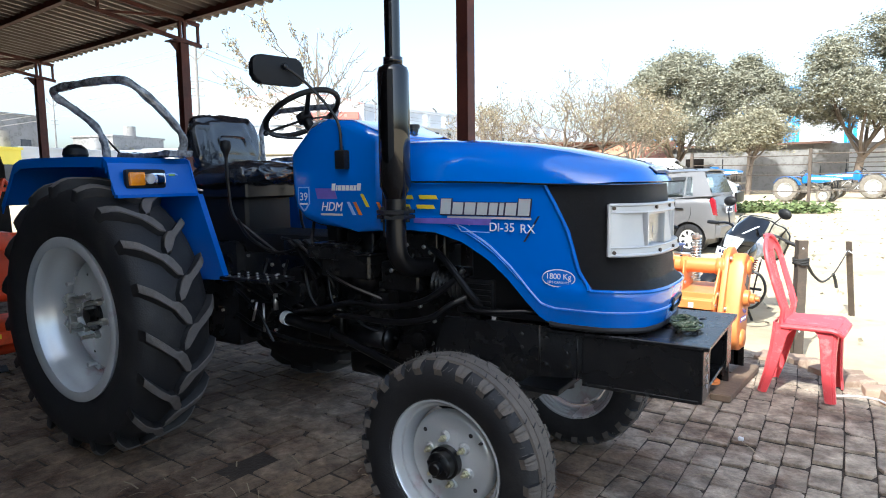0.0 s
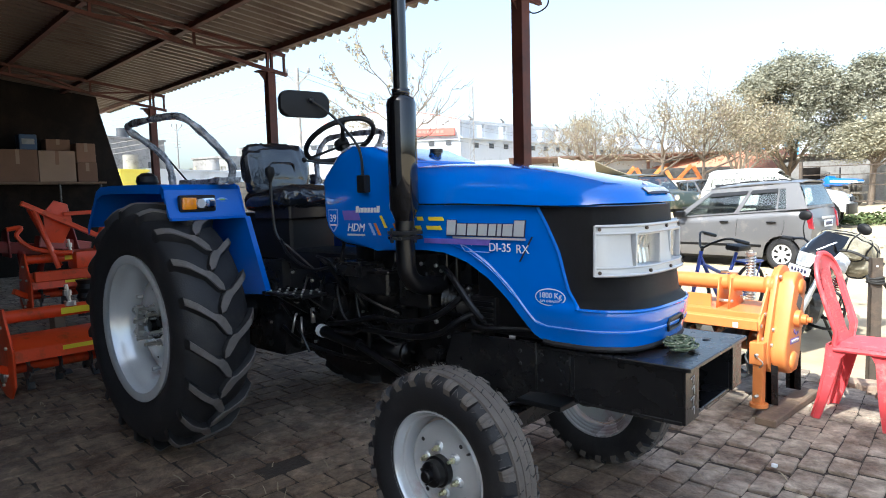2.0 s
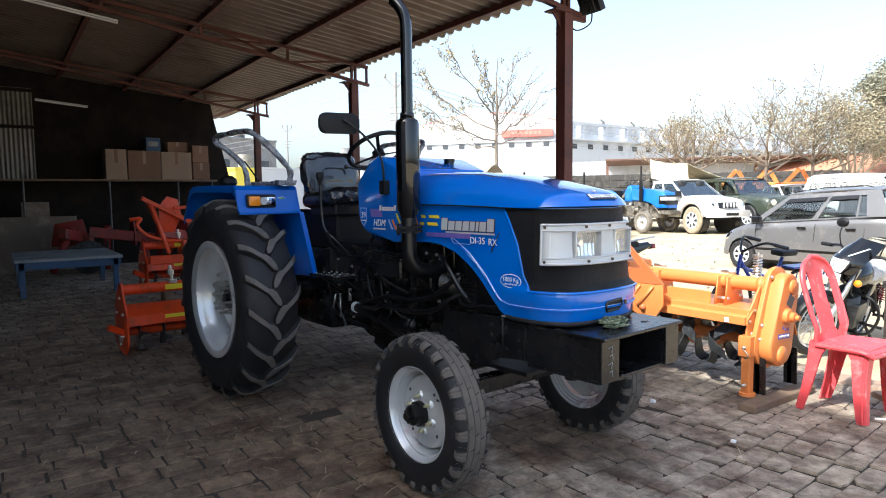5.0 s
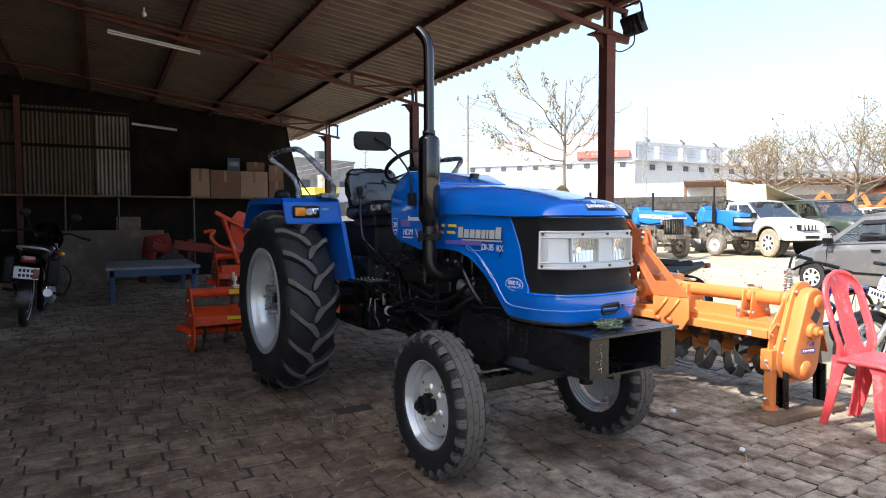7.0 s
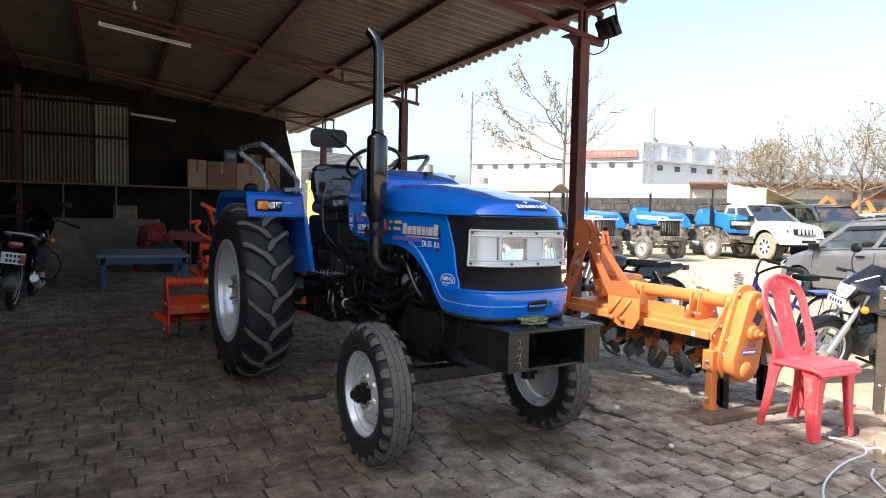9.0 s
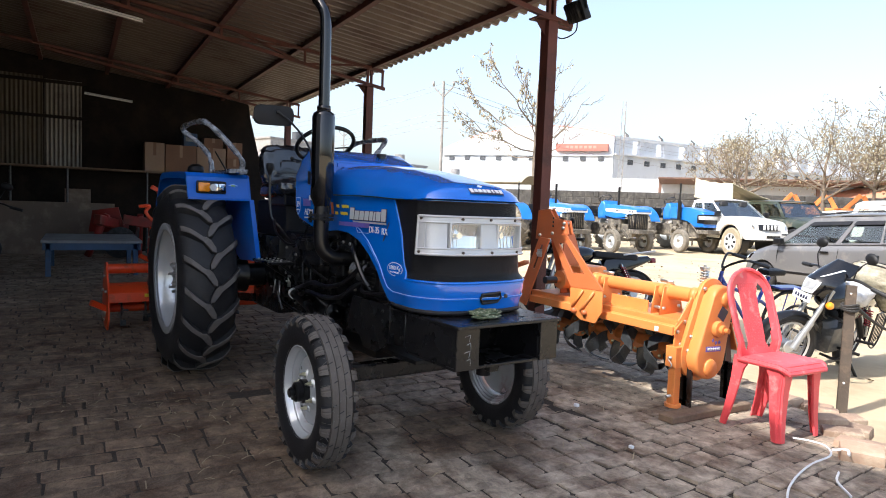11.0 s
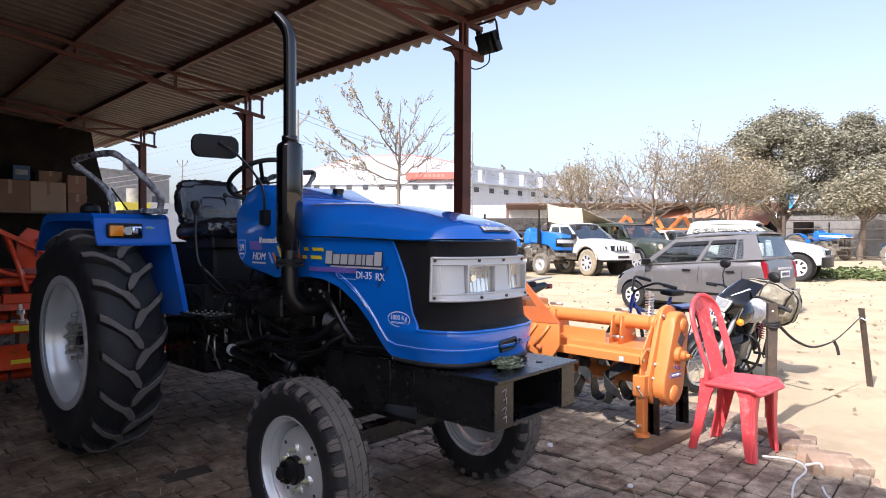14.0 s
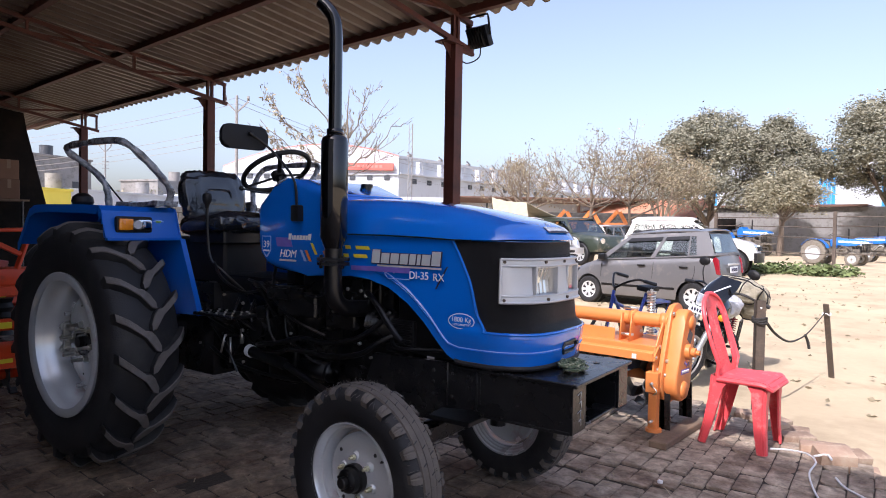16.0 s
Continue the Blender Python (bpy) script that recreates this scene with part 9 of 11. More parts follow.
LEAF_GREEN = leaf_mat("dusty_green_leaf", (0.250, 0.245, 0.185), 0.28)
LEAF_DRY = leaf_mat("dry_tan_leaf", (0.29, 0.250, 0.170), 0.30)
LEAF_OLIVE = leaf_mat("olive_leaf", (0.28, 0.262, 0.185), 0.28)


def grow(rr, start, direction, length, radius, depth, out, tips, spread=0.55, lift=0.12, minr=0.012, kids=(2, 4)):
    """A limb as a bent path, then its own limbs."""
    pts, d = [Vector(start)], Vector(direction).normalized()
    n = 5
    for k in range(n):
        d = (d + Vector((rr.uniform(-1, 1), rr.uniform(-1, 1), rr.uniform(-0.6, 1))) * 0.14 + Vector((0, 0, lift * 0.3))).normalized()
        pts.append(pts[-1] + d * length / n)
    radii = [max(minr * 0.6, radius * (1 - 0.55 * k / n)) for k in range(n + 1)]
    out.append((pts, radii))
    if depth <= 0:
        tips.append((pts[-1], d))
        tips.append((pts[-3], d))
        return
    for k in range(rr.randint(*kids)):
        i = rr.randint(2, n)
        side = Vector((rr.uniform(-1, 1), rr.uniform(-1, 1), rr.uniform(-0.3, 0.9)))
        side = (side - d * side.dot(d))
        nd = (d * (1 - spread) + side.normalized() * spread + Vector((0, 0, lift))).normalized()
        grow(rr, pts[i], nd, length * rr.uniform(0.55, 0.8), radii[i] * 0.72, depth - 1, out, tips, spread, lift, minr, kids)
    grow(rr, pts[-1], d, length * 0.7, radii[-1] * 0.9, depth - 1, out, tips, spread, lift, minr, kids)


def limbs_mesh(limbs, seg=6):
    bm = bmesh.new()
    for pts, radii in limbs:
        tube(bm, pts, 0.1, seg if radii[0] > 0.05 else 4, radii=radii)
    return bm


def leaves_mesh(rr, spots, per, spread, size, name, material, droop=0.4):
    """Many small bent leaves round the given places, one mesh."""
    v, f = [], []
    for c in spots:
        for _ in range(per):
            p = c + Vector((rr.gauss(0, spread), rr.gauss(0, spread), rr.gauss(0, spread * 0.75)))
            s = size * rr.uniform(0.6, 1.4)
            a = Vector((rr.uniform(-1, 1), rr.uniform(-1, 1), rr.uniform(-1, 0.3) * droop)).normalized()
            b = a.cross(Vector((rr.uniform(-1, 1), rr.uniform(-1, 1), rr.uniform(-1, 1)))).normalized()
            n = a.cross(b)
            base = len(v)
            v += [tuple(p), tuple(p + a * s * 0.5 + b * s * 0.28 + n * s * 0.06), tuple(p + a * s), tuple(p + a * s * 0.5 - b * s * 0.28 + n * s * 0.06)]
            f.append((base, base + 1, base + 2, base + 3))
    me = bpy.data.meshes.new(name)
    me.from_pydata(v, [], f)
    me.materials.append(material)
    return me


def leafy_tree(x, y, z, trunk, crown_w, crown_h, seed, leaf, label, clumps=150, per=42, size=0.30, bark=BARK, lean=0.0, clump=0.42):
    """Trunk, limbs into the crown, and clumps of leaves over several lobes."""
    rr = random.Random(seed)
    ob = thing("tree", T(x, y, z), label, "tree", "trees along the yard's far side")
    limbs, tips = [], []
    pts = [Vector((0, 0, -0.2)), Vector((lean * 0.3, 0.05, trunk * 0.5)), Vector((lean, 0.0, trunk))]
    limbs.append((smooth_path(pts, 3), [0.34 * crown_w / 8 * (1 - 0.07 * k) for k in range(7)]))
    for k in range(7):
        a = 2 * math.pi * k / 7 + rr.uniform(-0.3, 0.3)
        grow(rr, (lean, 0, trunk * rr.uniform(0.75, 1.0)), (math.cos(a) * 0.9, math.sin(a) * 0.9, rr.uniform(0.5, 1.4)), crown_h * 0.42, 0.14 * crown_w / 8, 1, limbs, tips, 0.5, 0.15, 0.02)
    part("trunk", limbs_mesh(limbs), bark, ob, angle=60)
    # a dome of many knobs, each covered with clumps of leaves
    mid = Vector((lean, 0, trunk + crown_h * 0.45))
    knobs = []
    while len(knobs) < 46:
        d = Vector((rr.gauss(0, 1), rr.gauss(0, 1), rr.gauss(0, 1))).normalized()
        if d.z > -0.55:
            reach = rr.uniform(0.70, 0.86) * (1 + 0.10 * noise.noise(d * 1.7 + Vector((seed, 0, 0))))
            knobs.append((mid + Vector((d.x * crown_w * 0.5, d.y * crown_w * 0.5, d.z * crown_h * 0.55)) * reach, crown_w * rr.uniform(0.09, 0.15)))
    knobs += [(mid + Vector((rr.uniform(-0.25, 0.25) * crown_w, rr.uniform(-0.25, 0.25) * crown_w, rr.uniform(-0.15, 0.25) * crown_h)), crown_w * 0.17) for _ in range(8)]
    spots = []
    while len(spots) < clumps:
        c, r = rr.choice(knobs)
        d = Vector((rr.gauss(0, 1), rr.gauss(0, 1), rr.gauss(0, 1))).normalized()
        p = c + Vector((d.x, d.y, d.z * 0.85)) * r * rr.uniform(0.75, 1.08)
        if p.z > trunk * 0.75:
            spots.append(p)
    ob2 = new("crown", leaves_mesh(rr, spots, per, clump, size, "crown", leaf))
    ob2.parent = ob
    return ob


def bare_tree(x, y, z, height, seed, label, leaf=None, leaf_per=0, leaf_size=0.14, bark=BARK_PALE, spread=0.6, depth=3, trunk_r=0.10, width=1.0, leaf_spread=0.16, tip_share=1.0, minr=0.008, lift=0.10):
    rr = random.Random(seed)
    ob = thing("tree", T(x, y, z), label, "tree", "half-bare trees in the yard")
    limbs, tips = [], []
    fork = height * 0.36
    limbs.append((smooth_path([Vector((0, 0, -0.2)), Vector((0.05, 0, fork * 0.5)), Vector((0, 0.03, fork)), Vector((0.02, 0, height * 0.62))], 3), [trunk_r * (1 - 0.06 * k) for k in range(10)]))
    for k in range(6):
        a = 2 * math.pi * k / 6 + rr.uniform(-0.4, 0.4)
        zz = fork * rr.uniform(0.85, 1.5)
        grow(rr, (0.02, 0.02, zz), (math.cos(a) * width, math.sin(a) * width, rr.uniform(0.45, 1.0)), height * 0.30, trunk_r * 0.5, depth - 1, limbs, tips, spread * 0.8, lift, minr, (1, 3))
    grow(rr, (0.02, 0, height * 0.60), (0.05, 0, 1), height * 0.22, trunk_r * 0.5, depth - 1, limbs, tips, spread, lift, minr, (2, 3))
    part("trunk", limbs_mesh(limbs, 6), bark, ob, angle=60)
    if leaf is not None:
        spots = [p for p, _ in tips if rr.random() < tip_share]
        ob2 = new("leaves", leaves_mesh(rr, spots, leaf_per, leaf_spread, leaf_size, "leaves", leaf, 1.2))
        ob2.parent = ob
    return ob




def spread_tree(x, y, z, label):
    """A young tree with rising limbs, bare but for drooping leaves on the limbs of one side."""
    rr = random.Random(12)
    ob = thing("tree", T(x, y, z), label, "tree", "half-bare trees in the yard")
    side, deep = Vector((0.63, 0.776, 0)), Vector((-0.776, 0.63, 0))
    limbs, spots = [], []
    stem = smooth_path([Vector((0, 0, -0.2)), Vector((0.02, 0, 1.6)), Vector((-0.03, 0.02, 3.0)), Vector((0.05, 0, 4.3)), Vector((0.02, 0, 5.0)), Vector((0.10, 0, 5.9))], 4)
    limbs.append((stem, [0.085 * (1 - 0.045 * k) for k in range(len(stem))]))

    def bough(p, q, rad, leafy, depth):
        """A limb from p to q that sags out and turns up, with twigs along it."""
        out = q - p
        bow = Vector((0, 0, -0.10 * out.length)) + deep * rr.uniform(-0.12, 0.12) * out.length
        pts = []
        for k in range(9):
            t = k / 8
            wob = Vector((rr.gauss(0, 1), rr.gauss(0, 1), rr.gauss(0, 1))) * 0.018 * out.length * (0 < k < 8)
            pts.append(p + out * t + bow * 4 * t * (1 - t) + wob)
        limbs.append((pts, [max(0.006, rad * (1 - 0.75 * k / 8)) for k in range(9)]))
        if leafy and depth < 2:
            spots.extend(v + Vector((0, 0, -0.04)) for v in pts[5:] if rr.random() < leafy * 0.62)
        if depth == 0:
            return
        for k in range(7 if depth == 2 else 4):
            i = rr.randint(2, 7)
            way = (out.normalized() + Vector((rr.gauss(0, 0.5), rr.gauss(0, 0.5), rr.uniform(-0.15, 0.95)))).normalized()
            bough(pts[i], pts[i] + way * out.length * rr.uniform(0.22, 0.42), rad * 0.5, leafy, depth - 1)

    for z0, across, up, back, rad, leafy in ((2.95, -2.2, 1.0, 0.5, 0.026, 0.35), (3.15, -2.75, 1.75, -0.5, 0.036, 0.65), (3.5, -2.5, 2.35, 0.3, 0.036, 0.65), (4.0, -1.5, 2.35, -0.4, 0.032, 0.6), (4.4, -0.7, 2.0, 0.6, 0.026, 0.4),
                                             (4.2, 0.75, 2.05, -0.5, 0.028, 0.1), (3.7, 1.45, 2.3, 0.4, 0.034, 0.06), (3.35, 1.75, 1.85, -0.3, 0.034, 0.0), (3.05, 1.5, 1.05, 0.5, 0.026, 0.0), (3.3, 0.2, 2.2, 1.3, 0.026, 0.1), (3.6, -0.3, 2.1, -1.3, 0.026, 0.2)):
        p = Vector((0.0, 0.0, z0))
        bough(p, p + side * across + deep * back + Vector((0, 0, up * 0.88)), rad, leafy, 2)
    part("trunk", limbs_mesh(limbs, 6), BARK_TWIG, ob, angle=60)
    ob2 = new("leaves", leaves_mesh(rr, spots, 3, 0.05, 0.105, "leaves", LEAF_DRY, 2.6))
    ob2.parent = ob
    return ob


spread_tree(-15.85, 14.2, 0.03, "nearly bare young tree with a few drooping leaves")
for k, (x, y, h, sd) in enumerate(((-18.1, 28.7, 5.0, 3), (-15.2, 30.2, 5.7, 7), (-13.5, 31.1, 5.9, 15), (-20.0, 30.8, 4.9, 19))):
    bare_tree(x, y, 0.2, h, sd, "thin dry tree with tan leaves and visible twigs", LEAF_DRY, 6, 0.10, BARK, 0.72, 4, 0.12, 1.7, 0.22, 0.8, 0.020, 0.03)
leafy_tree(-12.3, 32.4, 0.2, 1.8, 4.6, 4.0, 31, LEAF_DRY, "dry tan-leaved tree before a larger green one", 360, 30, 0.10, BARK_PALE, 0.0, 0.24)
leafy_tree(-13.1, 41.6, 0.2, 1.9, 6.6, 7.1, 5, LEAF_GREEN, "broad dusty green tree with a dense crown", 1250, 46, 0.145, BARK, 0.0, 0.22)
leafy_tree(-9.1, 42.9, 0.2, 2.6, 5.0, 5.8, 9, LEAF_GREEN, "dusty green tree with gaps in the crown", 700, 46, 0.14, BARK, 0.0, 0.20)
leafy_tree(-8.2, 38.5, 0.2, 2.1, 4.0, 2.5, 44, LEAF_OLIVE, "low olive tree in front of a taller one", 420, 34, 0.13, BARK, 0.2, 0.20)
leafy_tree(-3.6, 43.6, 0.2, 2.5, 7.2, 7.1, 23, LEAF_GREEN, "large dark green tree with forked trunk", 1350, 46, 0.145, BARK, 0.3, 0.22)
leafy_tree(3.6, 45.5, 0.2, 2.4, 6.2, 5.4, 29, LEAF_GREEN, "green tree at the end of the row", 950, 44, 0.14, BARK, 0.0, 0.22)

# ---- boundary wall of dark stone ----
STONE = mat("dark_stone", (0.042, 0.040, 0.038), 0.9, 0.0, 0.5, 3, 20, 0.6, dirt=(0.085, 0.078, 0.07), dirt_amount=0.35, dirt_scale=4)
WHITE_WALL = mat("whitewash", (0.54, 0.57, 0.61), 0.85, 0.0, 0.05, 0.6, 30, 0.1, dirt=(0.40, 0.42, 0.45), dirt_amount=0.2, dirt_scale=0.6)
RED_TRIM = mat("red_trim", (0.60, 0.13, 0.10), 0.6, 0.0, 0.1, 2, 30, 0.0)
WINDOW_DARK = mat("dark_window", (0.06, 0.065, 0.075), 0.25, 0.0, 0.2, 2, 30, 0.0)
CONCRETE = mat("grey_concrete", (0.26, 0.25, 0.24), 0.9, 0.0, 0.15, 1, 30, 0.2, dirt=(0.16, 0.15, 0.14), dirt_amount=0.3)
TIN = mat("brown_tin", (0.16, 0.09, 0.065), 0.7, 0.2, 0.2, 1, 30, 0.1)
SKYBLUE = mat("sky_blue_cladding", (0.03, 0.30, 0.66), 0.5, 0.0, 0.1, 1, 30, 0.0)
DEEP_BLUE = mat("deep_blue_cladding", (0.02, 0.11, 0.30), 0.5, 0.0, 0.1, 1, 30, 0.0)
YELLOW_WALL = mat("yellow_wall", (0.72, 0.62, 0.10), 0.85, 0.0, 0.08, 1, 30, 0.1)
TERRA = mat("terracotta_sheet", (0.46, 0.20, 0.12), 0.8, 0.0, 0.15, 1, 30, 0.1)


def far_wall(p, q, height, thick, ma, name, label, courses=0, base=0.1):
    p, q = Vector((*p, 0)), Vector((*q, 0))
    n = (q - p).length
    ob = thing(name, Matrix.Translation(p + Vector((0, 0, base))) @ rot2((q - p).x, (q - p).y), label, "wall", kind="structure")
    bm = bmesh.new()
    boxc(bm, 0, n, -thick / 2, thick / 2, -0.3, height, 0)
    part("core", bm, ma, ob)
    if courses:
        rr = random.Random(3)
        v, f = [], []
        for k in range(courses):
            x = 0.0
            z0 = height * k / courses
            while x < n:
                w = rr.uniform(0.35, 0.9)
                d = thick / 2 + rr.uniform(0.01, 0.06)
                b = len(v)
                h = height / courses
                v += [(x + 0.02, -thick / 2, z0 + 0.02), (x + w - 0.02, -thick / 2, z0 + 0.02), (x + w - 0.02, -thick / 2, z0 + h - 0.01), (x + 0.02, -thick / 2, z0 + h - 0.01), (x + 0.06, -d, z0 + 0.05), (x + w - 0.06, -d, z0 + 0.05), (x + w - 0.06, -d, z0 + h - 0.04), (x + 0.06, -d, z0 + h - 0.04)]
                f += [(b + 4, b + 5, b + 6, b + 7)] + [(b + i, b + (i + 1) % 4, b + (i + 1) % 4 + 4, b + i + 4) for i in range(4)]
                x += w
        me = bpy.data.meshes.new("stones")
        me.from_pydata(v, [], f)
        me.materials.append(ma)
        st = new("stones", me)
        st.parent = ob
        tagged(st, kind="stuff")
    return ob


far_wall((-44.0, 19.5), (-15.5, 39.5), 2.45, 0.35, STONE, "boundary_wall", "long dark rubble-stone boundary wall", 6)

# ---- white warehouse and its hall ----
HOUSE_P = Vector((-45.0, 46.3, 0))
PALE_RED = mat("faded_red_trim", (0.62, 0.22, 0.18), 0.6, 0.0, 0.15, 2, 30, 0.0)
ware = thing("warehouse", Matrix.Translation(HOUSE_P) @ rot2(-0.02, 1.0), "long white warehouse with open parapet and small windows", "building")
# local: x along the long side, -y faces the yard
bm = bmesh.new()
boxc(bm, 0, 60, 0, 20, -1, 7.0)
part("wall", bm, WHITE_WALL, ware)
for nm, y0, z0, z1 in (("parapet_rail", -0.15, 8.42, 8.70), ("ledge", -0.35, 6.86, 7.04)):
    bm = bmesh.new()
    boxc(bm, -0.15, 60, y0, 0.3, z0, z1)
    part(nm, bm, WHITE_WALL, ware)
bm = bmesh.new()
boxc(bm, 0, 60, 0.9, 1.2, 7.0, 8.6)
part("parapet_panel", bm, WHITE_WALL, ware)
for k in range(17):
    bm = bmesh.new()
    boxc(bm, 3.5 * k, 3.5 * k + 0.35, -0.1, 0.9, 7.04, 8.42)
    part("parapet_post", bm, WHITE_WALL, ware)
for k in range(24):
    bm = bmesh.new()
    boxc(bm, 1.9 + 2.4 * k, 2.6 + 2.4 * k, -0.06, 0.1, 6.0, 6.5)
    win = part("window", bm, WINDOW_DARK, ware, "small dark window")
    bm = bmesh.new()
    boxc(bm, 1.7 + 2.4 * k, 2.8 + 2.4 * k, -0.22, 0.05, 6.52, 6.58)
    part("hood", bm, WHITE_WALL, win)
for k in range(11):
    bm = bmesh.new()
    boxc(bm, 1.5 + 5.0 * k, 1.9 + 5.0 * k, 0.0, 0.4, 8.7, 8.95)
    box(bm, 0.7, 0.1, 0.12, T(1.7 + 5.0 * k, 0.2, 9.05) @ R("Y", 25))
    part("roof_vent", bm, CONCRETE, ware)
# the hall's low curved gable
gable = thing("gable_hall", Matrix.Translation(HOUSE_P) @ rot2(-15.0, -11.6), "white hall with a low faded-red gable edge", "building")
ARC = [(18.0 * k / 20, 8.55 + 5.41 * k / 20 - 6.66 * (k / 20) ** 2) for k in range(21)]
bm = bmesh.new()
prism(bm, [(0, -1)] + ARC + [(18, -1)], 0.4, T(0, 0.2, 0) @ UPRIGHT)
part("wall", bm, WHITE_WALL, gable)
bm = bmesh.new()
tube(bm, [(x, 0.25, z + 0.06) for x, z in ARC], 0.09, 6)
part("roof_edge", bm, PALE_RED, gable)
bm = bmesh.new()
boxc(bm, 0.5, 5.6, 0.44, 0.90, 7.15, 7.85)
part("red_fascia", bm, RED_TRIM, gable, "red fascia panel")
for k in range(7):
    bm = bmesh.new()
    boxc(bm, 1.6 + 0.45 * k, 1.9 + 0.45 * k, 0.90, 0.93, 7.38, 7.64)
    part("fascia_mark", bm, PALE_RED, gable)
bm = bmesh.new()
boxc(bm, 0.0, 18.0, 0.40, 0.60, 6.70, 6.80)
part("ledge", bm, WHITE_WALL, gable)
for k in range(10):
    bm = bmesh.new()
    boxc(bm, 0.9 + 1.75 * k, 1.45 + 1.75 * k, 0.40, 0.5, 6.2, 6.62)
    part("window", bm, WINDOW_DARK, gable)
# low white outbuilding wall and tin lean-to between wall and warehouse
lean_to = thing("lean_to", Matrix.Translation((-36.0, 33.0, 0.2)) @ rot2(19, 15.5), "brown tin lean-to roof behind the boundary wall", "shed")
bm = bmesh.new()
prism(bm, [(0.0, 3.1), (-3.0, 3.55), (-3.0, 3.65), (0.0, 3.2)], 19, T(16, 2.0, 0) @ YZ)
part("roof", bm, TIN, lean_to)
bm = bmesh.new()
boxc(bm, -14, 24, 1.0, 1.3, 0, 3.6)
part("wall", bm, WHITE_WALL, lean_to)
for k in range(4):
    bm = bmesh.new()
    boxc(bm, 6.5 + 5 * k, 6.7 + 5 * k, 0.0, 0.2, 0, 3.3)
    part("post", bm, TIN, lean_to)

# ---- blue and white sheds behind the trees on the far right ----
shedR = thing("clad_building", T(-14.5, 56, 0), "tall building with sky-blue and white cladding behind trees", "building")
bm = bmesh.new()
boxc(bm, -6.5, 26, 0, 12, -1, 8.2)
part("wall", bm, WHITE_WALL, shedR)
for x0, x1, z0, z1, ma in ((-6.0, -4.6, 2.2, 5.6, SKYBLUE), (-3.6, -2.4, 2.2, 5.0, SKYBLUE), (1.0, 2.4, 2.0, 6.4, SKYBLUE), (5.0, 6.2, 3.0, 8.0, SKYBLUE), (9.0, 10.0, 3.0, 8.3, SKYBLUE), (12.6, 13.8, 0.4, 7.8, SKYBLUE), (14.5, 26, 0.2, 4.6, DEEP_BLUE)):
    bm = bmesh.new()
    for k in range(int((x1 - x0) / 0.28)):
        boxc(bm, x0 + 0.28 * k, x0 + 0.28 * k + 0.24, -0.08, 0.02, z0, z1)
    part("cladding_panel", bm, ma, shedR)
grey_row = thing("grey_shed", T(-11.5, 49.5, 0.2), "low grey concrete shed with a dark opening", "shed")
bm = bmesh.new()
boxc(bm, -4.5, 12.5, 0, 3, 0, 3.1)
part("wall", bm, CONCRETE, grey_row)
bm = bmesh.new()
boxc(bm, -4.9, 6.0, -0.35, 3.2, 3.1, 3.25)
part("roof", bm, TIN, grey_row)
# dark sheet on the solid wall stands in for a shaded interior
for x0 in (-3.4,):
    bm = bmesh.new()
    boxc(bm, x0, x0 + 1.3, -0.02, 0.05, 0.0, 2.3)
    part("opening", bm, WALL_DARK, grey_row)
bm = bmesh.new()
for k in range(9):
    boxc(bm, 7.0, 12.5, -0.05, 0.02, 0.3 * k + 0.05, 0.3 * k + 0.28)
part("shutter", bm, SILVER, grey_row)
tarp = thing("tile_shed", T(-22.0, 43.5, 0.2), "low shed with terracotta sheet roof", "shed")
bm = bmesh.new()
prism(bm, [(0, 2.0), (-0.2, 2.1), (3.0, 3.6), (3.2, 3.5)], 9, T(3, 0, 0) @ YZ)
part("roof", bm, TERRA, tarp)
bm = bmesh.new()
boxc(bm, -1.5, 7.5, 0.5, 3.0, 0, 2.3)
part("wall", bm, WALL_DARK, tarp)
for k, (x, y) in enumerate(((-17.6, 31.6), (-16.4, 32.4), (-15.2, 33.2))):
    ob = thing("stacked_implement", T(x, y, 0.2), "orange implements stacked by the boundary wall", "implement", "orange implements along the wall")
    bm = bmesh.new()
    boxc(bm, -0.7, 0.7, -0.3, 0.3, 1.30, 1.65, 0.04)
    bar(bm, (-0.6, 0, 1.6), (0.1, 0, 2.3), 0.08, 0.2)
    bar(bm, (0.5, 0.2, 1.6), (0.2, 0, 2.25), 0.08, 0.2)
    part("top_tiller", bm, ORANGE, ob)
    bm = bmesh.new()
    for sx in (-0.6, 0.6):
        bar(bm, (sx, -0.2, 0), (sx, -0.2, 1.32), 0.07, 0.07)
        bar(bm, (sx, 0.2, 0), (sx, 0.2, 1.32), 0.07, 0.07)
    part("frame_leg", bm, RUSTY, ob)
    bm = bmesh.new()
    boxc(bm, -0.65, 0.65, -0.26, 0.26, 0.55, 0.85, 0.04)
    part("lower_tiller", bm, ORANGE, ob)

# ---- fence, greens, low cars ----
fence = thing("wire_fence", T(0, 0, 0.18), "rusty post-and-rail fence across the yard", "fence")
fp = [(-7.4, 25.4), (-3.28, 24.25), (1.2, 23.2)]
for x, y in fp:
    bm = bmesh.new()
    boxc(bm, x - 0.05, x + 0.05, y - 0.05, y + 0.05, -0.1, 1.95, 0.005)
    part("post", bm, IRON, fence)
for z in (0.55, 1.1, 1.45, 1.75):
    bm = bmesh.new()
    for (a, b), (c, d) in zip(fp, fp[1:]):
        rod(bm, (a, b, z + 0.03), (c, d, z - 0.03), 0.016, 6)
    part("rail", bm, IRON, fence)
rr2 = random.Random(77)
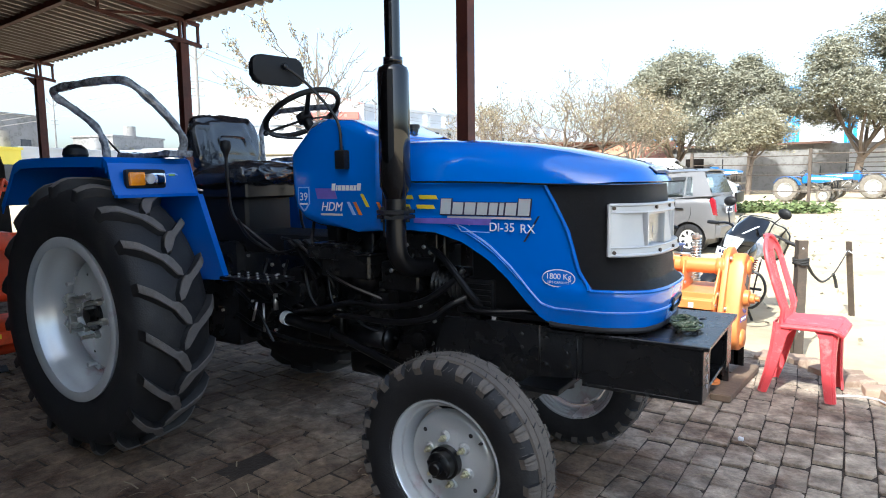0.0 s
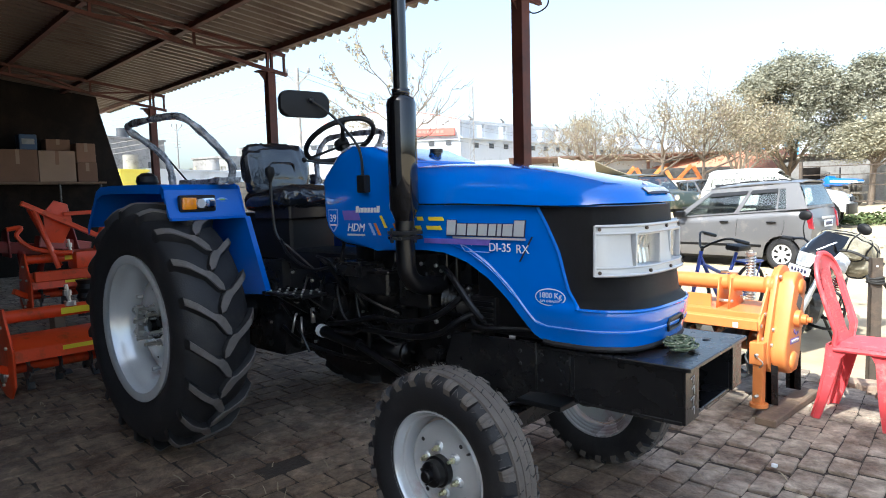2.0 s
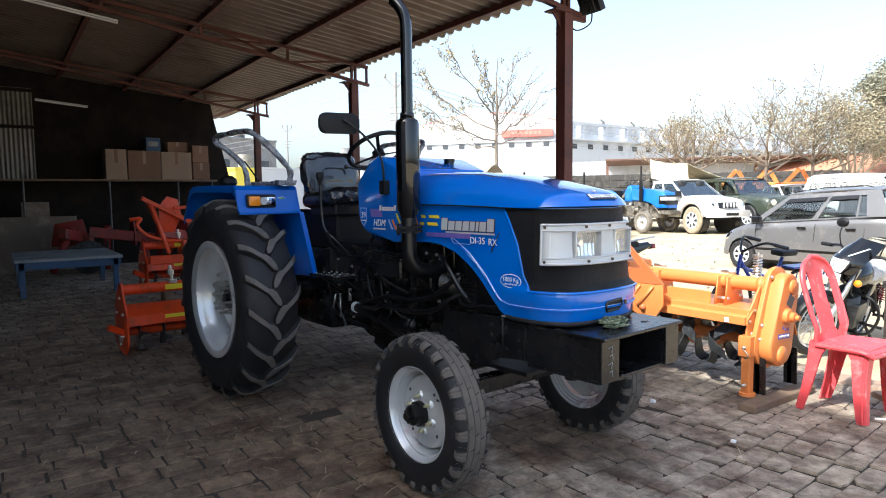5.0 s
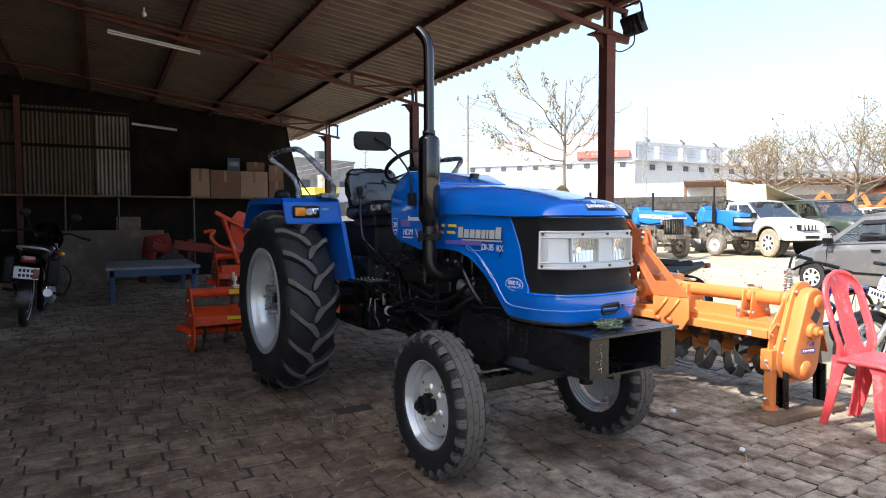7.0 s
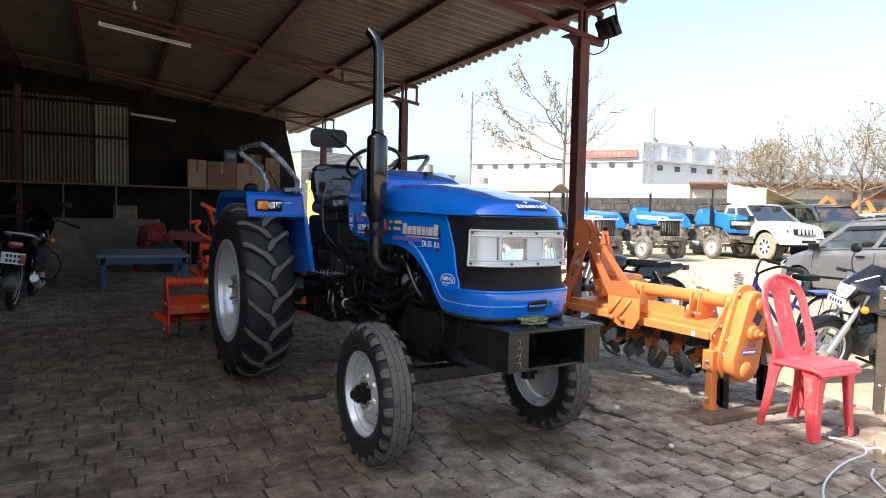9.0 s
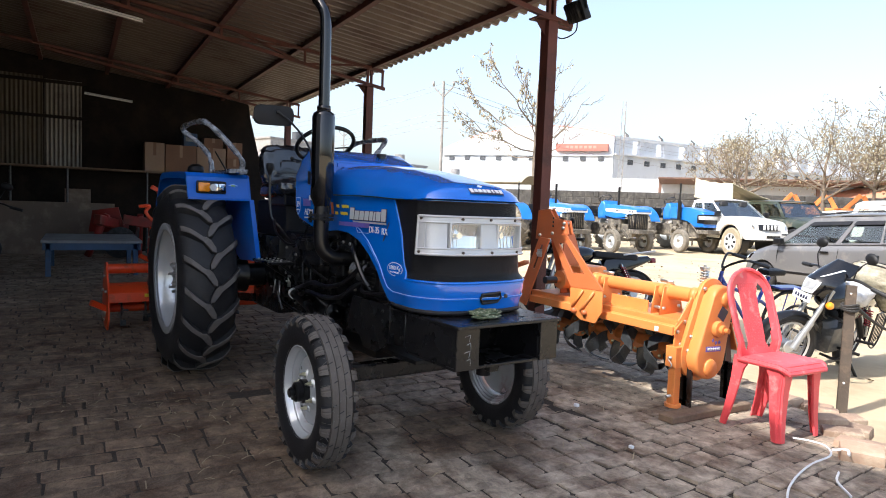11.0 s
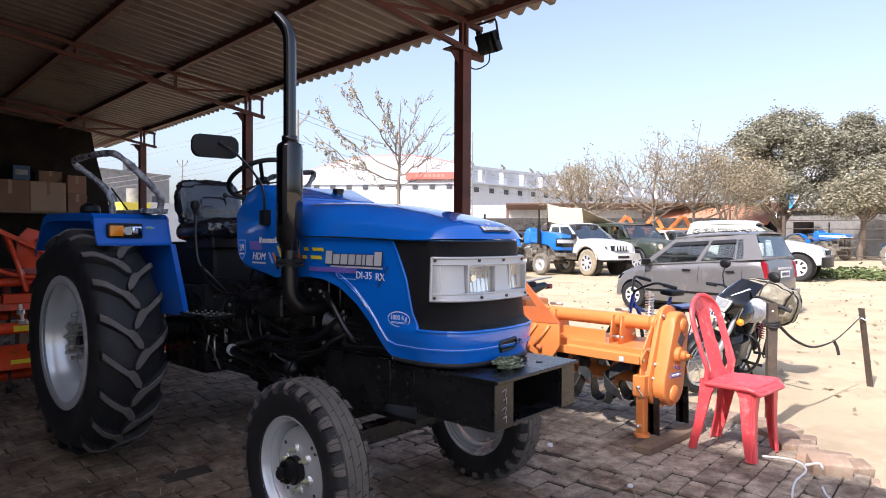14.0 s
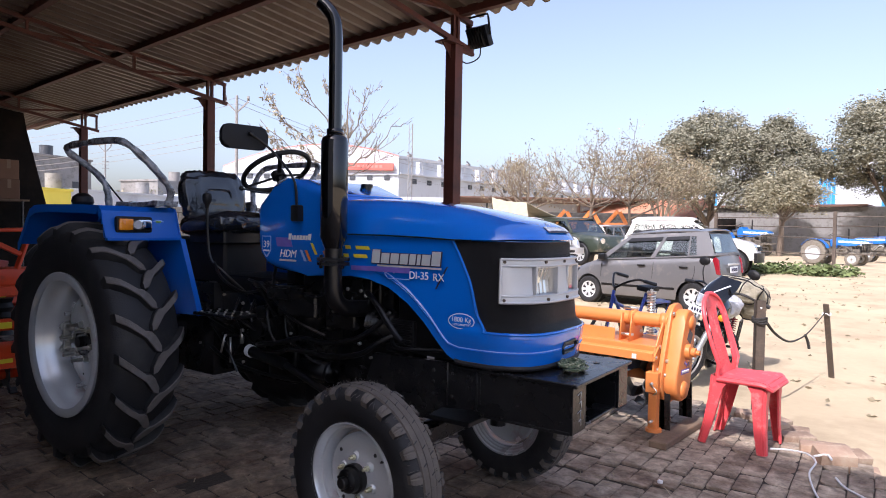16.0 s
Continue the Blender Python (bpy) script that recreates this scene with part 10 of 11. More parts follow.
spots = [Vector((rr2.uniform(-6.3, -2.4), 22.2 + rr2.uniform(-0.9, 0.9), 0.19 + rr2.uniform(0, 0.10))) for _ in range(260)]
greens = new("cut_branches", leaves_mesh(rr2, spots, 9, 0.12, 0.16, "cut_branches", leaf_mat("fresh_green_leaf", (0.115, 0.145, 0.06), 0.4)))
tagged(greens, "heap of cut green branches on the dirt", "branches", kind="stuff")
spots = [Vector((rr2.uniform(-9, 4), rr2.uniform(6, 24), 0)) for _ in range(900)]
for s in spots:
    s.z = yard_z(s.x, s.y) + 0.012
litter = new("dry_leaf_litter", leaves_mesh(rr2, spots, 2, 0.04, 0.07, "dry_leaf_litter", LEAF_DRY, 0.1))
tagged(litter, "scattered dry leaves and twigs on the dirt", "leaves", kind="stuff")
for k, (x, y, ma) in enumerate(((-13.9, 29.9, CAR_WHITE), (-12.6, 29.2, CAR_GREY))):
    build_car(T(x, y, 0.2) @ rot2(0.8, -0.6), "parked_car", "small pale car parked in the far row" if k == 0 else "small grey car parked in the far row", ma, 0.24, 1.8, -1.72, (-1.2, 1.2), 0.29, 0.95,
              [(-1.72, 0.80), (-1.6, 0.96), (1.0, 0.92), (1.5, 0.78), (1.74, 0.62), (1.8, 0.45)], [(-1.5, 0.95), (-1.1, 1.42), (0.2, 1.42), (0.98, 0.92)], 0.74, [(0.08, 0.48), (0.52, 0.92)])

# ---- poles and wires ----
def power_pole(x, y, h, label):
    ob = thing("power_pole", T(x, y, 0), label, "pole", "poles in the distance")
    bm = bmesh.new()
    rod(bm, (0, 0, -0.2), (0, 0, h), 0.09, 8, 0.06)
    part("mast", bm, CONCRETE, ob)
    bm = bmesh.new()
    bar(bm, (-0.35, -0.35, h - 0.25), (0, 0, h - 0.75), 0.06, 0.06)
    bar(bm, (0.35, 0.35, h - 0.25), (0, 0, h - 0.75), 0.06, 0.06)
    part("cross_arm", bm, CONCRETE, ob)
    for k in range(3):
        bm = bmesh.new()
        bar(bm, (-0.2, -0.2, h - 1.6 - 0.3 * k), (0.2, 0.2, h - 1.6 - 0.3 * k), 0.05, 0.05)
        part("cross_arm", bm, CONCRETE, ob)
    bm = bmesh.new()
    for d in (-0.35, 0.35):
        cyl(bm, 0.06, 0.2, T(d, d, h - 0.12), 8)
    part("insulator", bm, CONCRETE, ob)
    return ob


power_pole(-25.0, 15.7, 7.1, "thin power pole with forked cross arm")
power_pole(-60.0, 24.0, 8.5, "distant power pole over the roofs")
mast = thing("lattice_mast", T(-33.5, 35.5, 0.2), "thin lattice mast behind the wall", "mast")
bm = bmesh.new()
for dx, dy in ((0, 0), (0.35, 0.2), (0.1, 0.38)):
    rod(bm, (dx, dy, 0), (dx * 0.6 + 0.1, dy * 0.6 + 0.1, 9.2), 0.022, 5)
for k in range(18):
    z = 0.5 * k
    rod(bm, (0.02, 0.02, z), (0.30, 0.18, z + 0.5), 0.012, 4)
    rod(bm, (0.30, 0.18, z), (0.1, 0.34, z + 0.5), 0.012, 4)
part("lattice", bm, CONCRETE, mast)
for k, z in enumerate((7.0, 6.75, 5.7, 5.4, 5.1)):
    bm = bmesh.new()
    a, b = Vector((-70 - 3 * k, 8, z + 1.0)), Vector((-25.0, 15.7, z))
    tube(bm, [a.lerp(b, t) - Vector((0, 0, 1.2 * 4 * t * (1 - t))) for t in (j / 14 for j in range(15))], 0.011, 4)
    c = Vector((-42, 60, z + 0.6))
    if k < 3:
        tube(bm, [b.lerp(c, t) - Vector((0, 0, 1.0 * 4 * t * (1 - t))) for t in (j / 14 for j in range(15))], 0.011, 4)
    tagged(part("power_line", bm, CONCRETE), "thin overhead power line", "wire", "overhead power lines")

# ---- low town on the left, beyond the shed's open side ----
for k, (x, y, w, d, h, ma, name, lb) in enumerate((
    (-46.0, 14.9, 2.2, 1.5, 3.3, YELLOW_WALL, "yellow_compound_wall", "yellow painted compound wall"), (-58.0, 17.5, 7.0, 5, 6.4, CONCRETE, "grey_house", "grey concrete house with roof tank"),
    (-50.0, 21.0, 12.0, 4, 3.4, WHITE_WALL, "low_white_house", "long low white house"), (-56.0, 27.5, 6.0, 4, 4.9, CONCRETE, "roof_tank_house", "low concrete house with tanks on its roof"),
    (-52.0, 31.0, 10.0, 4, 3.6, WHITE_WALL, "low_white_house", "low white house in the distance"))):
    ob = thing(name, T(x, y, 0.1) @ R("Z", 112), lb, "building")
    bm = bmesh.new()
    boxc(bm, -w / 2, w / 2, -d / 2, d / 2, -0.5, h)
    boxc(bm, -w / 2 - 0.1, w / 2 + 0.1, -d / 2 - 0.1, d / 2 + 0.1, h, h + 0.15)
    part("wall", bm, ma, ob)
    for j in range(3):
        bm = bmesh.new()
        boxc(bm, -w / 2 + 0.8 + j * w / 3.2, -w / 2 + 1.7 + j * w / 3.2, -d / 2 - 0.04, -d / 2 + 0.05, h * 0.4, h * 0.72)
        part("window", bm, WINDOW_DARK, ob)
    bm = bmesh.new()
    cyl(bm, 0.5, 1.0, T(w * 0.2, 0, h + 0.65), 14)
    part("water_tank", bm, CONCRETE if k != 1 else WINDOW_DARK, ob)
bare_tree(-55, 25.5, 0, 4.6, 61, "small leafless tree among low houses", LEAF_OLIVE, 6, 0.3, BARK, 0.6, 3, 0.12)
# canopy of a parked cart under the bare tree
cart = thing("awning_cart", T(-16.2, 13.0, 0.03) @ R("Z", 30), "small cart with a pale fabric awning", "cart")
bm = bmesh.new()
grid(bm, lambda u, v: Vector((-1.2 + 2.4 * u, -0.8 + 1.6 * v, 2.05 + 0.25 * math.sin(math.pi * v))), 6, 8)
thicken(bm, 0.02)
part("awning", bm, CANVAS, cart)
bm = bmesh.new()
for sx in (-1.1, 1.1):
    for sy in (-0.75, 0.75):
        rod(bm, (sx, sy, 0.3), (sx, sy, 2.08), 0.025, 6)
boxc(bm, -1.2, 1.2, -0.8, 0.8, 0.45, 0.6, 0.02)
part("frame", bm, BLACK, cart)
for sx in (-0.8, 0.8):
    car_wheel(cart, sx, -0.8, 0.3, 0.1, -1)
    car_wheel(cart, sx, 0.8, 0.3, 0.1, 1)

# ---- shed interior ----
shelf = thing("wall_shelf", T(END_X, 0, 0), "long dark timber shelf on pipe legs along the end wall", "shelf")
bm = bmesh.new()
boxc(bm, 0.07, 0.62, -1.6, 4.1, 1.70, 1.735, 0.004)
part("board", bm, WOOD, shelf)
for y in (-0.4, 0.55, 2.0, 3.3, 4.0):
    bm = bmesh.new()
    rod(bm, (0.57, y, 0.0), (0.57, y, 1.70), 0.02, 8)
    part("leg", bm, BLADE, shelf)


def carton(x, y, z, w, d, h, ma, label):
    ob = thing("carton", T(x, y, z), label, "box", "cartons on the shelf")
    bm = bmesh.new()
    boxc(bm, -d / 2, d / 2, -w / 2, w / 2, 0, h, 0.006)
    part("body", bm, ma, ob)
    bm = bmesh.new()
    boxc(bm, -d / 2 - 0.002, d / 2 + 0.003, -0.03, 0.03, h * 0.55, h + 0.002)
    part("tape", bm, CARD_PALE if ma is CARD else CARD, ob)
    return ob


SX = END_X + 0.36
for y, w, h, ma, lb in ((2.14, 0.38, 0.60, CARD_PALE, "tall pale cardboard carton on the shelf"), (2.66, 0.62, 0.58, CARD, "brown cardboard carton with a dark mark"), (3.28, 0.60, 0.57, CARD_PALE, "dusty pale cardboard carton on the shelf"), (3.78, 0.34, 0.36, CARD, "small brown cardboard carton on the shelf")):
    carton(SX, y, 1.737, w, 0.48, h, ma, lb)
carton(SX, 3.78, 2.101, 0.33, 0.42, 0.36, CARD, "small brown carton stacked on another")
carton(SX - 0.1, 3.35, 2.31, 0.40, 0.36, 0.22, CARD, "flat brown carton stacked on top")
crate = thing("blue_crate", T(SX, 2.86, 2.32), "faded blue plastic crate on the cartons", "crate")
bm = bmesh.new()
boxc(bm, -0.14, 0.14, -0.14, 0.14, 0, 0.28, 0.01)
part("body", bm, BENCH_BLUE, crate)
bm = bmesh.new()
boxc(bm, 0.141, 0.146, -0.10, 0.10, 0.10, 0.20, 0.002)
part("pale_panel", bm, BENCH_TOP, crate)

panel = thing("plywood_sheet", T(END_X + 0.75, 0.27, 0), "large dusty plywood sheet leaning on the wall", "plywood")
bm = bmesh.new()
boxc(bm, -0.01, 0.01, -1.15, 1.12, 0, 1.03, 0.002)
part("sheet", bm, PLY, panel, m=R("Y", -8))
panel2 = thing("plywood_offcut", T(END_X + 0.50, 0.73, 0), "small plywood offcut standing behind a larger sheet", "plywood")
bm = bmesh.new()
boxc(bm, -0.008, 0.008, -0.23, 0.23, 0, 1.30, 0.002)
part("sheet", bm, PLY, panel2, m=R("Y", -4))

bench = thing("bench_table", T(-9.92, 0.93, 0), "low blue-painted wooden bench with a worn grey top", "bench")
bm = bmesh.new()
boxc(bm, -0.85, 0.88, -0.66, 0.66, 0.49, 0.53, 0.004)
part("top", bm, BENCH_TOP, bench)
for y in (-0.64, 0.61):
    bm = bmesh.new()
    boxc(bm, -0.80, 0.84, y, y + 0.03, 0.385, 0.489, 0.003)
    part("side_rail", bm, BENCH_BLUE, bench)
for x in (-0.80, 0.81):
    bm = bmesh.new()
    boxc(bm, x, x + 0.03, -0.60, 0.60, 0.385, 0.489, 0.003)
    part("end_rail", bm, BENCH_BLUE, bench)
for x in (-0.76, 0.77):
    for y in (-0.585, 0.555):
        bm = bmesh.new()
        boxc(bm, x, x + 0.07, y - 0.02, y + 0.05, 0, 0.488, 0.004)
        part("leg", bm, BENCH_BLUE, bench)

for (x0, y0, z0), (x1, y1, z1) in (((-7.15, 0.36, 3.51), (-7.62, 1.46, 3.49)), ((END_X + 0.03, 0.85, 3.30), (END_X + 0.03, 1.75, 3.22))):
    tl_ob = thing("tube_lamp", ID, "unlit white fluorescent tube batten under the roof", "lamp", "tube lamps in the shed")
    bm = bmesh.new()
    bar(bm, (x0, y0, z0), (x1, y1, z1), 0.03, 0.025, 0.003)
    part("batten", bm, GREY_MARK, tl_ob)
    bm = bmesh.new()
    rod(bm, (x0, y0, z0 - 0.026), (x1, y1, z1 - 0.026), 0.011, 10)
    part("tube", bm, WHITE_CABLE, tl_ob)
bulb = thing("bulb_holder", T(-6.9, 0.75, 3.72), "small bare bulb hanging under the roof", "lamp")
bm = bmesh.new()
lathe(bm, [(0, -0.07), (0.02, -0.062), (0.03, -0.04), (0.022, -0.015), (0.014, 0.0), (0.014, 0.04), (0, 0.04)], 14)
part("bulb", bm, WHITE_CABLE, bulb)
bm = bmesh.new()
rod(bm, (0, 0, 0.03), (0, 0, 0.10), 0.004, 6)
part("flex", bm, BLACK, bulb)


def small_tiller(m, label, mast=True, length=1.25):
    """A red-orange tiller with a round end plate at its near end, built along +y."""
    ob = thing("tiller_implement", m, label, "tiller", "red-orange implements in the shed")
    bm = bmesh.new()
    prism(bm, [(-0.26, 0.10), (-0.20, 0.42), (-0.05, 0.60), (0.04, 0.61), (0.10, 0.50), (0.22, 0.34), (0.21, 0.10), (0.10, -0.0), (-0.02, 0.0), (-0.12, 0.03)], 0.016, UPRIGHT, 0.003)
    plate = part("end_plate", bm, RED_ORANGE, ob, "red-orange end plate", m=T(0, 0, 0.01))
    bm = bmesh.new()
    for x, z in ((-0.1, 0.15), (0.08, 0.16), (-0.02, 0.08), (0.0, 0.48), (0.10, 0.35), (-0.12, 0.34)):
        cyl(bm, 0.012, 0.02, T(x, -0.014, z) @ R("X", 90), 6)
    cyl(bm, 0.05, 0.03, T(0, -0.015, 0.15) @ R("X", 90), 14)
    part("plate_bolt", bm, ZINC, plate)
    bm = bmesh.new()
    rod(bm, (0.0, 0.0, 0.555), (0.0, length, 0.555), 0.045, 14)
    part("cross_tube", bm, RED_ORANGE, ob)
    bm = bmesh.new()
    box(bm, 0.002, 0.20, 0.045, T(0.046, 0.45, 0.555))
    part("name_label", bm, YELLOW_MARK, ob, "yellow label")
    bm = bmesh.new()
    prof = [(0.26, 0.28), (0.25, 0.36), (0.15, 0.41), (-0.12, 0.41), (-0.22, 0.34), (-0.27, 0.18)]
    grid(bm, lambda u, v: Vector((prof[int(round(u * 5))][0], length * v, prof[int(round(u * 5))][1])), 5, 6)
    thicken(bm, 0.008)
    part("deck", bm, RED_ORANGE, ob, "red-orange deck")
    bm = bmesh.new()
    box(bm, 0.002, 0.20, 0.03, T(0.262, 0.38, 0.335))
    part("deck_label", bm, YELLOW_MARK, ob)
    bm = bmesh.new()
    rod(bm, (0, 0, 0.19), (0, length, 0.19), 0.035, 12)
    rotor = part("rotor_shaft", bm, RED_ORANGE, ob)
    first = None
    for k in range(6):
        if first is None:
            bm = bmesh.new()
            cyl(bm, 0.085, 0.012, R("X", 90), 14)
            for j in range(4):
                a = j * 1.57
                box(bm, 0.05, 0.05, 0.012, T(0.14 * math.cos(a), 0.02, 0.14 * math.sin(a)) @ R("Y", -math.degrees(a)), 0.002)
                bar(bm, (0, 0, 0), (0.15 * math.cos(a), 0.0, 0.15 * math.sin(a)), 0.01, 0.04)
            first = part("blade_set", bm, BLADE, rotor, m=T(0, 0.12 + 0.2 * k, 0.19)).data
        else:
            again("blade_set", first, rotor, T(0, 0.12 + 0.2 * k, 0.19) @ R("Y", 25 * k))
    bm = bmesh.new()
    bar(bm, (0.06, -0.01, 0.20), (0.12, -0.13, 0.27), 0.04, 0.05)
    part("side_arm", bm, RED_ORANGE, ob)
    bm = bmesh.new()
    rod(bm, (0.02, 0.42, 0.58), (0.02, 0.40, 0.74), 0.014, 8)
    cyl(bm, 0.03, 0.04, T(0.02, 0.405, 0.68), 10)
    cyl(bm, 0.04, 0.03, T(0.02, 0.42, 0.60), 10)
    part("adjuster_rod", bm, ZINC, ob)
    if mast:
        c = length * 0.5
        bm = bmesh.new()
        boxc(bm, -0.16, 0.16, c - 0.16, c + 0.16, 0.42, 0.66, 0.03, 2)
        part("gearbox", bm, RED_ORANGE, ob)
        for y in (c - 0.20, c + 0.20):
            bm = bmesh.new()
            prism(bm, [(0.28, 0.36), (0.34, 0.44), (0.20, 1.18), (0.10, 1.24), (0.03, 1.16), (0.14, 0.40)], 0.014, T(0, y, 0) @ UPRIGHT, 0.003)
            part("mast_plate", bm, RED_ORANGE, ob)
            bm = bmesh.new()
            bar(bm, (0.10, y, 1.15), (-0.28, y, 0.44), 0.02, 0.05)
            part("mast_stay", bm, RED_ORANGE, ob)
    return ob


small_tiller(T(-4.82, 0.96, 0.0) @ R("Z", 4), "red-orange tiller with yellow label behind the tractor's wheel", mast=False, length=1.5)
back_tiller = small_tiller(T(-7.05, 1.52, 0.22) @ R("Z", 2), "red-orange tiller with tall mast, parked inside the shed", mast=False, length=1.4)
for nm, a, b, w, d in (("mast_bar", (0.05, 0.0, 1.12), (0.10, 0.66, 0.76), 0.09, 0.05), ("mast_leg", (0.06, 0.10, 1.08), (0.16, 0.26, 0.46), 0.07, 0.03), ("mast_leg", (-0.10, 0.10, 1.06), (-0.16, 0.36, 0.46), 0.06, 0.03),
                       ("mast_stay", (0.08, 0.80, 1.12), (0.12, 0.62, 0.60), 0.07, 0.03), ("mast_stay", (0.08, 0.80, 1.12), (0.10, 1.10, 0.76), 0.06, 0.03), ("cross_bar", (0.06, 0.36, 1.0), (0.08, 0.86, 1.02), 0.05, 0.04),
                       ("deck_edge", (0.24, 0.02, 0.40), (0.24, 1.30, 0.40), 0.08, 0.10)):
    bm = bmesh.new()
    bar(bm, a, b, w, d, 0.006)
    part(nm, bm, RED_ORANGE, back_tiller)
bm = bmesh.new()
prism(bm, [(0.20, 0.72), (0.36, 0.70), (0.46, 0.90), (0.42, 1.10), (0.30, 1.14), (0.20, 1.02)], 0.014, T(0.0, 0, 0) @ R("Z", 90) @ UPRIGHT, 0.003)
part("mast_plate", bm, RED_ORANGE, back_tiller)
bm = bmesh.new()
boxc(bm, -0.16, 0.16, 0.42, 0.82, 0.42, 0.62, 0.04, 2)
part("gearbox", bm, RED_ORANGE, back_tiller)
bm = bmesh.new()
prism(bm, [(0.62, 0.10), (0.86, 0.06), (0.90, 0.40), (0.62, 0.44)], 0.02, T(0.27, 0, 0) @ R("Z", 90) @ UPRIGHT, 0.004)
part("shield_plate", bm, RED_ORANGE, back_tiller)
bm = bmesh.new()
tube(bm, smooth_path([(0.08, -0.14, 0.87), (0.08, -0.02, 0.88), (0.08, -0.06, 0.80), (0.10, 0.05, 0.68), (0.12, 0.25, 0.62), (0.12, 0.40, 0.61)], 6), 0.022, 8)
part("hook_arm", bm, RED_ORANGE, back_tiller)
bm = bmesh.new()
lathe(bm, [(0.0, 0.0)] + [(0.07 if k % 2 else 0.09, 0.045 * k) for k in range(9)] + [(0.0, 0.36)], 14, T(0.30, 0.45, -0.02))
part("drive_shaft_cover", bm, PLASTIC_BLACK, back_tiller)
for y in (0.25, 1.1):
    bm = bmesh.new()
    boxc(bm, -0.10, 0.10, y - 0.05, y + 0.05, -0.22, 0.06, 0.006)
    part("prop_block", bm, WOOD, back_tiller, "timber prop under the rotor")

RED_DARK = mat("dusty_red_paint", (0.25, 0.020, 0.016), 0.5, 0.0, 0.2, 5, 60, 0.1, dirt=(0.10, 0.03, 0.02), dirt_amount=0.4)
for k, (x, y, w) in enumerate(((-12.2, 2.1, 0.9), (-11.7, 2.9, 0.7), (-12.35, 1.25, 0.9))):
    ob = thing("harrow_frame", T(x, y, 0) @ R("Z", 35 * k) @ Matrix.Scale(1.35, 4), "dusty red implement frame lying in the dark corner", "implement", "red implements in the corner")
    bm = bmesh.new()
    bar(bm, (0, -w / 2, 0.55), (0.1, w / 2, 0.42), 0.10, 0.14, 0.01)
    part("beam", bm, RED_DARK, ob)
    bm = bmesh.new()
    bar(bm, (-0.2, -w / 4, 0.02), (0.05, -w / 4, 0.62), 0.08, 0.08, 0.006)
    bar(bm, (0.25, w / 4, 0.02), (0.05, w / 4, 0.50), 0.08, 0.08, 0.006)
    part("strut", bm, RED_DARK, ob)
    bm = bmesh.new()
    prism(bm, [(-0.3, 0.35), (0.2, 0.35), (0.1, 0.72), (-0.25, 0.66)], 0.02, T(0, 0.1, 0) @ UPRIGHT, 0.004)
    part("guard", bm, RED_DARK, ob)
    bm = bmesh.new()
    cyl(bm, 0.22, 0.02, T(0.25, -0.3, 0.23) @ R("X", 80), 20)
    part("disc", bm, BLADE, ob)

# ---- brick floor: rows run along y, laid in running bond ----
BRICK = mat("floor_brick", (0.368, 0.298, 0.226), 0.92, 0.0, 0.40, 9, 70, 1.0, dirt=(0.150, 0.098, 0.066), dirt_amount=0.40, dirt_scale=3.4, each=0.14)
BED = mat("sand_bed", (0.042, 0.030, 0.021), 0.95, 0.0, 0.5, 9, 60, 0.8)
nt = BRICK.node_tree
geo = nt.nodes.new("ShaderNodeNewGeometry")
hsv2 = nt.nodes.new("ShaderNodeHueSaturation")
rng2 = nt.nodes.new("ShaderNodeMapRange")
rng2.inputs["To Min"].default_value, rng2.inputs["To Max"].default_value = 0.82, 1.18
nt.links.new(geo.outputs["Random Per Island"], rng2.inputs["Value"])
nt.links.new(rng2.outputs[0], hsv2.inputs["Value"])
was = nt.nodes["Principled BSDF"].inputs["Base Color"].links[0].from_socket
nt.links.new(was, hsv2.inputs["Color"])
nt.links.new(hsv2.outputs[0], nt.nodes["Principled BSDF"].inputs["Base Color"])
# grain and dirt run on from brick to brick
for ln in [ln for ln in nt.links if ln.from_node.bl_idname == "ShaderNodeTexCoord"]:
    nt.links.new(geo.outputs["Position"], ln.to_socket)

# broad ragged oil and soil patches, with shed dimness put into the colour
soil_shade_noise = nt.nodes.new("ShaderNodeTexNoise")
soil_shade_noise.inputs["Scale"].default_value, soil_shade_noise.inputs["Detail"].default_value, soil_shade_noise.inputs["Roughness"].default_value = 0.8, 5, 0.6
nt.links.new(geo.outputs["Position"], soil_shade_noise.inputs["Vector"])
stray = nt.nodes.new("ShaderNodeVectorMath")
stray.operation = "MULTIPLY_ADD"
stray.inputs[1].default_value = (2.6, 2.6, 0.0)
nt.links.new(soil_shade_noise.outputs["Color"], stray.inputs[0])
nt.links.new(geo.outputs["Position"], stray.inputs[2])
cover = None
for cx, cy, rad in ((-3.6, 2.6, 1.0), (-4.6, 1.0, 2.3), (-7.2, 2.4, 2.6), (-1.35, 2.75, 0.45), (-3.0, -0.4, 1.7), (-1.75, 0.25, 1.75)):
    far = nt.nodes.new("ShaderNodeVectorMath")
    far.operation = "DISTANCE"
    nt.links.new(stray.outputs["Vector"], far.inputs[0])
    far.inputs[1].default_value = (cx + 1.3, cy + 1.3, 0.0)
    edge_map = nt.nodes.new("ShaderNodeMapRange")
    edge_map.inputs["From Min"].default_value, edge_map.inputs["From Max"].default_value = rad * 0.75, rad * 1.2
    edge_map.inputs["To Min"].default_value, edge_map.inputs["To Max"].default_value = 1.0, 0.0
    nt.links.new(far.outputs["Value"], edge_map.inputs["Value"])
    if cover is None:
        cover = edge_map.outputs[0]
    else:
        least = nt.nodes.new("ShaderNodeMath")
        least.operation = "MAXIMUM"
        nt.links.new(cover, least.inputs[0])
        nt.links.new(edge_map.outputs[0], least.inputs[1])
        cover = least.outputs[0]
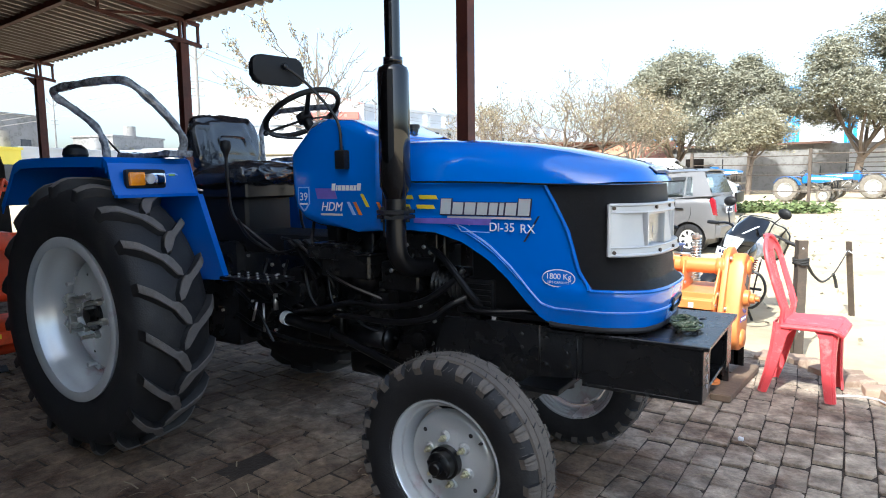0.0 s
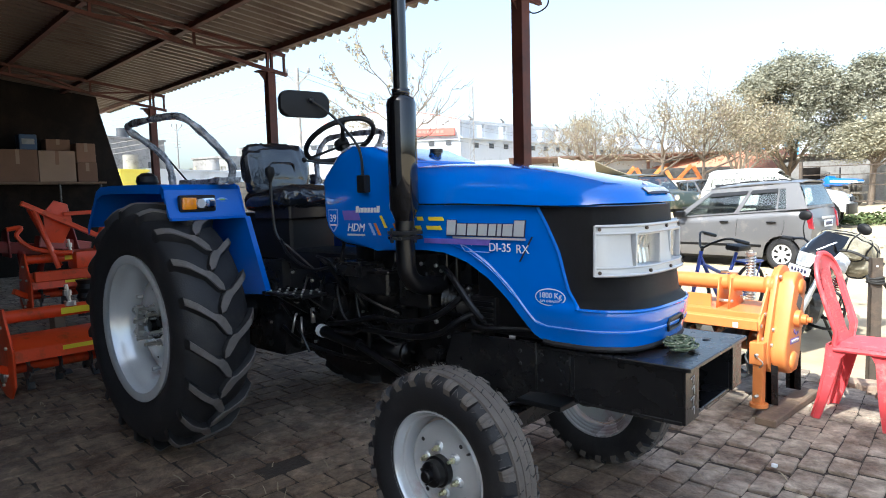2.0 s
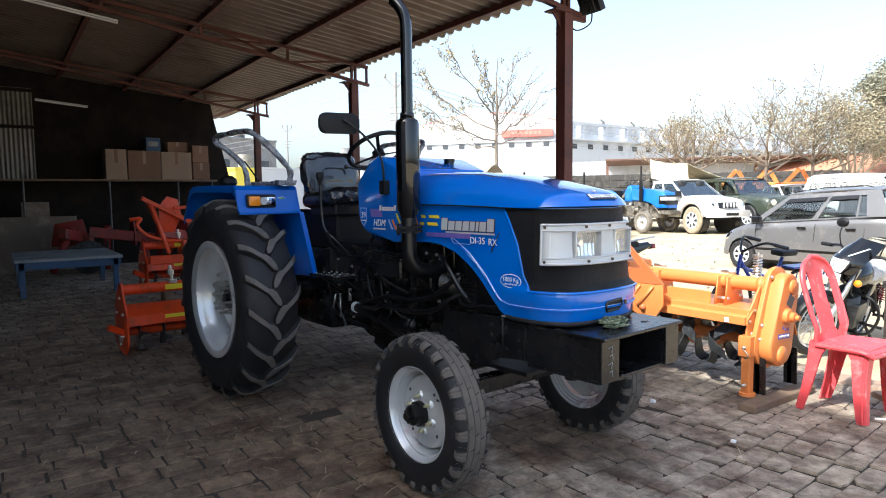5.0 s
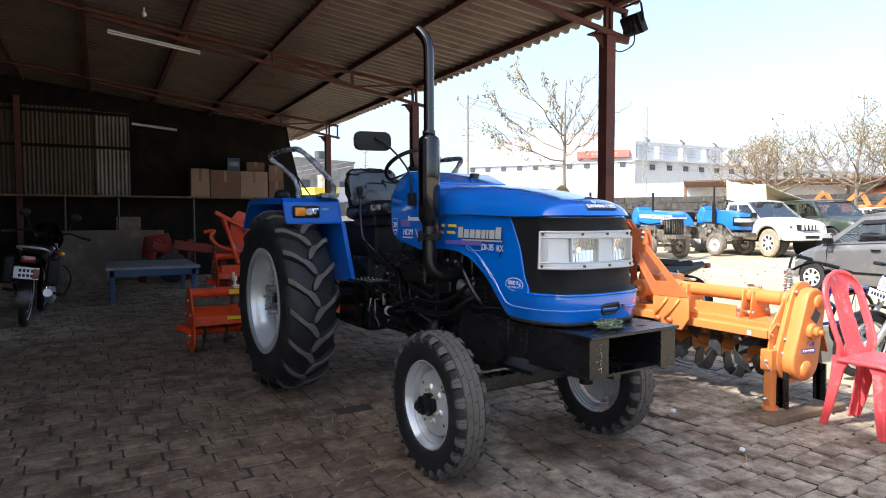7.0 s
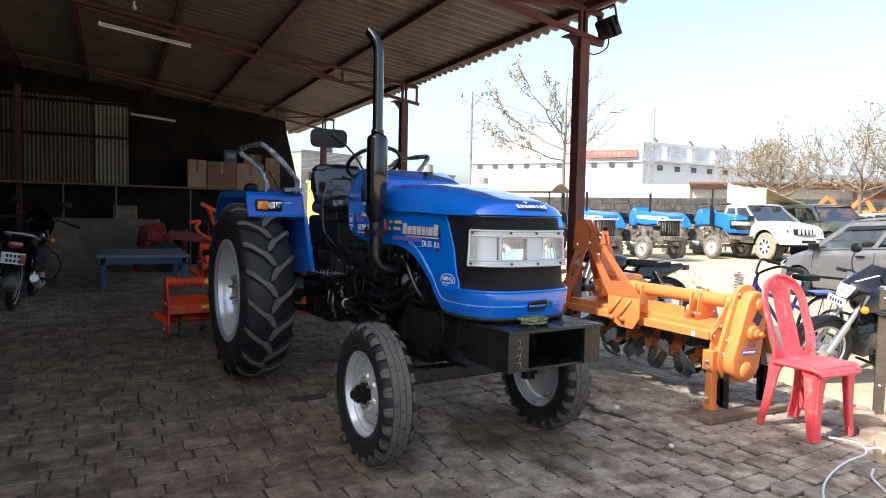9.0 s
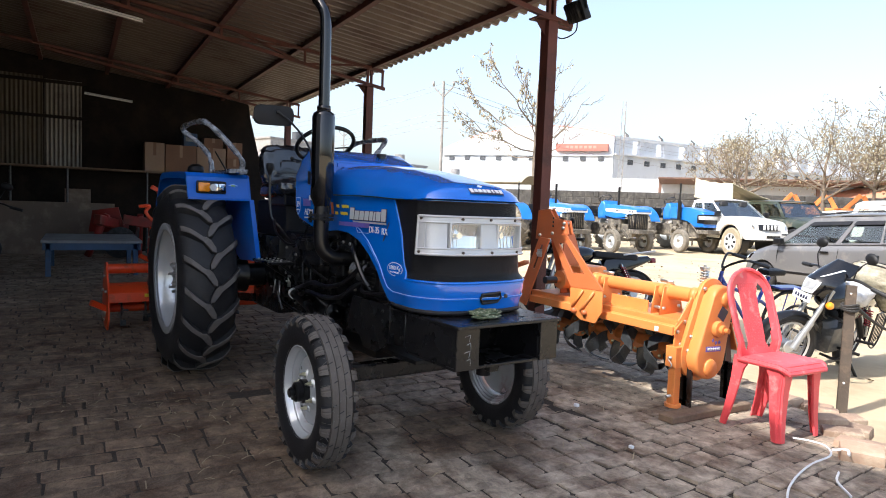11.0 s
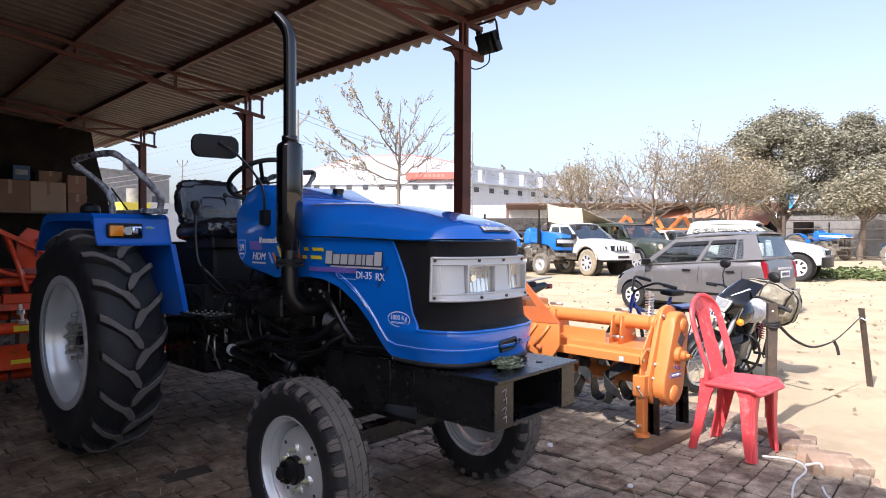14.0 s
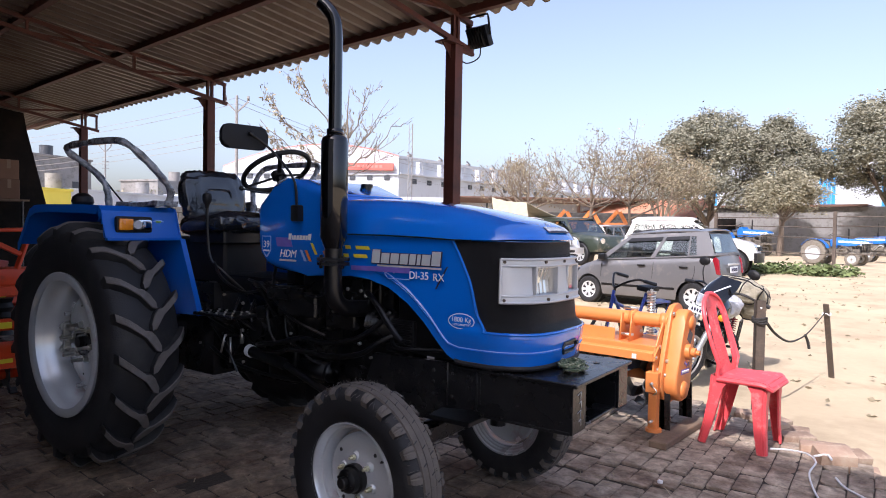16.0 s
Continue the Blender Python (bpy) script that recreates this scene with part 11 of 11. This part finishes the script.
soil_shade = nt.nodes.new("ShaderNodeMix")
soil_shade.data_type, soil_shade.blend_type = "RGBA", "MULTIPLY"
soil_shade.inputs["B"].default_value = (0.57, 0.48, 0.405, 1)
nt.links.new(hsv2.outputs[0], soil_shade.inputs["A"])
nt.links.new(cover, soil_shade.inputs["Factor"])
# scuffs and dust a few centimetres across
scuff = nt.nodes.new("ShaderNodeTexNoise")
scuff.inputs["Scale"].default_value, scuff.inputs["Detail"].default_value, scuff.inputs["Roughness"].default_value, scuff.inputs["Distortion"].default_value = 13.0, 6, 0.72, 0.6
nt.links.new(geo.outputs["Position"], scuff.inputs["Vector"])
scuff_map = nt.nodes.new("ShaderNodeMapRange")
scuff_map.inputs["From Min"].default_value, scuff_map.inputs["From Max"].default_value = 0.36, 0.66
scuff_map.inputs["To Min"].default_value, scuff_map.inputs["To Max"].default_value = 0.58, 1.28
nt.links.new(scuff.outputs["Fac"], scuff_map.inputs["Value"])
scuffed = nt.nodes.new("ShaderNodeHueSaturation")
nt.links.new(scuff_map.outputs[0], scuffed.inputs["Value"])
nt.links.new(soil_shade.outputs["Result"], scuffed.inputs["Color"])
nt.links.new(scuffed.outputs[0], nt.nodes["Principled BSDF"].inputs["Base Color"])


def floor_edge(x):
    """How far the paving reaches outwards."""
    return lerp_table([(-14, 5.0), (-3, 5.1), (-1.2, 5.15), (-0.75, 4.95), (-0.3, 4.55), (0.0, 4.25), (0.3, 4.05), (1.2, 3.6), (3.5, 3.0)], x)


def floor_z(x, y):
    """A shallow hollow where the tractor's front wheels stand."""
    along = min(1.0, max(0.0, (x + 2.7) / 1.2)) * min(1.0, max(0.0, (2.2 - x) / 1.5))
    across = min(1.0, max(0.0, (3.75 - y) / 0.8)) * min(1.0, max(0.0, (y + 1.5) / 1.5))
    a, c = along * along * (3 - 2 * along), across * across * (3 - 2 * across)
    return -0.038 * a * c


floor = thing("floor", ID, "worn dusty brick floor in running bond with open joints", "floor", kind="structure")
bm = bmesh.new()
xs = [-13.95 + 0.5 * k for k in range(36)]
rows = []
for x in xs:
    y1 = floor_edge(x) - 0.05
    rows.append([bm.verts.new((x, -3.22 + (y1 + 3.22) * k / 16, -0.0075 + floor_z(x, -3.22 + (y1 + 3.22) * k / 16))) for k in range(17)] + [bm.verts.new((x, y1 + 0.35, -0.16))])
for a, b in zip(rows, rows[1:]):
    for k in range(17):
        bm.faces.new((a[k], b[k], b[k + 1], a[k + 1]))
part("sand_bed", bm, BED, floor, angle=20)


def brick_verts(hx, hy, rr):
    """A worn brick: eight-sided top with chipped corners and a narrow worn arris."""
    top = []
    for sx, sy in ((-1, -1), (1, -1), (1, 1), (-1, 1)):
        ex, ey = hx - rr.uniform(0.0, 0.0045), hy - rr.uniform(0.0, 0.007)
        cut = rr.uniform(0.002, 0.010) if rr.random() < 0.78 else rr.uniform(0.012, 0.036)
        p, q = (sx * ex, sy * (ey - cut * rr.uniform(0.6, 1.6))), (sx * (ex - cut * rr.uniform(0.5, 1.0)), sy * ey)
        top += [p, q] if sx * sy > 0 else [q, p]
    arris = rr.uniform(0.002, 0.005)
    v = [(x, y, -0.045) for x, y in top] + [(x, y, -0.0035 - rr.uniform(0, 0.002)) for x, y in top]
    return v + [(x * (1 - arris / hx), y * (1 - arris / hy), rr.uniform(-0.0012, 0.0004)) for x, y in top]


BRICK_FACES = [tuple(range(16, 24))] + [(a, (a + 1) % 8, (a + 1) % 8 + 8, a + 8) for a in range(8)] + [(a + 8, (a + 1) % 8 + 8, (a + 1) % 8 + 16, a + 16) for a in range(8)]
HX, HY = 0.060, 0.118
rr = random.Random(21)
shapes = []
for k in range(12):
    me = bpy.data.meshes.new("brick")
    me.from_pydata(brick_verts(HX, HY, rr), [], BRICK_FACES)
    me.materials.append(BRICK)
    shapes.append(me)
all_v, all_f, singles = [], [], 0
x = -13.6
while x < 3.2:
    # rows are laid wider inside the shed than along its open front
    pitch = lerp_table([(-13.6, 0.132), (-1.5, 0.134), (-0.8, 0.121), (3.2, 0.121)], x) * rr.uniform(0.95, 1.05)
    y = -3.1 - rr.uniform(0, 0.22)
    edge = floor_edge(x) + rr.uniform(-0.06, 0.08)
    while y < edge:
        length = rr.uniform(0.19, 0.25) if x < -1.2 else rr.uniform(0.205, 0.265)
        py = y + length / 2
        px = x + pitch / 2 + 0.03 * noise.noise((x * 0.25, py * 0.3, 1)) + 0.012 * noise.noise((x * 0.9, py * 0.8, 5)) - 0.015 * (py - 1.5) - 0.026 * max(0.0, py - 2.2) ** 2
        pz = floor_z(px, py) + 0.007 * noise.noise((px * 1.1, py * 1.1, 4)) + rr.uniform(-0.002, 0.002)
        turn = 0.9 + math.degrees(0.052 * max(0.0, py - 2.2)) + rr.uniform(-1.3, 1.3)
        gone = abs(px + 2.47) < 0.07 and abs(py - 1.79) < 0.11
        if not gone:
            joint = rr.uniform(0.0, 0.008) if rr.random() < 0.75 else rr.uniform(0.006, 0.016)
            m = T(px, py, pz) @ R("Z", turn) @ R("X", rr.uniform(-0.5, 0.5)) @ R("Y", rr.uniform(-0.8, 0.8))
            size = Matrix.Diagonal(((pitch - rr.uniform(-0.001, 0.003)) / (2 * HX), (length - joint) / (2 * HY), 1, 1))
            if -1.72 < px < 0.1 and 2.25 < py < 4.3 and singles < 300:
                again("brick", shapes[rr.randrange(12)], floor, m @ size)
                singles += 1
            else:
                base = len(all_v)
                all_v += [tuple(m @ size @ Vector(c)) for c in brick_verts(HX, HY, rr)]
                all_f += [tuple(k + base for k in f) for f in BRICK_FACES]
        y += length
    x += pitch
me = bpy.data.meshes.new("paving")
me.from_pydata(all_v, [], all_f)
me.materials.append(BRICK)
paving = new("paving", me)
paving.parent = floor
tagged(paving, kind="stuff")

# straw, chips and dry leaf crumbs swept over the paving
rs = random.Random(5)
spots = []
for _ in range(520):
    cx, cy = rs.uniform(-8.5, 1.0), rs.uniform(-2.2, 4.0)
    if noise.noise((cx * 0.9, cy * 0.9, 3)) > -0.1:
        spots.append(Vector((cx, cy, 0.011 + floor_z(cx, cy))))
for cx, cy in ((-2.35, 1.05), (-2.1, 1.5), (-2.6, 0.6), (-1.5, 1.75), (-4.1, 0.95), (-3.9, 0.2), (-0.95, 3.05), (-5.2, 0.4)):
    for _ in range(22):
        px, py = cx + rs.gauss(0, 0.16), cy + rs.gauss(0, 0.20)
        spots.append(Vector((px, py, 0.010 + floor_z(px, py) + rs.uniform(0, 0.004))))
v, f = [], []
for c in spots:
    a = rs.uniform(0, 6.28)
    n, w = rs.uniform(0.012, 0.055), rs.uniform(0.0014, 0.004)
    d, e = Vector((math.cos(a), math.sin(a), rs.uniform(-0.04, 0.04))) * n, Vector((-math.sin(a), math.cos(a), 0)) * w
    b = len(v)
    v += [tuple(c - d - e), tuple(c + d - e), tuple(c + d + e), tuple(c - d + e), tuple(c + Vector((0, 0, 0.006)) - e), tuple(c + Vector((0, 0, 0.006)) + e)]
    f += [(b, b + 4, b + 5, b + 3), (b + 4, b + 1, b + 2, b + 5)]
me = bpy.data.meshes.new("straw_litter")
me.from_pydata(v, [], f)
me.materials.append(mat("dry_straw", (0.30, 0.24, 0.15), 0.85, 0.0, 0.4, 3, 40, 0.0))
tagged(new("straw_litter", me), "bits of dry straw and leaf on the brick floor", "straw", kind="stuff")

# ---- repeated small pieces become parts of their own ----
RENAMED = {"maker_blocks": "maker_block", "plate_bars": "plate_bar", "side_marks": "side_mark", "sticker_lines": "sticker_line"}
LOOSE = {"bolt_hole", "bracket_bolt", "case_bolt", "case_boss", "chalk_mark", "cover_screw", "cowl_stripe", "door_seam", "flange_bolt", "frame_leg", "fuel_line", "hitch_pin", "hose", "insulator",
         "mast_bolt", "outline_stripe", "pin_hole", "plate_bolt", "plate_joint", "pressed_line", "radius_rod", "rail_bolt", "rib", "seat_back", "stud", "stand_pin", "strut", "tailgate_frame", "tube_collar",
         "tube_bracket", "wiring_loom", "cylinder_head", "cooling_fin", "brake_rod", "pipe_collar", "guard_wire", "grille_bar", "lever", "brake_pipe", "starter_motor", "lift_link", "case_boss", "footrest", "control_cable", *RENAMED}


def islands(me):
    """Face lists of a mesh's separate pieces."""
    root = list(range(len(me.vertices)))

    def find(a):
        while root[a] != a:
            root[a] = root[root[a]]
            a = root[a]
        return a

    for e in me.edges:
        a, b = find(e.vertices[0]), find(e.vertices[1])
        if a != b:
            root[a] = b
    groups = {}
    for f in me.polygons:
        groups.setdefault(find(f.vertices[0]), []).append(f)
    return list(groups.values())


made = {}
for ob in list(bpy.data.objects):
    base = ob.name.split(".")[0]
    if ob.type != "MESH" or base not in LOOSE or (ob.parent is None):
        continue
    name = RENAMED.get(base, base)
    if ob.data not in made:
        pieces = []
        groups = islands(ob.data)
        for g in groups if len(groups) > 1 else ():
            used = sorted({i for f in g for i in f.vertices})
            at = {i: k for k, i in enumerate(used)}
            me = bpy.data.meshes.new(name)
            me.from_pydata([tuple(ob.data.vertices[i].co) for i in used], [], [tuple(at[i] for i in f.vertices) for f in g])
            me.polygons.foreach_set("use_smooth", [f.use_smooth for f in g])
            for ma in ob.data.materials:
                me.materials.append(ma)
            pieces.append(me)
        made[ob.data] = pieces
    pieces = made[ob.data]
    if not pieces:
        continue
    ob.data = pieces[0]
    ob.name = name
    for me in pieces[1:]:
        more = again(name, me, ob.parent, ob.matrix_basis.copy())
        more.matrix_parent_inverse = ob.matrix_parent_inverse.copy()
